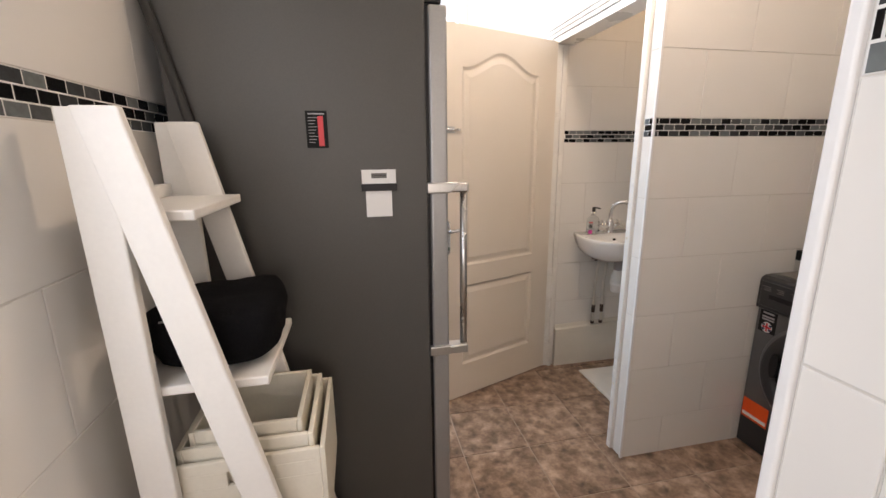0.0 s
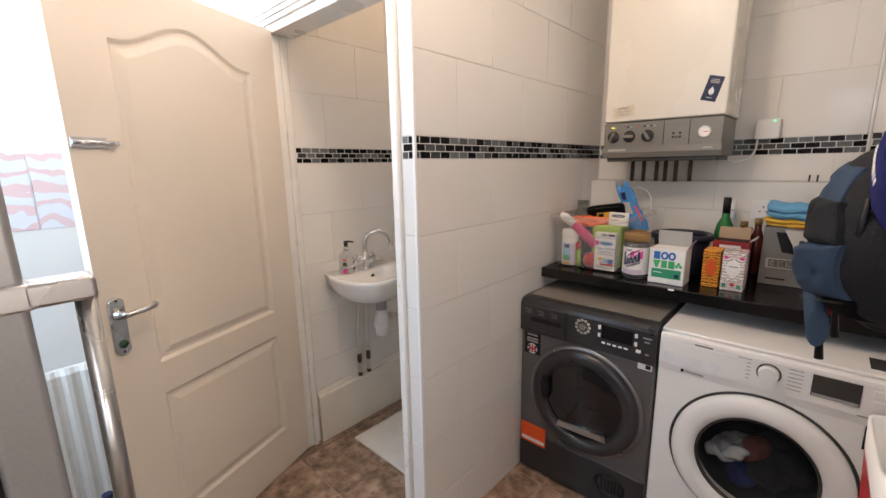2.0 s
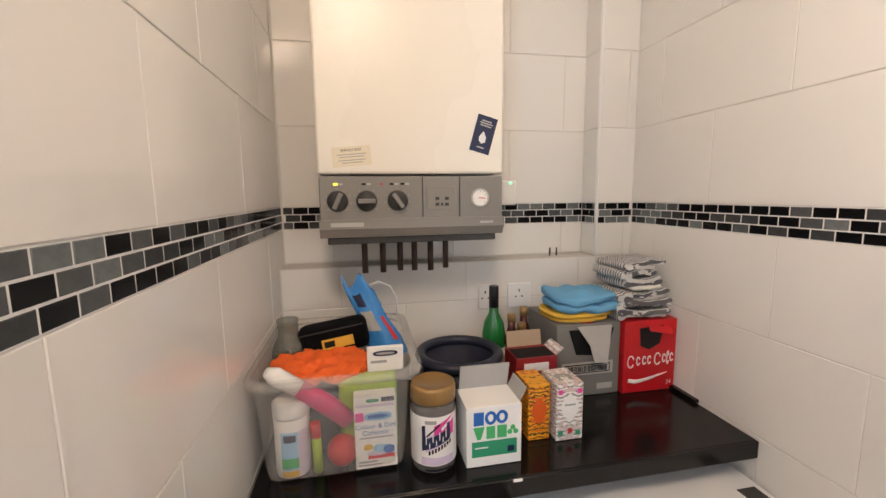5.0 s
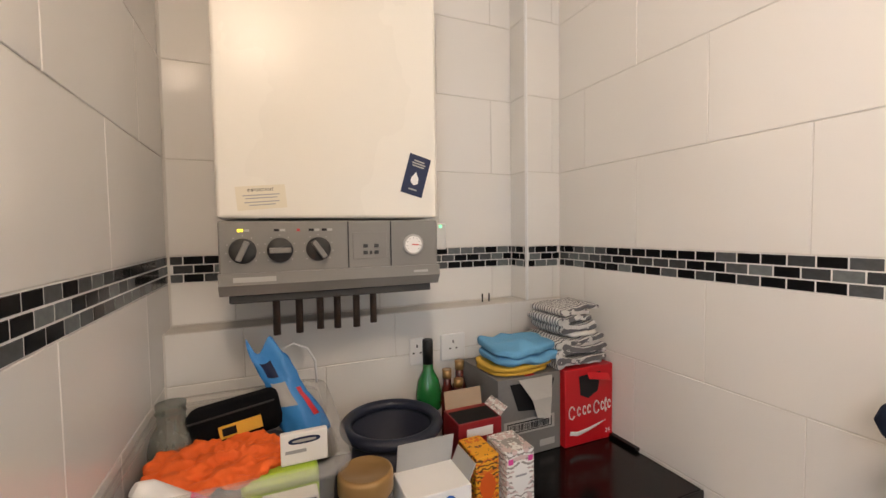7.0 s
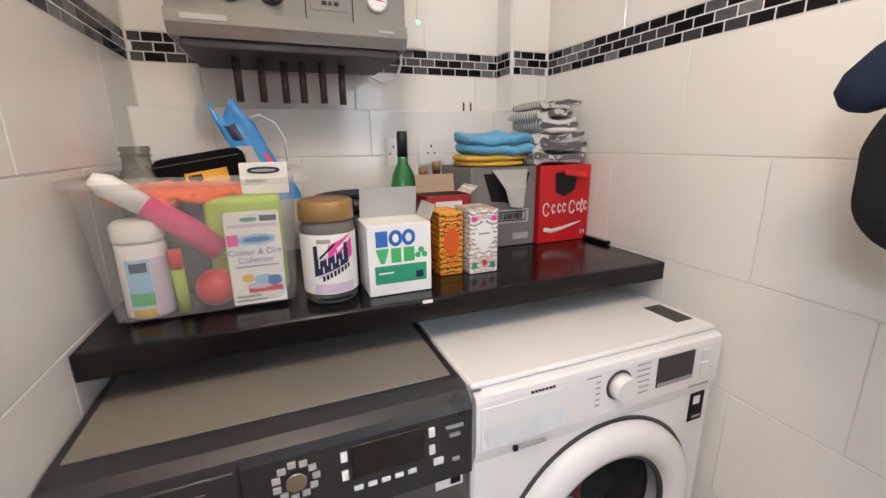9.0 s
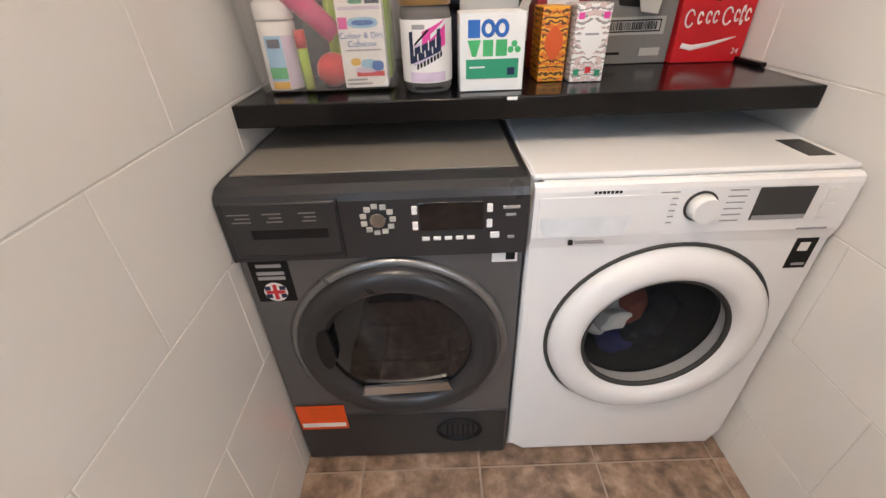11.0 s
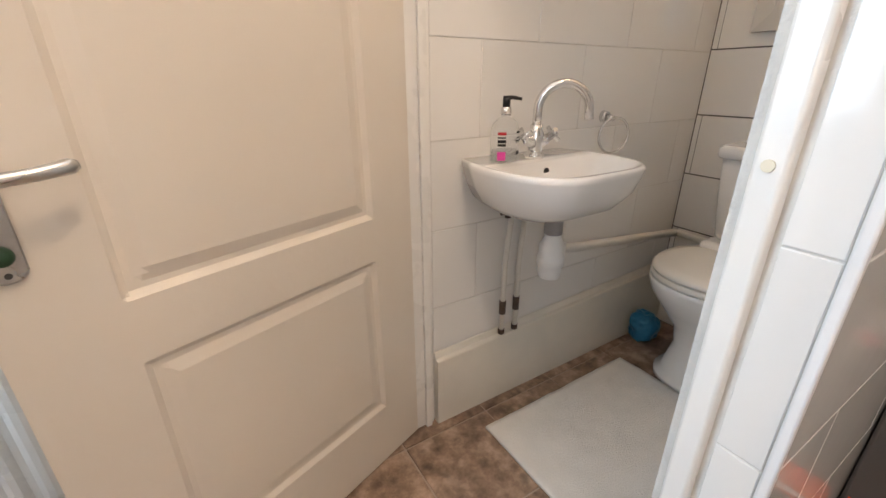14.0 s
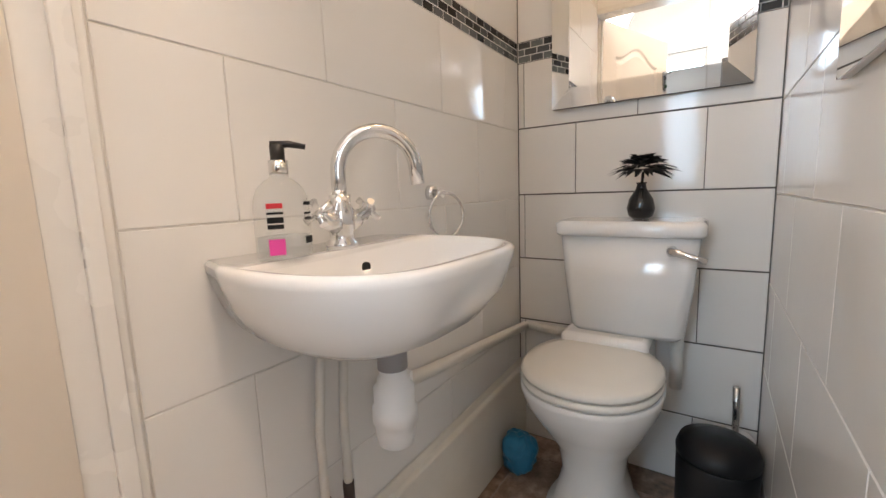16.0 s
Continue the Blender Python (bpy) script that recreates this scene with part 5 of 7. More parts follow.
eb = carton("dishwasher_box", (3.356, 1.907, S), (3.452, 2.034, S + 0.140), CARDW, "white and green detergent carton with its lid flaps open")
plate(eb, "print_patch", 3.3558, 1.918, 2.022, S + 0.024, S + 0.060, INKGREEN, "green printed panel")
plate(eb, "print_block", 3.3557, 1.995, 2.018, S + 0.098, S + 0.1285, INKBLUE)
for yc in (1.979, 1.953):
    bm = bmesh.new()
    tube(bm, arc((3.3557, yc, S + 0.1133), 1.0, 0, 360, 22, (0, -0.0100, 0), (0, 0, 0.0122)), 0.0038, 8, False)
    for v in bm.verts:
        v.co.x = 3.3557 + (v.co.x - 3.3557) * 0.12
    part("print_ring", bm, INKBLUE, eb)
bm = bmesh.new()
loft(bm, [[(x, 2.019, S + 0.094), (x, 1.993, S + 0.094), (x, 2.002, S + 0.065), (x, 2.010, S + 0.065)] for x in (3.3559, 3.3552)], smooth=False)
part("print_wedge", bm, INKLIME, eb)
for y0, y1 in ((1.969, 1.989), (1.942, 1.964)):
    plate(eb, "print_block", 3.3557, y0, y1, S + 0.065, S + 0.094, INKLIME)
for dy, dz, r in ((0, 0.008, 0.006), (-0.007, -0.002, 0.006), (0.007, -0.002, 0.006)):
    part("print_leaf", cy((3.3560, 1.928 + dy, S + 0.078 + dz), (3.3553, 1.928 + dy, S + 0.078 + dz), r, n=12), INKLIME, eb)
plate(eb, "print_bar", 3.3550, 1.985, 2.015, S + 0.044, S + 0.047, CARDW)
plate(eb, "print_bar", 3.3550, 1.925, 1.94, S + 0.030, S + 0.044, INKNAVY)
bm = bx((-0.0008, -0.06, 0), (0.0008, 0.06, 0.065))
bm.transform(Matrix.Translation((3.45, 1.968, S + 0.139)) @ pose(0, 0, 0, 0, -14, 0))
part("flap", bm, CARDGL, eb, "grey inside of the raised lid flap")
bm = bx((-0.04, -0.0008, 0), (0.04, 0.0008, 0.035))
bm.transform(Matrix.Translation((3.405, 1.908, S + 0.139)) @ pose(0, 0, 0, 25, 0, 0))
part("flap", bm, CARDGL, eb)

t1 = carton("tea_box", (3.424, 1.806, S), (3.512, 1.862, S + 0.142), PAT_OR, "orange tea carton with a dark scroll print")
bm = bmesh.new()
loft(bm, [[(3.4236, 1.834 + 0.019 * math.cos(a) * (1 - 0.45 * abs(math.sin(a)) ** 3), S + 0.078 + 0.030 * math.sin(a) * (1.0 if math.sin(a) > 0 else 1.2)) for a in (2 * math.pi * i / 16 for i in range(16))],
          [(3.4228, 1.834 + 0.019 * math.cos(a) * (1 - 0.45 * abs(math.sin(a)) ** 3), S + 0.078 + 0.030 * math.sin(a) * (1.0 if math.sin(a) > 0 else 1.2)) for a in (2 * math.pi * i / 16 for i in range(16))]], smooth=False)
part("medallion", bm, ORINK, t1)
t2 = carton("tea_box", (3.408, 1.727, S), (3.495, 1.797, S + 0.146), PAT_WH, "white tea carton with a fine floral scroll print")
bm = bmesh.new()
loft(bm, [[(3.4076, 1.762 + 0.023 * math.cos(a) * (1 - 0.5 * abs(math.sin(a)) ** 3), S + 0.085 + 0.034 * math.sin(a)) for a in (2 * math.pi * i / 16 for i in range(16))],
          [(3.4068, 1.762 + 0.023 * math.cos(a) * (1 - 0.5 * abs(math.sin(a)) ** 3), S + 0.085 + 0.034 * math.sin(a)) for a in (2 * math.pi * i / 16 for i in range(16))]], smooth=False)
md = part("medallion", bm, CARDW, t2)
plate(md, "print_bar", 3.4066, 1.748, 1.776, S + 0.09, S + 0.094, INKGREY)
for y, z, m in ((1.74, 0.018, INKGREEN), (1.76, 0.024, INKRED), (1.785, 0.02, INKGREEN), (1.737, 0.125, INKPINK), (1.787, 0.125, INKPINK)):
    plate(t2, "print_patch", 3.4076, y - 0.006, y + 0.006, S + z - 0.006, S + z + 0.006, m)
t3 = carton("tea_box", (3.53, 1.735, S), (3.62, 1.852, S + 0.165), DARKRED, "dark red tea carton with its brown lid flap up")
part("top_print", bx((3.535, 1.740, S + 0.1652), (3.60, 1.848, S + 0.1658)), INKB, t3)
bm = bx((-0.001, -0.052, 0), (0.001, 0.052, 0.045))
bm.transform(Matrix.Translation((3.618, 1.795, S + 0.165)) @ pose(0, 0, 0, 0, 10, 0))
part("flap", bm, CARDBR, t3)
bm = bx((-0.04, -0.0008, 0), (0.04, 0.0008, 0.028))
bm.transform(Matrix.Translation((3.575, 1.736, S + 0.165)) @ pose(0, 0, 0, 50, 0, 0))
part("flap", bm, PAT_WH, t3)
plate(t3, "print_patch", 3.5298, 1.76, 1.83, S + 0.128, S + 0.15, CARDW)

bw = thing("washing_up_bowl", (3.63, 1.985, S), "round navy plastic bowl with a thick rolled rim", "bowl")
bm = bmesh.new()
lathe(bm, (3.628, 1.985, S), [(0.085, 0.0), (0.09, 0.004), (0.108, 0.15), (0.104, 0.15), (0.084, 0.012), (0.0005, 0.010)], 2, 40, True, False)
part("body", bm, NAVY, bw)
bm = bmesh.new()
ring_torus(bm, (3.628, 1.985, S + 0.156), 0.110, 0.014, 2, 48, 12)
part("rim", bm, NAVY, bw)

wb = bottle("wine_bottle", (3.735, 1.848, S), [(0.034, 0), (0.036, 0.006), (0.036, 0.17), (0.030, 0.205), (0.015, 0.235), (0.0135, 0.30)], BOTTLEG, "green glass bottle with a black capsule", "bottle",
            ([(0.0148, 0.252), (0.0148, 0.318), (0.013, 0.320)], CAPB))
bm = bmesh.new()
lathe(bm, (3.735, 1.848, S), [(0.0366, 0.05), (0.0366, 0.13)], 2, 28, False, False)
part("label", bm, CARDW, wb)
for x, y, h in ((3.755, 1.782, 0.22), (3.72, 1.762, 0.20), (3.77, 1.735, 0.235)):
    bottle("sauce_bottle", (x, y, S), [(0.023, 0), (0.025, 0.005), (0.025, h * 0.62), (0.012, h * 0.8), (0.012, h * 0.9)], BOTTLER, "small dark red glass bottle behind the cartons", "bottle", ([(0.0135, h * 0.89), (0.0135, h), (0.011, h)], GOLD))

gb = carton("drinks_carton", (3.602, 1.498, S), (3.812, 1.702, S + 0.222), CARDG, "grey drinks carton with a torn front flap")
# flat black plate paints the dark inside behind the torn front
bm = bmesh.new()
pts = [(1.52, 0.205), (1.665, 0.205), (1.64, 0.13), (1.545, 0.12)]
loft(bm, [[(3.6016, y, S + z) for y, z in pts], [(3.6010, y, S + z) for y, z in pts]], smooth=False)
part("hole_shade", bm, BLACKP, gb)
bm = bmesh.new()
pts = [(1.53, 0.215, 0), (1.64, 0.215, 0), (1.612, 0.165, -0.025), (1.60, 0.118, -0.03), (1.56, 0.112, -0.032), (1.548, 0.165, -0.022)]
loft(bm, [[(3.600 + d, y, S + z) for y, z, d in pts], [(3.598 + d, y, S + z) for y, z, d in pts]], smooth=False)
part("flap", bm, CARDGL, gb, "pale torn flap hanging out")
lb = plate(gb, "barcode_label", 3.6012, 1.52, 1.685, S + 0.066, S + 0.105, CARDGL)
plate(lb, "barcode_border", 3.6005, 1.53, 1.675, S + 0.072, S + 0.099, INKB)
plate(lb, "barcode_field", 3.5998, 1.533, 1.672, S + 0.075, S + 0.096, CARDGL)
rr = random.Random(9)
y = 1.668
while y > 1.54:
    w = rr.choice((0.0012, 0.002, 0.003))
    plate(lb, "bar", 3.5991, y - w, y, S + 0.077, S + 0.094, INKB)
    y -= w + rr.choice((0.0014, 0.002, 0.003))
plate(gb, "print_patch", 3.6012, 1.52, 1.57, S + 0.018, S + 0.036, CARDGL)
plate(gb, "print_bar", 3.6012, 1.62, 1.68, S + 0.022, S + 0.028, INKB)
part("tape", bx((3.602, 1.585, S + 0.2222), (3.81, 1.615, S + 0.2228)), CARDR, gb, "red tape on the carton's top")

rb = carton("drinks_carton", (3.587, 1.318, S), (3.80, 1.494, S + 0.222), CARDR, "red drinks carton with a torn hand hole and white print")
# another black plate: shade within the hand hole, the carton being uncut
bm = bmesh.new()
pts = [(1.445, 0.20), (1.365, 0.205), (1.375, 0.15), (1.41, 0.132), (1.44, 0.145)]
loft(bm, [[(3.5866, y, S + z) for y, z in pts], [(3.5860, y, S + z) for y, z in pts]], smooth=False)
part("hole_shade", bm, BLACKP, rb, "black patch painting the shade inside the torn hole")
bm = bx((-0.0008, -0.035, -0.022), (0.0008, 0.035, 0.0))
bm.transform(Matrix.Translation((3.578, 1.385, S + 0.206)) @ pose(0, 0, 0, 12, 45, 0))
part("flap", bm, CARDR, rb)
# white script drawn as plain curling strokes
for cyy, w, a in ((1.470, 0.020, 0.018), (1.445, 0.010, 0.012), (1.425, 0.010, 0.012), (1.408, 0.010, 0.012), (1.380, 0.020, 0.018), (1.358, 0.010, 0.012), (1.345, 0.006, 0.020), (1.332, 0.010, 0.012)):
    bm = bmesh.new()
    tube(bm, arc((3.5864, cyy, S + 0.098 + 0.004 * (1.47 - cyy) / 0.14), 1.0, 20, 330, 14, (0, -w / 2, 0), (0, 0, a)), 0.0022, 6)
    for v in bm.verts:
        v.co.x = 3.5864 + (v.co.x - 3.5864) * 0.3
    part("print_stroke", bm, CARDW, rb)
bm = bmesh.new()
tube(bm, [(3.5866, 1.476, S + 0.040), (3.5866, 1.45, S + 0.034), (3.5866, 1.41, S + 0.040), (3.5866, 1.37, S + 0.050), (3.5866, 1.345, S + 0.056)], [0.006, 0.0065, 0.005, 0.003, 0.001], 8)
for v in bm.verts:
    v.co.x = 3.5866 + (v.co.x - 3.5866) * 0.1
part("print_wave", bm, CARDW, rb)
text("wording", "24", 0.018, facing_west(3.5864, 1.338, S + 0.018), CARDW, rb)

folded("microfibre_cloth", (3.67, 1.605, S + 0.224), (0.17, 0.22, 0.030), YELLOW, "yellow cloth folded on the grey carton", 2, seed=2)
bm = bmesh.new()
for i, (dy, dz, hy) in enumerate(((0.0, 0.265, 0.108), (0.004, 0.292, 0.100))):
    blob(bm, (3.665, 1.600 + dy, S + dz), (0.082, hy, 0.017), 3.6, 0.009, 14, 4 + i, 5)
for v in bm.verts:
    v.co.z += 0.008 * ((v.co.y - 1.6) / 0.1) ** 2 + 0.009 * noise.noise(v.co * 19)
solid("microfibre_cloth", bm, CYANCL, "light blue cloth folded on the yellow one", "cloth")


def folded_towel(name, y0, y1, z0, layers, step, x0, x1, seed, label):
    """Loose folds of one cloth laid on each other, each with a rounded turn."""
    rt = random.Random(seed)
    t = thing(name, ((x0 + x1) / 2, (y0 + y1) / 2, z0), label, "towel")
    for i in range(layers):
        bm = bmesh.new()
        a, b = y0 + rt.uniform(-0.014, 0.026), y1 + rt.uniform(-0.024, 0.012)
        z, th, sag, tip = z0 + step * (i + 0.5), step * rt.uniform(0.44, 0.62), rt.uniform(-0.010, 0.008), rt.uniform(-0.012, 0.008)
        ring = []
        for k in range(15):
            f = k / 14
            ring.append((a + (b - a) * f, th * (1 + 0.5 * (f > 0.9)), f))
        for k in range(1, 5):
            q = math.pi * k / 5
            ring.append((b + th * 1.2 * math.sin(q), th * 1.5 * math.cos(q), 1.0))
        for k in range(15):
            f = 1 - k / 14
            ring.append((a + (b - a) * f, -th * (1 + 0.5 * (f > 0.9)), f))
        for k in range(1, 5):
            q = math.pi * k / 5
            ring.append((a - th * math.sin(q), -th * math.cos(q), 0.0))
        rows_ = []
        for k in range(13):
            x = x0 + (x1 - x0) * k / 12 + rt.uniform(-0.004, 0.004) * (k == 0)
            pinch = 0.75 + 0.25 * min(1, k / 2, (12 - k) / 2)
            rows_.append([(x + 0.006 * noise.noise(Vector((y * 30, i * 3.0, seed))), y + 0.007 * noise.noise(Vector((x * 18, i * 1.3, seed + 3))),
                           z + d * pinch + sag * math.sin(math.pi * f) + tip * f + 0.006 * noise.noise(Vector((x * 20, y * 26, seed + i))) + 0.002 * noise.noise(Vector((x * 60, y * 70, i)))) for y, d, f in ring])
        loft(bm, rows_)
        part("fold", bm, PAT_TOWEL, t)
    return t


folded_towel("tea_towel", 1.350, 1.498, S + 0.224, 6, 0.0155, 3.592, 3.755, 5, "grey and white striped towel folded in a loose stack")
folded_towel("tea_towel", 1.372, 1.488, S + 0.326, 5, 0.0150, 3.600, 3.745, 11, "second striped towel folded on top of the stack")
bm = bmesh.new()
blob(bm, (3.655, 1.415, S + 0.318), (0.068, 0.060, 0.010), 3.2, 0.006, 20, 3, 5)
solid("white_cloth", bm, MAT_CLOTH, "small plain white cloth tucked between the striped towels", "cloth")

# ---- backpack, cap and carrier bag on the wall ----
bg = thing("backpack", (2.68, YR, 1.12), "slate blue and charcoal backpack hanging on the tiled wall", "backpack")
BC = Vector((2.665, 1.436, 1.290))
BAG = Vector((0.166, 0.118, 0.162))


def bag_bend(co):
    """The hang of the bag: narrower at the top, slumped and creased."""
    k = (co.z - BC.z) / BAG.z
    x = BC.x + (co.x - BC.x) * (1.0 - 0.34 * max(0, k) ** 1.6 - 0.05 * max(0, -k) ** 2)
    z = co.z + 0.24 * (2.655 - x) * min(1.0, max(0.0, 0.35 - k))
    y = co.y + 0.008 * noise.noise(Vector((x * 14, 0.5, z * 9)))
    y -= 0.012 * max(0.0, 0.35 - abs(noise.noise(Vector((x * 9 + z * 5, 2.0, z * 7 - x * 4)))) * 2.2)
    return Vector((x, y, z))


def bag_shape(c, size, p, amp, seed, sub=5):
    bm = bmesh.new()
    blob(bm, c, size, p, amp, 8, seed, sub)
    for v in bm.verts:
        v.co = bag_bend(v.co)
    return bm


def bag_point(x, z, lift):
    y = max(0.0, 1 - abs(x) ** 2.7 - abs(z) ** 2.7) ** (1 / 2.7)
    return bag_bend(BC + Vector((x * BAG.x, y * BAG.y, z * BAG.z)) + Vector((0.5 * x, 1.0, 0.4 * z)) * lift)


def bag_panel(a, b, c, d, lift, puff=0.0, seed=0.0, n=26):
    """A sewn panel laid on the bag's front between four corners (x, z), with its own thickness and creases."""
    bm = bmesh.new()
    layers = []
    for back in (0.0, 0.012):
        g = []
        for j in range(n + 1):
            v = j / n
            row = []
            for i in range(n + 1):
                u = i / n
                x = (a[0] * (1 - u) + b[0] * u) * (1 - v) + (d[0] * (1 - u) + c[0] * u) * v
                z = (a[1] * (1 - u) + b[1] * u) * (1 - v) + (d[1] * (1 - u) + c[1] * u) * v
                edge = min(1.0, 8 * min(u, v, 1 - u, 1 - v))
                fold = puff * edge * (0.7 + 0.9 * noise.noise(Vector((u * 4.0 + seed, v * 1.6, seed))) + 0.35 * noise.noise(Vector((u * 9, v * 6, seed + 5))))
                row.append(bm.verts.new(bag_point(x, z, lift * (0.55 + 0.45 * edge) - back + (fold if not back else 0.0))))
            g.append(row)
        for j in range(n):
            for i in range(n):
                bm.faces.new((g[j][i], g[j][i + 1], g[j + 1][i + 1], g[j + 1][i])).smooth = True
        layers.append(g)
    f, r = layers
    rim = [(0, i) for i in range(n)] + [(j, n) for j in range(n)] + [(n, i) for i in range(n, 0, -1)] + [(j, 0) for j in range(n, 0, -1)]
    for k in range(len(rim)):
        (j0, i0), (j1, i1) = rim[k], rim[(k + 1) % len(rim)]
        bm.faces.new((f[j0][i0], f[j1][i1], r[j1][i1], r[j0][i0]))
    return bm


part("main_compartment", bag_shape(BC, BAG, 2.7, 0.002, 1), GREYNY, bg)
part("back_panel", bag_shape(BC + Vector((0.040, -0.056, -0.004)), (0.218, 0.058, 0.150), 2.7, 0.002, 1), GREYNY, bg)
part("front_panel", bag_panel((0.58, -0.12), (-0.84, -0.12), (-0.62, 0.74), (0.42, 0.80), 0.006, 0.003, 1.0), TEALB, bg, "slate blue upper front")
part("patch_panel", bag_panel((0.20, -0.10), (-0.84, -0.10), (-0.76, 0.40), (-0.02, 0.42), 0.017, 0.002, 4.0), GREYNY, bg, "charcoal mesh patch")
part("front_pocket", bag_panel((0.42, -0.76), (-0.70, -0.74), (-0.86, -0.09), (0.52, -0.09), 0.013, 0.014, 7.0), TEALB, bg, "slate blue pleated lower pocket")
part("base_panel", bag_panel((0.40, -0.95), (-0.45, -0.95), (-0.72, -0.75), (0.48, -0.77), 0.006, 0.004, 9.0), BLACKF, bg, "black base")
bm = bmesh.new()
blob(bm, (2.796, 1.434, 1.205), (0.132, 0.060, 0.115), 3.2, 0.005, 9, 3, 5)
for v in bm.verts:
    v.co.x -= 0.22 * max(0.0, v.co.z - 1.22) * (1 if v.co.x > 2.79 else 0)
part("side_panel", bm, GREYNY, bg, "charcoal side gusset")
for x0, m, r in ((0.74, BLACKP, 0.0042), (0.66, GREYC, 0.0016)):
    bm = bmesh.new()
    tube(bm, [bag_point(x0 - 0.30 * max(0, v) ** 2, v, 0.004) for v in [-0.70 + 1.45 * q / 24 for q in range(25)]], r, 8)
    part("zip", bm, m, bg)
bm = bmesh.new()
tube(bm, [bag_point(0.34 - 1.0 * q / 16, -0.765, 0.012) for q in range(17)], 0.0030, 8)
part("piping", bm, BLACKP, bg)
bm = bmesh.new()
tube(bm, [bag_point(0.10 - 0.02 * q, -0.12 - 0.06 * q, 0.022) for q in range(10)], [0.004] * 9 + [0.002], 8)
part("pleat", bm, TEALB, bg)
bm = bmesh.new()
rings = []
A0, A1 = Vector((2.800, 1.562, 1.200)), Vector((2.70, 1.530, 1.090))
for i in range(10):
    k = i / 9
    c0 = A0.lerp(A1, k)
    hh = 0.006 + 0.038 * math.sin(math.pi * (0.10 + 0.62 * k))
    rings.append([c0 + Vector((0.35 * hh * math.sin(a), 0.018 * math.cos(a) * (0.4 + k * 0.6), hh * math.sin(a))) for a in (2 * math.pi * q / 16 for q in range(16))])
loft(bm, rings)
part("hip_pad", bm, TEALB, bg, "padded blue hip strap sticking out")
bm = bmesh.new()
rings = []
P = [Vector(p) for p in ((2.76, 1.42, 1.400), (2.81, 1.438, 1.384), (2.865, 1.456, 1.354), (2.905, 1.468, 1.322), (2.930, 1.474, 1.297), (2.941, 1.474, 1.284), (2.946, 1.474, 1.276))]
tube(bm, P, [0.022, 0.028, 0.034, 0.036, 0.033, 0.025, 0.009], 16)
for v in bm.verts:
    v.co.y = 1.455 + (v.co.y - 1.455) * 0.62
part("shoulder_strap", bm, NAVYNY, bg, "padded navy shoulder strap")
for x, y, z0, z1 in ((2.79, 1.50, 1.05, 1.15), (2.72, 1.52, 1.02, 1.11)):
    bm = bmesh.new()
    tube(bm, [(x, y, z1), (x + 0.004, y + 0.004, (z0 + z1) / 2), (x + 0.001, y, z0)], [0.006, 0.006, 0.008], 8)
    part("strap_end", bm, BLACKP, bg)
bm = bmesh.new()
tube(bm, [(2.60, 1.40, 1.16), (2.585, 1.41, 1.05), (2.60, 1.41, 0.98), (2.575, 1.405, 0.92), (2.59, 1.41, 0.86)], [0.006, 0.007, 0.009, 0.007, 0.009], 8)
part("strap_end", bm, BLACKP, bg)
bm = bmesh.new()
tube(bm, [(2.65, 1.39, 1.43), (2.66, 1.36, 1.50), (2.68, YR + 0.03, 1.53), (2.70, 1.36, 1.50), (2.71, 1.39, 1.43)], 0.009, 8)
part("haul_loop", bm, BLACKP, bg)
hk = thing("coat_hook", (2.68, YR, 1.53), "small steel coat hook on the tiles behind the backpack", "hook")
bm = bmesh.new()
tube(bm, [(2.68, YR + 0.001, 1.545), (2.68, YR + 0.03, 1.532), (2.68, YR + 0.055, 1.545), (2.68, YR + 0.06, 1.57)], 0.006, 8)
part("hook_arm", bm, STEEL, hk)
bm = bmesh.new()
blob(bm, (2.735, 1.392, 1.555), (0.096, 0.076, 0.112), 2.3, 0.026, 11, 9, 6)
for v in bm.verts:
    v.co.y += 0.014 * abs(noise.noise(Vector((v.co.x * 26 + v.co.z * 12, 3.0, v.co.z * 9)))) + 0.004 * noise.noise(v.co * 55)
cp = thing("grey_cap", (2.735, 1.39, 1.45), "soft grey cloth cap crumpled on the hook above the backpack", "cap")
part("crown", bm, GREYC, cp)
bm = bmesh.new()
tube(bm, [(2.800, 1.425, 1.640), (2.812, 1.434, 1.648), (2.822, 1.438, 1.640)], [0.004, 0.007, 0.005], 8)
part("toggle", bm, GREYD, cp, "dark cord toggle")
bm = bmesh.new()
tube(bm, [Vector((2.735 + 0.082 * math.cos(a), 1.400 + 0.066 * math.sin(a), 1.468 + 0.010 * math.sin(2 * a))) for a in (2 * math.pi * q / 28 for q in range(29))], 0.006, 8, False)
part("hem", bm, GREYC, cp)

# a cycle helmet hung over the bag: vented shell, dark liner, rim trim
hm = thing("cycle_helmet", (2.55, 1.41, 1.40), "indigo cycle helmet with dark vents hung over the backpack", "helmet")
HM = Matrix.Translation((2.545, 1.408, 1.392)) @ Matrix(((-0.79, 0, -0.61, 0), (0, 1, 0, 0), (-0.61, 0, 0.79, 0), (0, 0, 0, 1)))


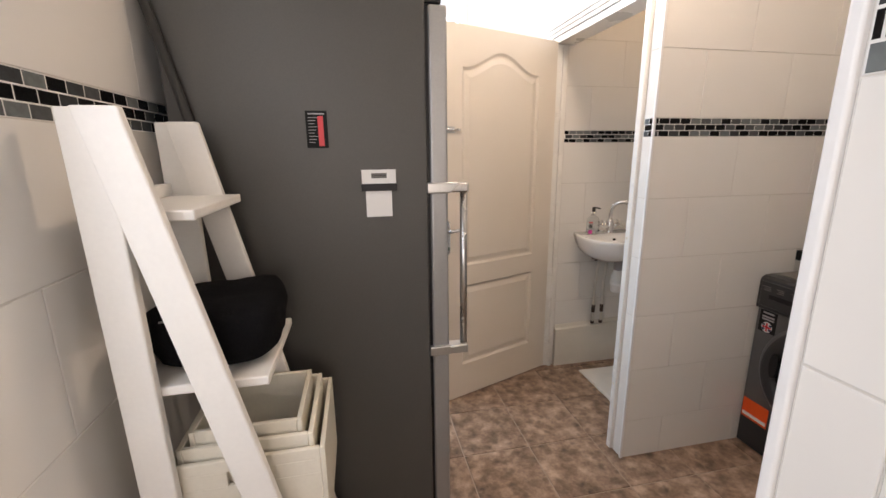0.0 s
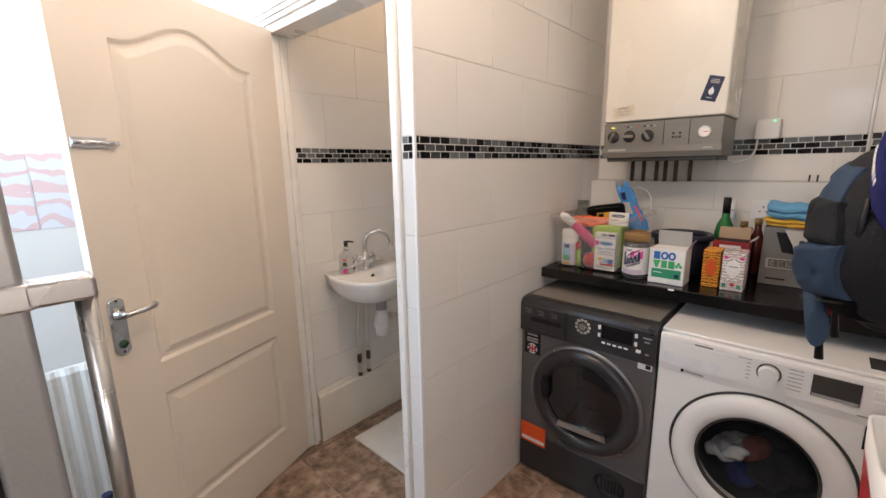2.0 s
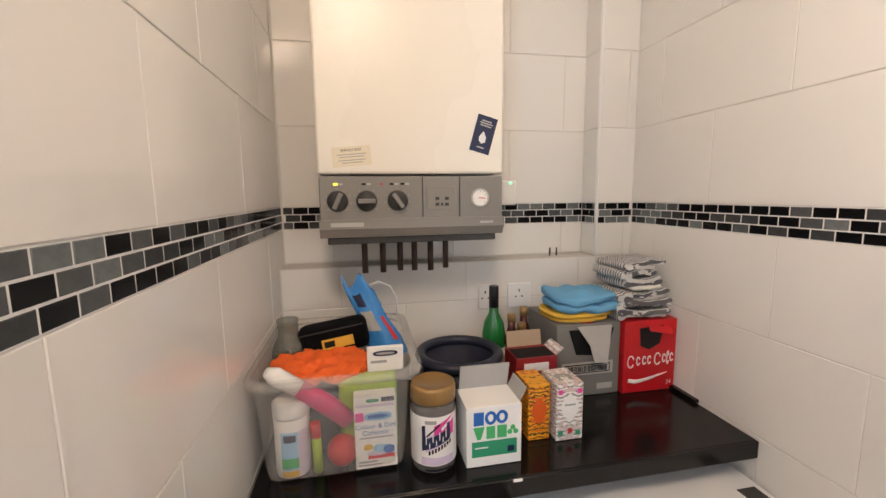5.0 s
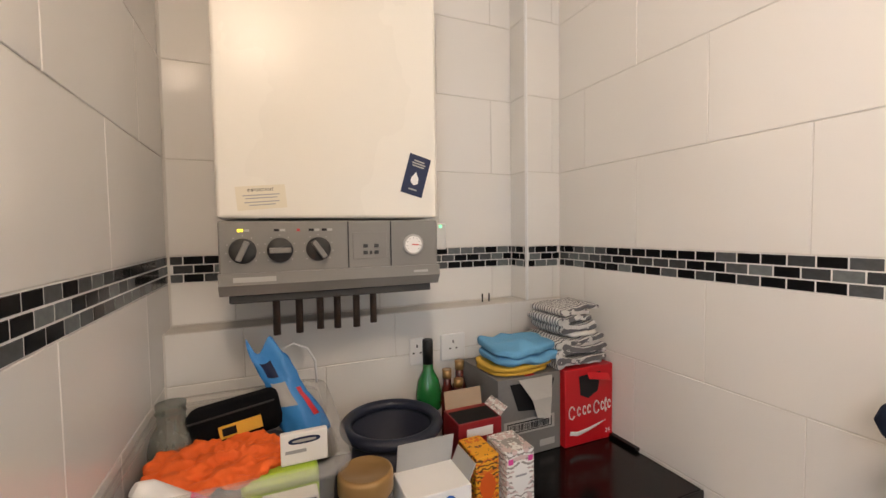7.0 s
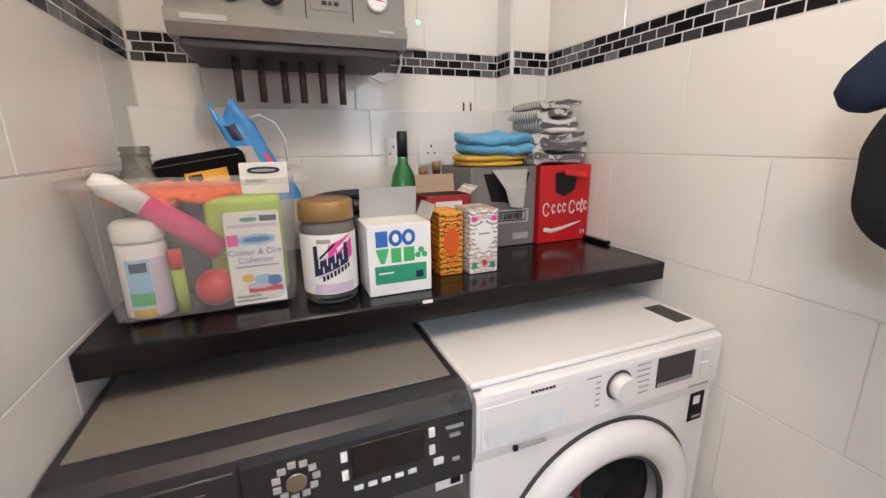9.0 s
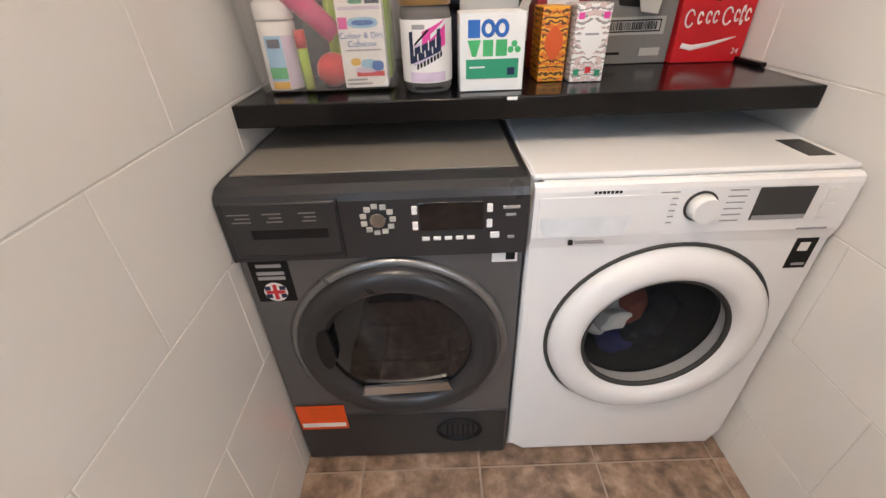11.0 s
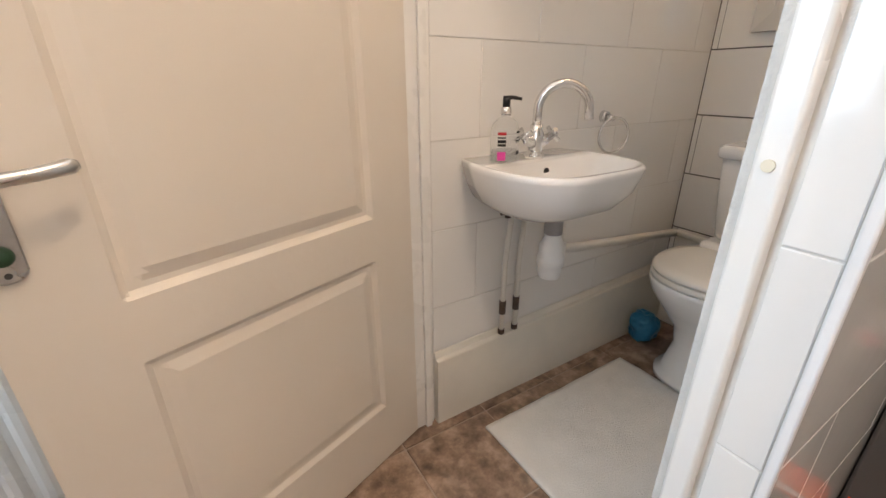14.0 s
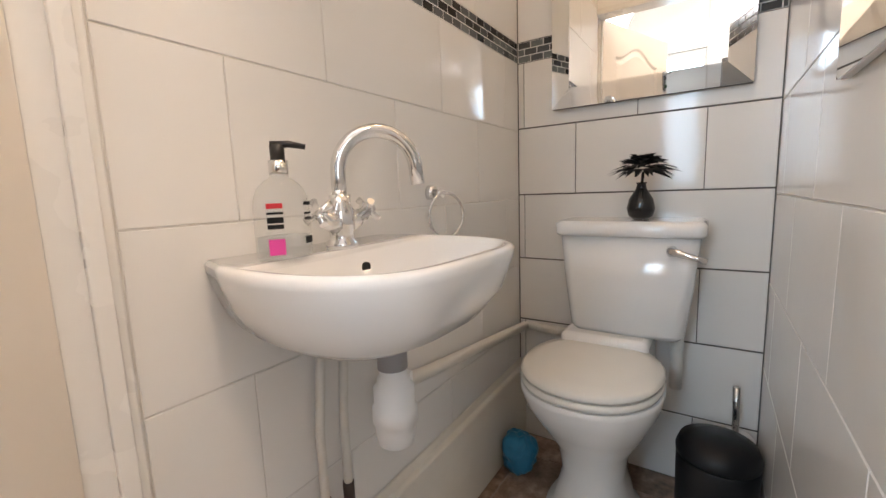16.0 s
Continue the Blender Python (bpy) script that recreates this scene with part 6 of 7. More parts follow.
def helmet_shell(size, vents):
    bm = bmesh.new()
    bmesh.ops.create_icosphere(bm, subdivisions=6, radius=1)
    gone = []
    for f in bm.faces:
        d = f.calc_center_median().normalized()
        inside = any((((d.x - vx) * ca + (d.y - vy) * sa) / rx) ** 2 + ((-(d.x - vx) * sa + (d.y - vy) * ca) / ry) ** 2 < 1 for vx, vy, rx, ry, ca, sa in vents)
        side = abs(d.y) > 0.55 and any(((d.x - vx) / rx) ** 2 + ((d.z - vz) / rz) ** 2 < 1 for vx, vz, rx, rz in SIDE_VENTS) if vents else False
        if d.z < -0.04 + 0.10 * math.cos(3.2 * d.x) * 0.5 or inside or side:
            gone.append(f)
    bmesh.ops.delete(bm, geom=gone, context="FACES")
    for v in bm.verts:
        d = v.co.normalized()
        k = (abs(d.x) ** 2.5 + abs(d.y) ** 2.5 + abs(d.z) ** 2.5) ** (-1 / 2.5)
        ridge = 1.0 + 0.025 * math.cos(d.y * 14)
        v.co = Vector((d.x * size[0], d.y * size[1], d.z * size[2] * ridge)) * k
    for f in bm.faces:
        f.smooth = True
    bm.transform(HM)
    bmesh.ops.recalc_face_normals(bm, faces=bm.faces)
    bmesh.ops.solidify(bm, geom=list(bm.faces), thickness=0.007)
    return bm


SIDE_VENTS = ((-0.38, 0.56, 0.24, 0.13), (0.24, 0.58, 0.26, 0.13))
TOP_VENTS = [(vx, vy, 0.26, 0.095, 1.0, 0.0) for vx in (-0.42, 0.25) for vy in (-0.24, 0.24)] + [(0.62, 0.0, 0.16, 0.08, 1.0, 0.0)]
part("shell", helmet_shell((0.138, 0.096, 0.135), TOP_VENTS), INDIGO, hm)
part("liner", helmet_shell((0.120, 0.078, 0.112), []), GREYNY, hm, "dark foam liner")
for i, w in enumerate((0.010, 0.008, 0.009, 0.008, 0.009, 0.010, 0.008, 0.009)):
    px_ = -0.040 + 0.0115 * i
    bm = bx((-w / 2, -0.0006, -0.0042), (w / 2, 0.0006, 0.0042))
    bm.transform(HM @ Matrix.Translation((px_, 0.0968 * (1 - (abs(px_) / 0.139) ** 2.5 - (0.030 / 0.137) ** 2.5) ** 0.4, 0.030)) @ pose(0, 0, 0, 8, 0, 0))
    part("print_bar", bm, CARDW, hm)
bm = bmesh.new()
tube(bm, [HM @ Vector(p) for p in ((0.04, 0.094, -0.002), (0.07, 0.098, -0.05), (0.10, 0.07, -0.09), (0.11, 0.03, -0.10))], 0.005, 8)
part("chin_strap", bm, BLACKP, hm)
cb = thing("carrier_bag", (2.40, 1.40, 0.72), "cream paper carrier bag with a red band", "bag")
bm = bmesh.new()
loft(bm, [rounded(2.33, 2.47, 1.33, 1.44, 0.74, 0.02), rounded(2.315, 2.485, 1.325, 1.455, 0.90, 0.02), rounded(2.31, 2.49, 1.322, 1.46, 0.985, 0.02)], True, False)
part("body", bm, CARDR, cb, "red paper band")
bm = bmesh.new()
loft(bm, [rounded(2.31, 2.49, 1.322, 1.46, 0.985, 0.02), rounded(2.308, 2.492, 1.320, 1.462, 1.035, 0.02), rounded(2.313, 2.487, 1.325, 1.457, 1.034, 0.02), rounded(2.33, 2.47, 1.34, 1.44, 0.80, 0.02)], False, True)
part("lining", bm, CARDW, cb, "cream inside")
bm = bmesh.new()
tube(bm, [(2.37, 1.325, 1.03), (2.38, YR + 0.012, 1.15), (2.40, YR + 0.010, 1.19), (2.42, YR + 0.012, 1.15), (2.43, 1.325, 1.03)], 0.005, 8)
part("handle", bm, CARDW, cb)
hk = thing("coat_hook", (2.40, YR, 1.19), "small steel coat hook holding the carrier bag", "hook")
bm = bmesh.new()
tube(bm, [(2.40, YR + 0.001, 1.185), (2.40, YR + 0.02, 1.182), (2.40, YR + 0.028, 1.20)], 0.004, 8)
part("hook_arm", bm, STEEL, hk)


# ---- toilet room ----
def lathe_rings(sections, n=40):
    """Loft of egg-shaped rings: z, x centre, half-length front, half-length back, half-width, y centre."""
    out = []
    for z, cx, lf, lb, hw, cyy in sections:
        ring = []
        for i in range(n):
            a = 2 * math.pi * i / n
            ca, sa = math.cos(a), math.sin(a)
            ring.append((cx + (lb if ca > 0 else lf) * math.copysign(abs(ca) ** 0.9, ca), cyy + hw * math.copysign(abs(sa) ** 0.9, sa), z))
        out.append(ring)
    return out


TY = 3.013
wc = thing("toilet", (3.6, TY, 0), "white close-coupled toilet with its lid down", "toilet")
bm = bmesh.new()
loft(bm, lathe_rings([(0.000, 3.585, 0.130, 0.19, 0.138, TY), (0.019, 3.585, 0.130, 0.19, 0.138, TY), (0.032, 3.59, 0.112, 0.18, 0.116, TY), (0.151, 3.585, 0.085, 0.18, 0.088, TY), (0.238, 3.575, 0.10, 0.185, 0.10, TY),
                      (0.324, 3.56, 0.155, 0.19, 0.145, TY), (0.400, 3.545, 0.20, 0.20, 0.178, TY), (0.443, 3.54, 0.215, 0.205, 0.187, TY), (0.459, 3.54, 0.215, 0.205, 0.187, TY)]))
part("pan", bm, PORC, wc)
bm = bmesh.new()
box(bm, (3.66, TY - 0.13, 0.36), (3.865, TY + 0.13, 0.535), 0.02, 3)
part("pan_back", bm, PORC, wc)
bm = bmesh.new()
loft(bm, lathe_rings([(0.461, 3.54, 0.212, 0.19, 0.183, TY), (0.472, 3.54, 0.216, 0.19, 0.187, TY), (0.481, 3.54, 0.212, 0.19, 0.183, TY)]))
part("seat", bm, SEATP, wc)
bm = bmesh.new()
loft(bm, lathe_rings([(0.484, 3.54, 0.210, 0.19, 0.182, TY), (0.495, 3.54, 0.215, 0.19, 0.186, TY), (0.505, 3.54, 0.205, 0.185, 0.177, TY), (0.511, 3.54, 0.17, 0.15, 0.145, TY), (0.512, 3.54, 0.05, 0.05, 0.05, TY)]))
part("lid", bm, SEATP, wc, "closed cream seat lid")
CY = 2.96
bm = bmesh.new()


def cist_ring(z, x0, x1, hw, r=0.03):
    return rounded(x0, x1, CY - hw, CY + hw, z, r)


loft(bm, [cist_ring(0.535, 3.712, 3.872, 0.150), cist_ring(0.55, 3.702, 3.874, 0.163), cist_ring(0.70, 3.690, 3.875, 0.180), cist_ring(0.842, 3.684, 3.876, 0.192)])
ci = part("cistern", bm, PORC, wc)
bm = bmesh.new()
loft(bm, [cist_ring(0.843, 3.676, 3.877, 0.200), cist_ring(0.852, 3.670, 3.877, 0.206), cist_ring(0.878, 3.670, 3.877, 0.206), cist_ring(0.888, 3.682, 3.872, 0.196)])
part("cistern_lid", bm, PORC, wc)
bm = bmesh.new()
tube(bm, [(3.69, 2.835, 0.806), (3.668, 2.835, 0.806), (3.66, 2.82, 0.804), (3.658, 2.775, 0.792), (3.660, 2.752, 0.785)], [0.016, 0.014, 0.010, 0.008, 0.009], 12)
part("flush_lever", bm, CHROME, wc, "chrome flush lever")
part("flush_pipe", cy((3.80, CY - 0.14, 0.36), (3.80, CY - 0.14, 0.55), 0.018), PIPEW, wc)
bm = bmesh.new()
tube(bm, [(3.79, CY + 0.10, 0.55), (3.80, CY + 0.14, 0.42), (3.82, CY + 0.2, 0.32)], 0.008, 8)
part("inlet_pipe", bm, PIPEW, wc)

# black vase with a flower
vz = thing("vase", (3.775, 2.93, 0.889), "small black bottle vase holding a black artificial flower", "vase")
bm = bmesh.new()
lathe(bm, (3.775, 2.93, 0.889), [(0.022, 0), (0.034, 0.010), (0.040, 0.032), (0.034, 0.060), (0.016, 0.090), (0.012, 0.104), (0.016, 0.110)], 2, 28)
part("body", bm, VASEB, vz)
rf = random.Random(11)
bm = bmesh.new()
cen = Vector((3.765, 2.925, 1.040))
for layer in range(5):
    for i in range(16):
        a = 2 * math.pi * (i + 0.5 * layer) / 16 + rf.uniform(-0.12, 0.12)
        el = radians(-12 + 16 * layer + rf.uniform(-8, 8))
        ln = 0.098 - 0.010 * layer + rf.uniform(-0.01, 0.008)
        d = Vector((math.cos(a) * math.cos(el), math.sin(a) * math.cos(el), math.sin(el) * 0.7))
        side = Vector((-math.sin(a), math.cos(a), 0)) * 0.010
        c0 = cen + Vector((0, 0, 0.004 * layer))
        p0, p1, p2 = c0 + d * 0.008, c0 + d * ln * 0.6 + Vector((0, 0, 0.004)), c0 + d * ln - Vector((0, 0, 0.010))
        vs = [bm.verts.new(q) for q in (p0 - side * 0.4, p0 + side * 0.4, p1 + side, p2, p1 - side, p1 + Vector((0, 0, -0.003)))]
        bm.faces.new((vs[0], vs[1], vs[2], vs[3], vs[4]))
        bm.faces.new((vs[0], vs[4], vs[5]))
        bm.faces.new((vs[1], vs[5], vs[2]))
        bm.faces.new((vs[5], vs[4], vs[3]))
        bm.faces.new((vs[5], vs[3], vs[2]))
fl = part("flower", bm, LEAFB, vz, "black feathery flower head")
bm = bmesh.new()
tube(bm, [(3.775, 2.93, 0.96), (3.772, 2.928, 1.0), (3.765, 2.925, 1.03)], 0.004, 8)
part("stem", bm, LEAFB, vz)

# bevelled mirror
mr = thing("mirror", (3.868, 2.951, 1.26), "rectangular wall mirror with a glass border above the toilet", "mirror")
my0, my1, mz0, mz1, mb = 2.668, 3.234, 1.262, 1.90, 0.062
part("backing", bx((3.858, my0, mz0), (3.878, my1, mz1), 0.002), BLACKP, mr)
part("pane", bx((3.846, my0 + mb, mz0 + mb), (3.851, my1 - mb, mz1 - mb)), MIRROR, mr)


def bevel_strip(a, b, c, d):
    bm = bmesh.new()
    out = [Vector(p) for p in (a, b, c, d)]
    loft(bm, [out, [p + Vector((0.004, 0, 0)) for p in out]], smooth=False)
    return bm


xo, xi = 3.857, 3.845
for q in (((xo, my0, mz0), (xo, my1, mz0), (xi, my1 - mb, mz0 + mb), (xi, my0 + mb, mz0 + mb)), ((xo, my0, mz1), (xo, my1, mz1), (xi, my1 - mb, mz1 - mb), (xi, my0 + mb, mz1 - mb)),
          ((xo, my0, mz0), (xo, my0, mz1), (xi, my0 + mb, mz1 - mb), (xi, my0 + mb, mz0 + mb)), ((xo, my1, mz0), (xo, my1, mz1), (xi, my1 - mb, mz1 - mb), (xi, my1 - mb, mz0 + mb))):
    part("bevel_strip", bevel_strip(*q), MIRROR, mr)

# added mirror in place of the first one's reflection in the glossy tiles
m2 = thing("mirror", (2.97, YQ, 1.12), "small bevelled mirror added for a reflection in the partition's glossy tiles", "mirror")
mx0, mx1, nz0, nz1, nb = 2.78, 3.160, 1.118, 1.70, 0.040
part("backing", bx((mx0, YQ + 0.001, nz0), (mx1, YQ + 0.014, nz1), 0.002), WHITEP, m2)
part("pane", bx((mx0 + nb, YQ + 0.018, nz0 + nb), (mx1 - nb, YQ + 0.022, nz1 - nb)), MIRROR, m2)
yo, yi = YQ + 0.0145, YQ + 0.022
for q in (((mx0, yo, nz0), (mx1, yo, nz0), (mx1 - nb, yi, nz0 + nb), (mx0 + nb, yi, nz0 + nb)), ((mx0, yo, nz1), (mx1, yo, nz1), (mx1 - nb, yi, nz1 - nb), (mx0 + nb, yi, nz1 - nb)),
          ((mx0, yo, nz0), (mx0, yo, nz1), (mx0 + nb, yi, nz1 - nb), (mx0 + nb, yi, nz0 + nb)), ((mx1, yo, nz0), (mx1, yo, nz1), (mx1 - nb, yi, nz1 - nb), (mx1 - nb, yi, nz0 + nb))):
    bm = bmesh.new()
    loft(bm, [[Vector(p) for p in q], [Vector(p) - Vector((0, 0.003, 0)) for p in q]], smooth=False)
    part("bevel_strip", bm, MIRROR, m2)

# basin
bs = thing("basin", (2.885, YB, 0.74), "white wall-hung ceramic hand basin", "basin")
BX, BW = 2.890, 0.228


def basin_outline(z, w, proj, inset=0.0, deck=0.0, n=44):
    """D-shaped outline: narrower at the wall, square-shouldered and bowed in front."""
    out = []
    for i in range(n + 1):
        a = math.pi * i / n
        cx = math.copysign(abs(math.cos(a)) ** 0.54, math.cos(a))
        d = deck + (proj - inset - deck) * math.sin(a) ** 0.56
        k = 1.0 if deck else 0.84 + 0.16 * math.sin(min(1.0, d / 0.18) * math.pi / 2)
        out.append((BX - (w - inset) * k * cx, YB - 0.004 - d, z))
    return out


bm = bmesh.new()
loft(bm, [basin_outline(0.752, 0.10, 0.205), basin_outline(0.760, 0.135, 0.255), basin_outline(0.788, 0.176, 0.312), basin_outline(0.832, 0.207, 0.347), basin_outline(0.884, BW - 0.001, 0.363), basin_outline(0.896, BW, 0.365),
          basin_outline(0.902, BW - 0.006, 0.359), basin_outline(0.902, BW, 0.365, 0.020, 0.120), basin_outline(0.893, BW, 0.365, 0.028, 0.128), basin_outline(0.845, BW, 0.357, 0.048, 0.138), basin_outline(0.80, BW, 0.345, 0.10, 0.165)], True, True)
part("bowl", bm, PORC, bs)
# no hole is cut; a black disc gives the overflow its shade
part("overflow", cy((2.897, YB - 0.128, 0.868), (2.897, YB - 0.1385, 0.867), 0.010, n=20), INKB, bs, "black disc for the shaded overflow hole")
bm = bmesh.new()
lathe(bm, (BX + 0.035, YB - 0.16, 0.625), [(0.022, 0.125), (0.030, 0.123), (0.030, 0.100), (0.027, 0.098), (0.027, 0.058), (0.022, 0.056)], 2, 24)
part("waste_nut", bm, INKGREY, bs, "grey waste connector")
bm = bmesh.new()
lathe(bm, (BX + 0.035, YB - 0.16, 0.56), [(0.014, -0.026), (0.032, -0.018), (0.036, 0.002), (0.036, 0.022), (0.041, 0.024), (0.041, 0.050), (0.037, 0.052), (0.037, 0.088), (0.030, 0.092), (0.030, 0.104), (0.025, 0.106), (0.025, 0.122)], 2, 28)
part("bottle_trap", bm, WHITEP, bs, "white plastic bottle trap")
bm = bmesh.new()
tube(bm, [(BX + 0.045, YB - 0.16, 0.605), (BX + 0.10, YB - 0.115, 0.588), (BX + 0.150, YB - 0.060, 0.572)], 0.016, 12)
part("trap_outlet", bm, WHITEP, bs)
bm = bmesh.new()
tube(bm, [(BX - 0.08, YB - 0.055, 0.735), (BX + 0.02, YB - 0.055, 0.737)], 0.006, 8)
tube(bm, [(BX - 0.055, YB - 0.058, 0.72), (BX - 0.055, YB - 0.058, 0.755)], 0.010, 8)
part("isolator", bm, COPPER, bs)

tp = thing("basin_tap", (2.88, 3.275, 0.903), "chrome swan-neck mixer tap with cross handles", "tap")
tx, ty = 2.884, 3.272
bm = bmesh.new()
lathe(bm, (tx, ty, 0.9015), [(0.028, 0), (0.028, 0.009), (0.020, 0.016), (0.021, 0.024), (0.023, 0.040), (0.023, 0.064), (0.018, 0.074), (0.018, 0.090)], 2, 28)
part("body", bm, CHROME, tp)
bm = bmesh.new()
spd = Vector((0.80, -0.60, 0)).normalized()
tube(bm, [Vector((tx, ty, 0.985)), Vector((tx, ty, 1.02))] + arc((tx + spd.x * 0.068, ty + spd.y * 0.068, 1.030), 0.068, 175, 12, 16, spd, (0, 0, 1)) + [Vector((tx, ty, 1.006)) + spd * 0.139], 0.0125, 16)
part("spout", bm, CHROME, tp)
for sgn in (1, -1):
    hd = Vector((sgn * 0.84, -0.16, 0.44)).normalized()
    p0 = Vector((tx, ty, 0.935))
    bm = bmesh.new()
    tube(bm, [p0 + hd * 0.012, p0 + hd * 0.036, p0 + hd * 0.038, p0 + hd * 0.062], [0.016, 0.016, 0.013, 0.011], 14)
    k = part("valve", bm, CHROME, tp)
    a1 = hd.orthogonal().normalized()
    a2 = hd.cross(a1)
    bm = bmesh.new()
    for q in (a1, a2):
        tube(bm, [p0 + hd * 0.064 - q * 0.026, p0 + hd * 0.064, p0 + hd * 0.064 + q * 0.026], [0.0065, 0.0050, 0.0065], 10)
    tube(bm, [p0 + hd * 0.056, p0 + hd * 0.074], 0.009, 12)
    part("cross_handle", bm, CHROME, k)

sb = thing("soap_bottle", (2.775, 3.29, 0.903), "clear soap bottle with a black pump and printed label", "soap bottle")
bm = bmesh.new()
sx, sy = 2.764, 3.262
loft(bm, [circle((sx, sy, 0.9035 + z), r, 2, 28, r * 0.72) for r, z in ((0.038, 0), (0.042, 0.004), (0.042, 0.070), (0.040, 0.086), (0.034, 0.100), (0.022, 0.111), (0.014, 0.115), (0.014, 0.120))])
part("bottle", bm, CLEAR, sb)
bm = bmesh.new()
loft(bm, [circle((sx, sy, 0.9035 + z), r, 2, 24, r * 0.70) for r, z in ((0.037, 0.004), (0.039, 0.006), (0.039, 0.03), (0.038, 0.032))])
part("liquid", bm, CLEAR, sb)
part("collar", cy((sx, sy, 1.0225), (sx, sy, 1.042), 0.0135), CHROME, sb)
bm = bmesh.new()
tube(bm, [(sx, sy, 1.042), (sx, sy, 1.064)], 0.010, 14)
tube(bm, [(sx - 0.008, sy + 0.004, 1.063), (sx + 0.012, sy - 0.010, 1.065), (sx + 0.030, sy - 0.024, 1.061)], [0.006, 0.005, 0.004], 8)
part("pump", bm, CAPB, sb, "black pump head")
for z0, z1, y0, m in ((0.072, 0.079, 0, INKRED), (0.052, 0.060, 0, INKB), (0.044, 0.050, 0, INKB), (0.008, 0.030, 0, INKPINK), (0.064, 0.067, 0, INKB)):
    bm = bmesh.new()
    rr = [[Vector((sx + 0.0432 * math.cos(radians(a)), sy + 0.0312 * math.sin(radians(a)), 0.9035 + z)) for a in range(212, 246, 4)] for z in (z0, z1)]
    loft(bm, rr, False, False, False)
    part("label_print", bm, m, sb)
for z0, z1 in ((0.075, 0.08), (0.062, 0.065), (0.054, 0.058), (0.02, 0.03)):
    bm = bmesh.new()
    rr = [[Vector((sx + 0.0432 * math.cos(radians(a)), sy + 0.0312 * math.sin(radians(a)), 0.9035 + z)) for a in range(290, 326, 4)] for z in (z0, z1)]
    loft(bm, rr, False, False, False)
    part("label_print", bm, INKB, sb)

tr = thing("towel_ring", (3.285, YB, 1.0), "chrome towel ring on the tiled wall", "towel ring")
part("wall_plate", cy((3.285, YB - 0.001, 0.99), (3.285, YB - 0.020, 0.99), 0.020, 0.016), CHROME, tr)
part("post", cy((3.285, YB - 0.020, 0.99), (3.285, YB - 0.045, 0.985), 0.009), CHROME, tr)
bm = bmesh.new()
tube(bm, arc((3.295, YB - 0.046, 0.930), 0.058, 0, 360, 28, (0.96, -0.28, 0), (0, 0, 1)), 0.004, 8, False)
part("ring", bm, CHROME, tr)

# supply pipes on the boxing
for x0, x1 in ((2.862, 2.880), (2.922, 2.936)):
    pp = thing("supply_pipe", (x0, YB - 0.025, 0.279), "cream-painted copper supply pipe with a bare joint", "pipe", "pipes under the basin")
    bm = bmesh.new()
    tube(bm, [(x0, YB - 0.026, 0.2795), (x0, YB - 0.026, 0.55), (x1, YB - 0.03, 0.76)], 0.009, 12)
    part("pipe_run", bm, PIPEW, pp)
    part("joint", cy((x0, YB - 0.026, 0.36), (x0, YB - 0.026, 0.41), 0.0115, n=14), COPPER, pp, "bare tarnished joint")
    part("joint", cy((x0, YB - 0.026, 0.28), (x0, YB - 0.026, 0.298), 0.0115, n=14), COPPER, pp)
wp = thing("waste_pipe", (3.4, YB - 0.04, 0.45), "white waste pipe running along the wall above the boxing", "pipe")
bm = bmesh.new()
tube(bm, [(BX + 0.145, YB - 0.062, 0.573), (BX + 0.175, YB - 0.042, 0.562), (3.2, YB - 0.036, 0.538), (XW - 0.04, YB - 0.036, 0.47), (XW - 0.028, YB - 0.05, 0.47), (XW - 0.028, YB - 0.28, 0.46)], 0.017, 14)
part("pipe_run", bm, PIPEW, wp)
part("clip", bx((BX + 0.205, YB - 0.060, 0.535), (BX + 0.218, YB - 0.004, 0.583), 0.003), WHITEP, wp)

# floor things
bt = thing("bath_mat", (3.09, 2.99, 0), "white towelling mat on the floor tiles", "bath mat")
bm = bmesh.new()
nx, ny = 36, 28
grid = [[bm.verts.new((2.728 + 0.718 * i / nx + 0.004 * noise.noise(Vector((0, j * 0.3, 2))), 2.735 + 0.505 * j / ny + 0.004 * noise.noise(Vector((i * 0.3, 0, 5))), 0.010 + 0.003 * noise.noise(Vector((i * 0.4, j * 0.4, 0))))) for j in range(ny + 1)] for i in range(nx + 1)]
for i in range(nx):
    for j in range(ny):
        f = bm.faces.new((grid[i][j], grid[i + 1][j], grid[i + 1][j + 1], grid[i][j + 1]))
        f.smooth = True
ex = bmesh.ops.extrude_face_region(bm, geom=list(bm.faces))
for v in [e for e in ex["geom"] if isinstance(e, bmesh.types.BMVert)]:
    v.co.z = 0.001
part("mat_body", bm, MAT_CLOTH, bt)

pb = thing("pedal_bin", (3.66, 2.70, 0), "small black round pedal bin beside the toilet", "bin")
bm = bmesh.new()
lathe(bm, (3.66, 2.705, 0.001), [(0.092, 0), (0.096, 0.006), (0.099, 0.245), (0.096, 0.25)], 2, 36)
part("bucket", bm, BLACKP, pb)
bm = bmesh.new()
lathe(bm, (3.66, 2.705, 0.001), [(0.100, 0.251), (0.101, 0.265), (0.092, 0.29), (0.05, 0.306), (0.001, 0.31)], 2, 36)
part("lid", bm, BLACKP, pb)
part("pedal", bx((3.545, 2.68, 0.012), (3.60, 2.72, 0.024), 0.004), CHROME, pb, "chrome pedal")
part("badge", bx((3.556, 2.690, 0.165), (3.564, 2.722, 0.176), 0.001), STEEL, pb)
part("label", bx((3.5555, 2.685, 0.075), (3.563, 2.728, 0.125)), PALEBL, pb, "pale blue paper label")
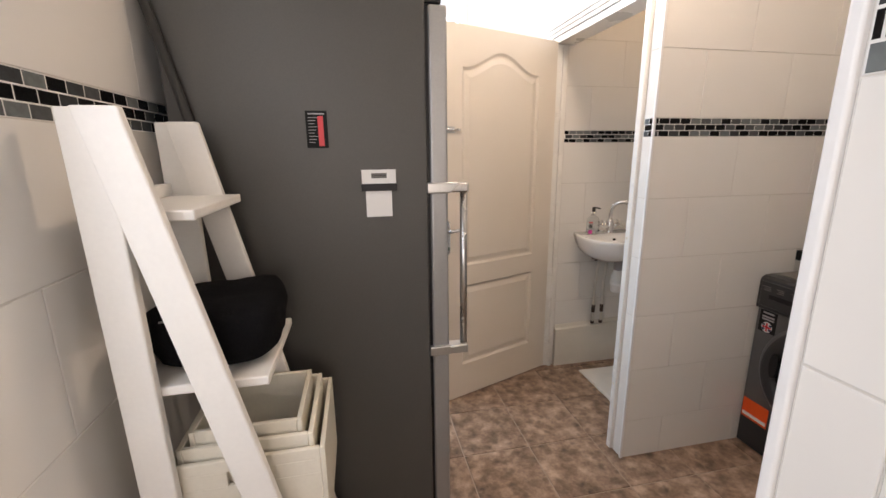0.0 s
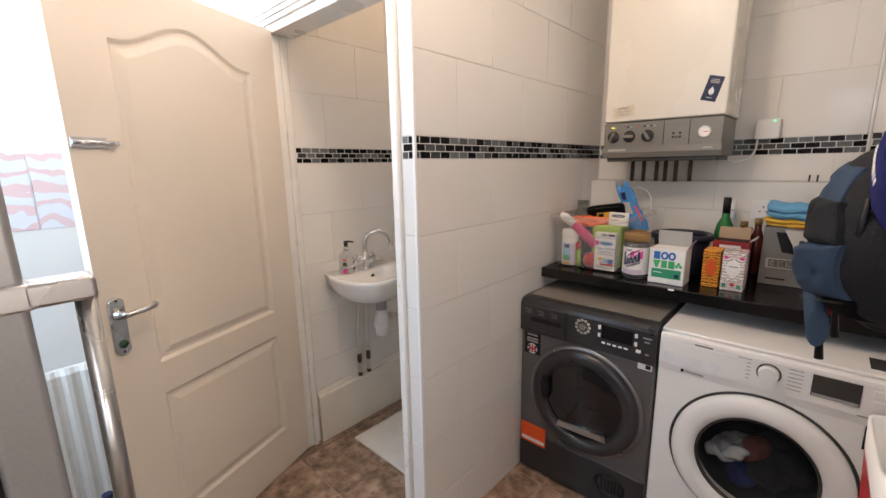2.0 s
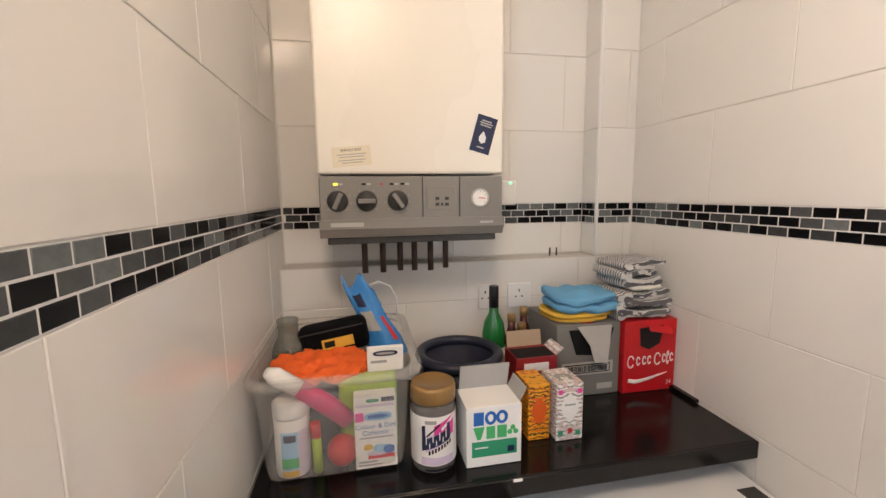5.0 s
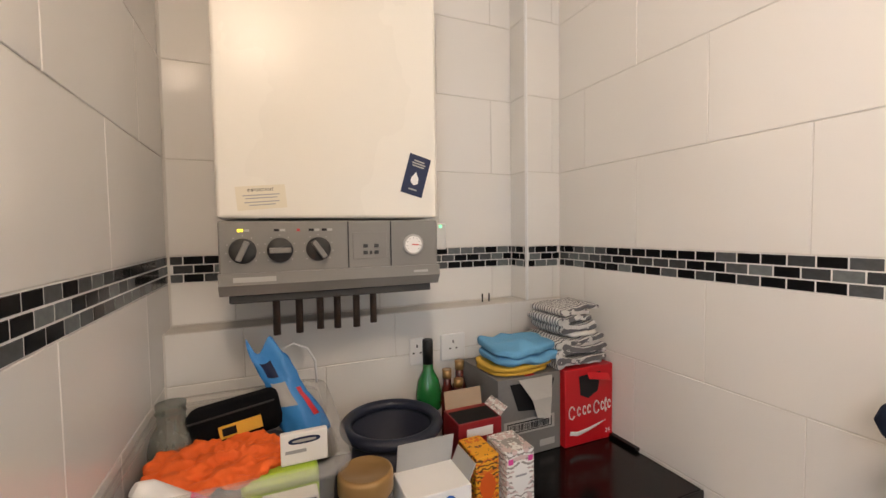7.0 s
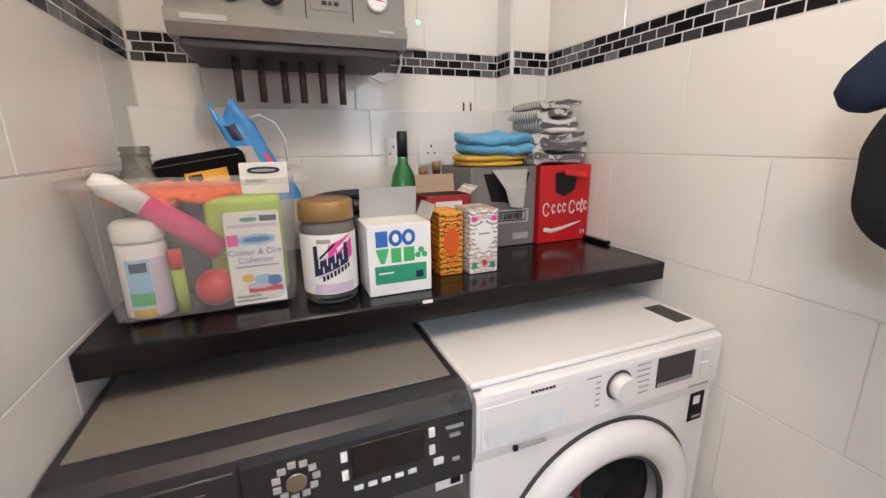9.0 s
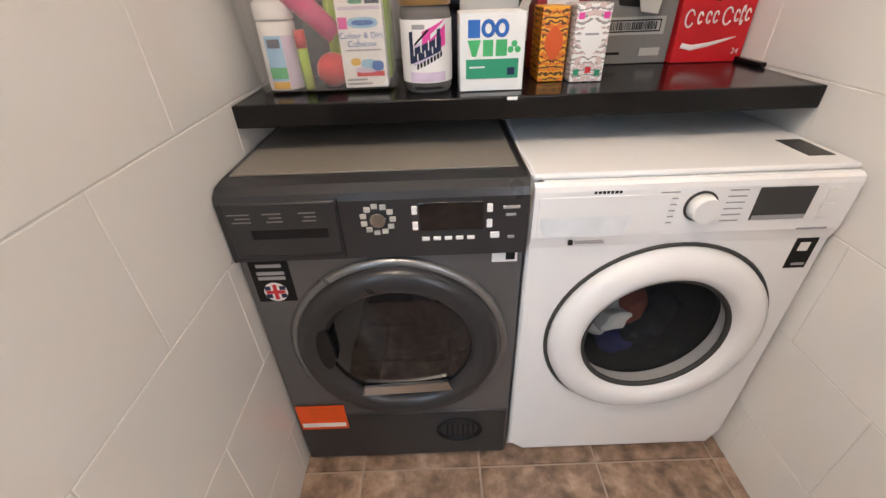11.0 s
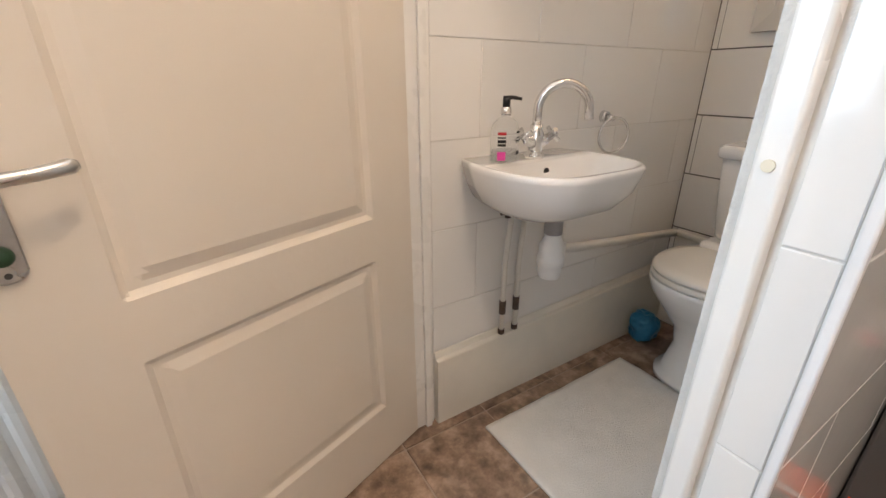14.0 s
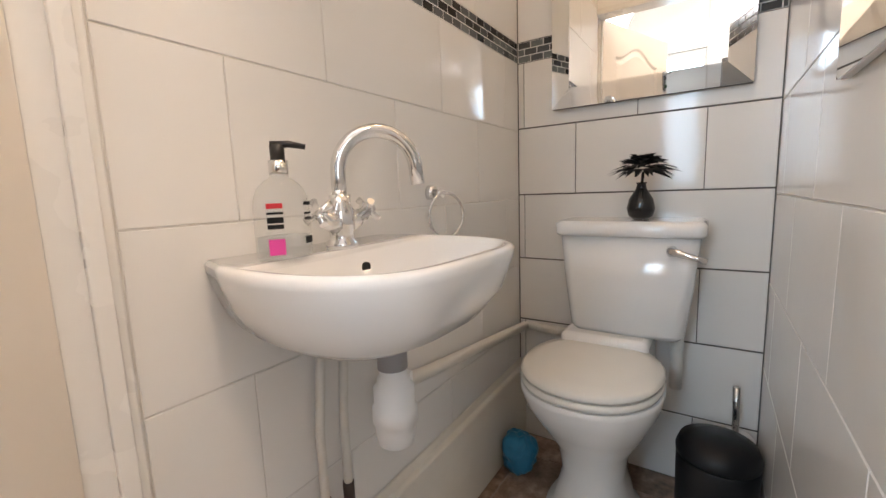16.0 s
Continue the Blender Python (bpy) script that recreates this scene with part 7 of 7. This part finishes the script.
tbh = thing("toilet_brush", (3.80, 2.655, 0), "toilet brush with a steel handle in a white holder", "toilet brush")
bm = bmesh.new()
lathe(bm, (3.80, 2.66, 0.001), [(0.045, 0), (0.048, 0.01), (0.048, 0.24), (0.04, 0.25), (0.012, 0.252)], 2, 24)
part("holder", bm, WHITEP, tbh)
part("handle", cy((3.80, 2.66, 0.25), (3.795, 2.665, 0.40), 0.009, n=14), STEEL, tbh)
bm = bmesh.new()
blob(bm, (3.655, 3.280, 0.072), (0.060, 0.052, 0.070), 2.8, 0.018, 18, 6, 5)
solid("plastic_bag", bm, BINBAG, "crumpled blue plastic bag on the floor behind the toilet", "bag")


# ---- fridge freezer ----
FY0, FY1 = 2.152, 2.75
fr = thing("fridge_freezer", (1.27, 2.45, 0), "tall dark grey fridge freezer with a steel door and bar handle", "fridge freezer")
part("cabinet", bx((0.955, FY0, 0.03), (1.568, FY1, 1.88), 0.004), FRIDGE, fr)
part("plinth", bx((0.97, FY0 + 0.02, 0.0), (1.55, FY1 - 0.02, 0.03)), BLACKP, fr)
dd = part("door", bx((1.577, FY0 + 0.002, 0.04), (1.626, FY1 - 0.002, 1.755), 0.007, 3), FRIDGE_DOOR, fr, "brushed steel-look door")
part("door_seal", bx((1.568, FY0 + 0.008, 0.05), (1.577, FY1 - 0.008, 1.75)), BLACKP, fr)
part("top_hinge", bx((1.55, FY0 + 0.006, 1.757), (1.612, FY0 + 0.06, 1.775), 0.004), BLACKP, fr)
HYF = FY0 + 0.022
for z in (0.818, 1.300):
    bm = bmesh.new()
    box(bm, (1.566, FY0 - 0.010, z - 0.014), (1.630, HYF + 0.012, z + 0.014), 0.003)
    box(bm, (1.622, HYF - 0.032, z - 0.013), (1.682, HYF + 0.010, z + 0.013), 0.004)
    part("handle_bracket", bm, STEEL, dd)
part("handle_bar", cy((1.672, HYF - 0.010, 0.81), (1.672, HYF - 0.010, 1.308), 0.0105, n=18), STEEL, dd, "long round steel bar")


def south_plate(parent, name, y, x0, x1, z0, z1, material, label="", d=0.0007):
    return part(name, bx((x0, y - d, z0), (x1, y, z1), 0.0), material, parent, label)


mg = thing("fridge_magnet", (1.29, FY0, 1.41), "black card magnet with a red strip on the fridge side", "magnet")
south_plate(mg, "card", FY0, 1.264, 1.316, 1.408, 1.498, INKB, d=0.002)
south_plate(mg, "red_strip", FY0 - 0.002, 1.293, 1.306, 1.413, 1.485, INKRED, "red printed strip")
for i in range(9):
    south_plate(mg, "print_bar", FY0 - 0.002, 1.270, 1.284 + 0.004 * (i % 3), 1.421 + 0.0075 * i, 1.4225 + 0.0075 * i, INKGREY)
south_plate(mg, "print_bar", FY0 - 0.002, 1.270, 1.31, 1.489, 1.492, INKGREY)
np_ = thing("magnetic_notepad", (1.44, FY0, 1.23), "magnetic clip with a blank white notepad on the fridge", "notepad")
south_plate(np_, "clip", FY0, 1.393, 1.482, 1.316, 1.352, CARDW, "mottled white clip", d=0.007)
south_plate(np_, "clip_mark", FY0 - 0.007, 1.418, 1.458, 1.330, 1.343, GREYP)
for i in range(3):
    south_plate(np_, "print_bar", FY0 - 0.0077, 1.42, 1.455, 1.332 + 0.004 * i, 1.3335 + 0.004 * i, INKB)
south_plate(np_, "jaw", FY0, 1.391, 1.484, 1.297, 1.3155, BLACKP, "dark clip jaw", d=0.012)
south_plate(np_, "paper", FY0, 1.402, 1.470, 1.228, 1.2965, CARDW, "blank white paper", d=0.005)

# ---- white ladder shelf with its load ----
ls = thing("ladder_shelf", (1.1, 1.9, 0), "white painted wooden ladder shelf leaning by the tiled wall", "ladder shelf")


def plank(a, b, w, y0, y1):
    """A board in a plane of constant y from a to b (x, z), of width w along x."""
    bm = bmesh.new()
    (xa, za), (xb, zb) = a, b
    q = [(xa, za), (xa + w, za), (xb + w, zb), (xb, zb)]
    loft(bm, [[(x, y0, z) for x, z in q], [(x, y1, z) for x, z in q]], smooth=False)
    bmesh.ops.bevel(bm, geom=list(bm.edges), offset=0.003, segments=2, affect="EDGES", profile=0.5)
    return bm


for y0 in (1.74, 2.045):
    part("back_leg", plank((0.968, 1.462), (0.985, 0.002), 0.058, y0, y0 + 0.020), LADW, ls)
    part("front_leg", plank((0.997, 1.462), (1.315, 0.002), 0.060, y0 - 0.018, y0 + 0.001), LADW, ls)
for z, x1 in ((1.290, 1.122), (0.985, 1.205), (0.62, 1.285), (0.26, 1.36)):
    bm = bmesh.new()
    box(bm, (0.972, 1.762, z), (x1, 2.042, z + 0.018), 0.003)
    part("shelf_board", bm, LADW, ls)
    part("shelf_lip", bx((0.972, 1.762, z + 0.018), (0.986, 2.042, z + 0.045), 0.003), LADW, ls)
bm = bmesh.new()
blob(bm, (1.098, 1.905, 1.070), (0.118, 0.125, 0.066), 3.6, 0.016, 9, 4)
fb = thing("fabric_bag", (1.098, 1.905, 1.004), "soft black fabric bag on the ladder shelf", "bag")
part("body", bm, BLACKF, fb)
bm = bmesh.new()
tube(bm, [(1.030, 1.792, 1.110), (1.065, 1.784, 1.116), (1.110, 1.783, 1.118)], 0.0022, 8)
part("zip", bm, GREYP, fb, "pale grey zip line")


def crate(x0, x1, y0, y1, z0, z1, label):
    t = thing("wooden_crate", ((x0 + x1) / 2, (y0 + y1) / 2, z0), label, "crate", "nested crates on the ladder shelf")
    w = 0.010
    zm = (z0 + z1) / 2
    part("end_board", bx((x0, y0, z0), (x0 + w, y1, z1), 0.002), CREAMW, t)
    part("end_board", bx((x1 - w, y0, z0), (x1, y1, z1), 0.002), CREAMW, t)
    # the side that faces the room has a hand slot
    bm = bmesh.new()
    xm = (x0 + x1) / 2
    box(bm, (x0 + w, y0, z0), (x1 - w, y0 + w, z1 - 0.055), 0.002)
    box(bm, (x0 + w, y0, z1 - 0.025), (x1 - w, y0 + w, z1), 0.002)
    box(bm, (x0 + w, y0, z1 - 0.056), (xm - 0.038, y0 + w, z1 - 0.024), 0.002)
    box(bm, (xm + 0.038, y0, z1 - 0.056), (x1 - w, y0 + w, z1 - 0.024), 0.002)
    part("slotted_side", bm, CREAMW, t)
    part("side_board", bx((x0 + w, y1 - w, z0), (x1 - w, y1, z1), 0.002), CREAMW, t)
    part("base", bx((x0 + w, y0 + w, z0), (x1 - w, y1 - w, z0 + 0.008)), CREAMW, t)
    return t


crate(1.005, 1.290, 1.768, 2.036, 0.640, 0.835, "cream wooden crate with hand slots, holding smaller ones")
crate(1.022, 1.268, 1.785, 2.020, 0.652, 0.858, "cream wooden crate nested inside a larger one")
crate(1.040, 1.246, 1.803, 2.003, 0.664, 0.880, "smallest cream wooden crate of the nest")

bh = thing("leaning_pole", (1.34, 2.12, 0), "slim dark pole leaning between the ladder shelf and the fridge", "broom handle")
bm = bmesh.new()
tube(bm, [(1.345, 2.128, 0.002), (1.14, 2.128, 0.89), (0.948, 2.128, 1.742)], 0.0105, 14)
part("pole", bm, GREYD, bh)
bm = bmesh.new()
tube(bm, [(0.950, 2.128, 1.732), (0.940, 2.128, 1.780), (0.9375, 2.128, 1.790)], [0.0125, 0.0125, 0.008], 14)
part("grip_cap", bm, BLACKP, bh, "black rounded end cap")

# ---- beyond the fridge ----
ra = thing("radiator", (1.75, YN - 0.05, 0.12), "white panel radiator with vertical ribs under the wall border", "radiator")
bm = bmesh.new()
prof = []
nx_ = 60
for i in range(nx_ + 1):
    x = 1.30 + 0.80 * i / nx_
    prof.append((x, YN - 0.045 - 0.008 * (1 if (i // 2) % 2 else 0)))
rows_ = [[(x, y, z) for x, y in prof] for z in (0.14, 0.16, 0.70, 0.72)]
for k in (0, 3):
    rows_[k] = [(x, y + 0.01, z) for x, y, z in rows_[k]]
loft(bm, rows_, False, False, False, False)
part("front_panel", bm, GLOSS, ra)
part("back_panel", bx((1.30, YN - 0.030, 0.14), (2.10, YN - 0.015, 0.72), 0.004), GLOSS, ra)
for x in (1.42, 1.98):
    part("bracket", bx((x, YN - 0.015, 0.3), (x + 0.03, YN - 0.001, 0.6)), GLOSS, ra)
for i, (x, y) in enumerate(((1.70, 3.20), (1.79, 3.22), (1.73, 3.30), (1.82, 3.31), (1.62, 3.24))):
    b = bottle("water_bottle", (x, y, 0.001), [(0.040, 0), (0.043, 0.01), (0.041, 0.09), (0.043, 0.17), (0.040, 0.21), (0.015, 0.27), (0.014, 0.285)], CLEAR, "clear plastic water bottle with a blue cap on the floor", "bottle",
               ([(0.0165, 0.283), (0.0165, 0.302), (0.014, 0.304)], INKNAVY))
    b["group"] = "water bottles on the floor"

# ---- ceiling lamps ----
for x, y in ((2.31, 2.27), (3.1, 2.95)):
    lm = thing("ceiling_lamp", (x, y, H), "round opal glass ceiling lamp", "ceiling lamp")
    bm = bmesh.new()
    lathe(bm, (x, y, H), [(0.11, -0.001), (0.11, -0.018), (0.10, -0.020)], 2, 36)
    part("base", bm, WHITEP, lm)
    bm = bmesh.new()
    lathe(bm, (x, y, H), [(0.098, -0.021), (0.094, -0.035), (0.07, -0.048), (0.001, -0.054)], 2, 36)
    sh = part("shade", bm, FROST, lm, "glowing opal shade")
    sh.visible_shadow = False


# ---- tiles, piece by piece ----
piece_cache = {}


def piece_mesh(w, h, d, bev, material, name):
    key = (round(w, 3), round(h, 3), d, material.name)
    if key not in piece_cache:
        b = min(bev, w * 0.3, h * 0.3)
        me = bpy.data.meshes.new(name)
        x0, x1, z0, z1 = -w / 2, w / 2, -h / 2, h / 2
        v = [(x0, 0, z0), (x1, 0, z0), (x1, 0, z1), (x0, 0, z1),
             (x0, d - b, z0), (x1, d - b, z0), (x1, d - b, z1), (x0, d - b, z1),
             (x0 + b, d, z0 + b), (x1 - b, d, z0 + b), (x1 - b, d, z1 - b), (x0 + b, d, z1 - b)]
        f = []
        for i in range(4):
            j = (i + 1) % 4
            f += [(i, j, 4 + j, 4 + i), (4 + i, 4 + j, 8 + j, 8 + i)]
        f.append((8, 9, 10, 11))
        me.from_pydata(v, [], f)
        bm = bmesh.new()
        bm.from_mesh(me)
        bmesh.ops.recalc_face_normals(bm, faces=bm.faces)
        bm.to_mesh(me)
        bm.free()
        me.materials.append(material)
        piece_cache[key] = me
    return piece_cache[key]


def piece(name, parent, c, u, n, w, h, d, bev, material):
    u, n = Vector(u), Vector(n)
    ob = new(name, piece_mesh(w, h, d, bev, material, name))
    ob.matrix_basis = Matrix(((u.x, n.x, 0, c[0]), (u.y, n.y, 0, c[1]), (u.z, n.z, 1, c[2]), (0, 0, 0, 1)))
    ob.parent = parent
    return ob


trng = random.Random(5)


def tile_face(parent, o, u, n, length, z0, z1, phase, gap=0.0024, tw=0.4, rows=None, shift=0.2, mosaic=True, first=0, vgap=None):
    """Ceramic tiles in half bond on a face from o along u, facing n, with the mosaic border."""
    u, n = Vector(u), Vector(n)
    zs = rows or [0.0, 0.19, 0.445, 0.70, 0.955, 1.205, 1.446, 1.516, 1.765, 2.015, 2.265, 2.515, 2.60]
    for k, (a, b) in enumerate(zip(zs, zs[1:])):
        a, b = max(a, z0), min(b, z1)
        if b - a < 0.012:
            continue
        if mosaic and abs(zs[k] - 1.446) < 0.002:
            mh, mw = 0.0700 / 3, 0.047
            c = Vector(o) + u * (length / 2) + Vector((0, 0, 1.481)) - n * 0.003
            piece("grout_strip", parent, c, u, n, length - 0.002, 0.0695, 0.0024, 0.0003, GROUT_WHITE)
            for r in range(3):
                s = -((phase + (r % 2) * mw / 2 + 0.013) % mw)
                while s < length:
                    x0, x1 = max(s, 0.001), min(s + mw, length - 0.001)
                    if x1 - x0 > 0.008:
                        c = Vector(o) + u * ((x0 + x1) / 2) + Vector((0, 0, 1.446 + mh * (r + 0.5))) - n * 0.003
                        piece("mosaic_tile", parent, c, u, n, x1 - x0 - 0.0028, mh - 0.0028, 0.0032, 0.0008, MOSAIC)
                    s += mw
            continue
        s = -((phase + ((k + first - (1 if a > 1.5 else 0)) % 2) * shift) % tw)
        while s < length:
            x0, x1 = max(s, 0.0), min(s + tw, length)
            if x1 - x0 > 0.012:
                c = Vector(o) + u * ((x0 + x1) / 2) + Vector((0, 0, (a + b) / 2)) - n * 0.003
                ob = piece("tile", parent, c, u, n, x1 - x0 - (vgap or 0.0016), b - a - gap, 0.003, 0.0012, TILE)
                ob.rotation_euler.z += trng.uniform(-0.0012, 0.0012)
            s += tw


# face by face: partition, nook, boiler wall, corridor, left wall, toilet room
tile_face(wall_partition, (2.516, YP, 0), (1, 0, 0), (0, -1, 0), XR - 2.516, 0, H, 0.206)
tile_face(wall_partition, (2.512, 2.546, 0), (0, -1, 0), (-1, 0, 0), 0.05, 0, H, 0.1)
tile_face(wall_nook, (XR, YR, 0), (-1, 0, 0), (0, 1, 0), XR - XC - 0.006, 0, H, 0.393)
tile_face(wall_boiler, (XB, YP - 0.003, 0), (0, -1, 0), (-1, 0, 0), YP - YR - 0.006, 0, 1.333, 0.029)
tile_face(wall_boiler, (XR, YP - 0.003, 0), (0, -1, 0), (-1, 0, 0), YP - 1.456, 1.336, H, 0.05)
tile_face(wall_boiler, (XR, 1.4555, 0), (-1, 0, 0), (0, 1, 0), XR - XB - 0.004, 1.336, H, 0.1)
tile_face(wall_boiler, (XB, 1.446, 0), (0, -1, 0), (-1, 0, 0), 1.446 - YR - 0.003, 1.336, H, 0.1)
tile_face(wall_corridor, (XC, YR - 0.01, 0), (0, -1, 0), (-1, 0, 0), 1.9, 0, H, 0.33)
tile_face(wall_left, (XL, 1.57, 0), (0, 1, 0), (1, 0, 0), 1.28, 0, H, 0.25)
tile_face(wall_left, (XL, YS + 0.6, 0), (0, 1, 0), (1, 0, 0), 0.81 - YS - 0.6, 0, H, 0.12)
tile_face(wall_basin, (XD + 0.070, YB, 0), (1, 0, 0), (0, -1, 0), XW - XD - 0.072, 0, H, 0.238)
WCR = [0.0, 0.235, 0.485, 0.728, 0.971, 1.214, 1.446, 1.516, 1.765, 2.015, 2.265, 2.515, 2.60]
tile_face(wall_toilet, (XW, YB - 0.001, 0), (0, -1, 0), (-1, 0, 0), YB - YQ - 0.002, 0, H, 0.173, gap=0.005, vgap=0.0024, tw=0.385, rows=WCR, first=0, shift=0.19)
tile_face(wall_partition, (XW, YQ, 0), (-1, 0, 0), (0, 1, 0), XW - XD - 0.112, 0, H, 0.26)

# border of pink and blue lattice tiles on the bright wall
for i in range(9):
    piece("border_tile", wall_north, (1.0 + 0.16 * i, YN + 0.001, 1.36), (1, 0, 0), (0, -1, 0), 0.157, 0.26, 0.004, 0.001, PAT_PINK)

# floor tiles
fx = [0.505 + 0.325 * i for i in range(12)]
fy = [-1.27 + 0.327 * i for i in range(16)]
for i in range(len(fx) - 1):
    for j in range(len(fy) - 1):
        a, b = max(fx[i], XL), min(fx[i + 1], 3.9)
        c, d = max(fy[j], YS), min(fy[j + 1], YN)
        if b - a > 0.02 and d - c > 0.02:
            key = ("floor", round(b - a, 3), round(d - c, 3))
            if key not in piece_cache:
                w, h, g = b - a - 0.005, d - c - 0.005, 0.0015
                me = bpy.data.meshes.new("floor_tile")
                top = [(-w / 2 + g, -h / 2 + g, 0), (w / 2 - g, -h / 2 + g, 0), (w / 2 - g, h / 2 - g, 0), (-w / 2 + g, h / 2 - g, 0)]
                low = [(-w / 2, -h / 2, -0.005), (w / 2, -h / 2, -0.005), (w / 2, h / 2, -0.005), (-w / 2, h / 2, -0.005)]
                me.from_pydata(low + top, [], [(4, 5, 6, 7)] + [(k, (k + 1) % 4, 4 + (k + 1) % 4, 4 + k) for k in range(4)])
                me.materials.append(FLOORT)
                piece_cache[key] = me
            ob = new("floor_tile", piece_cache[key])
            ob.location = ((a + b) / 2, (c + d) / 2, 0)
            ob.parent = floor
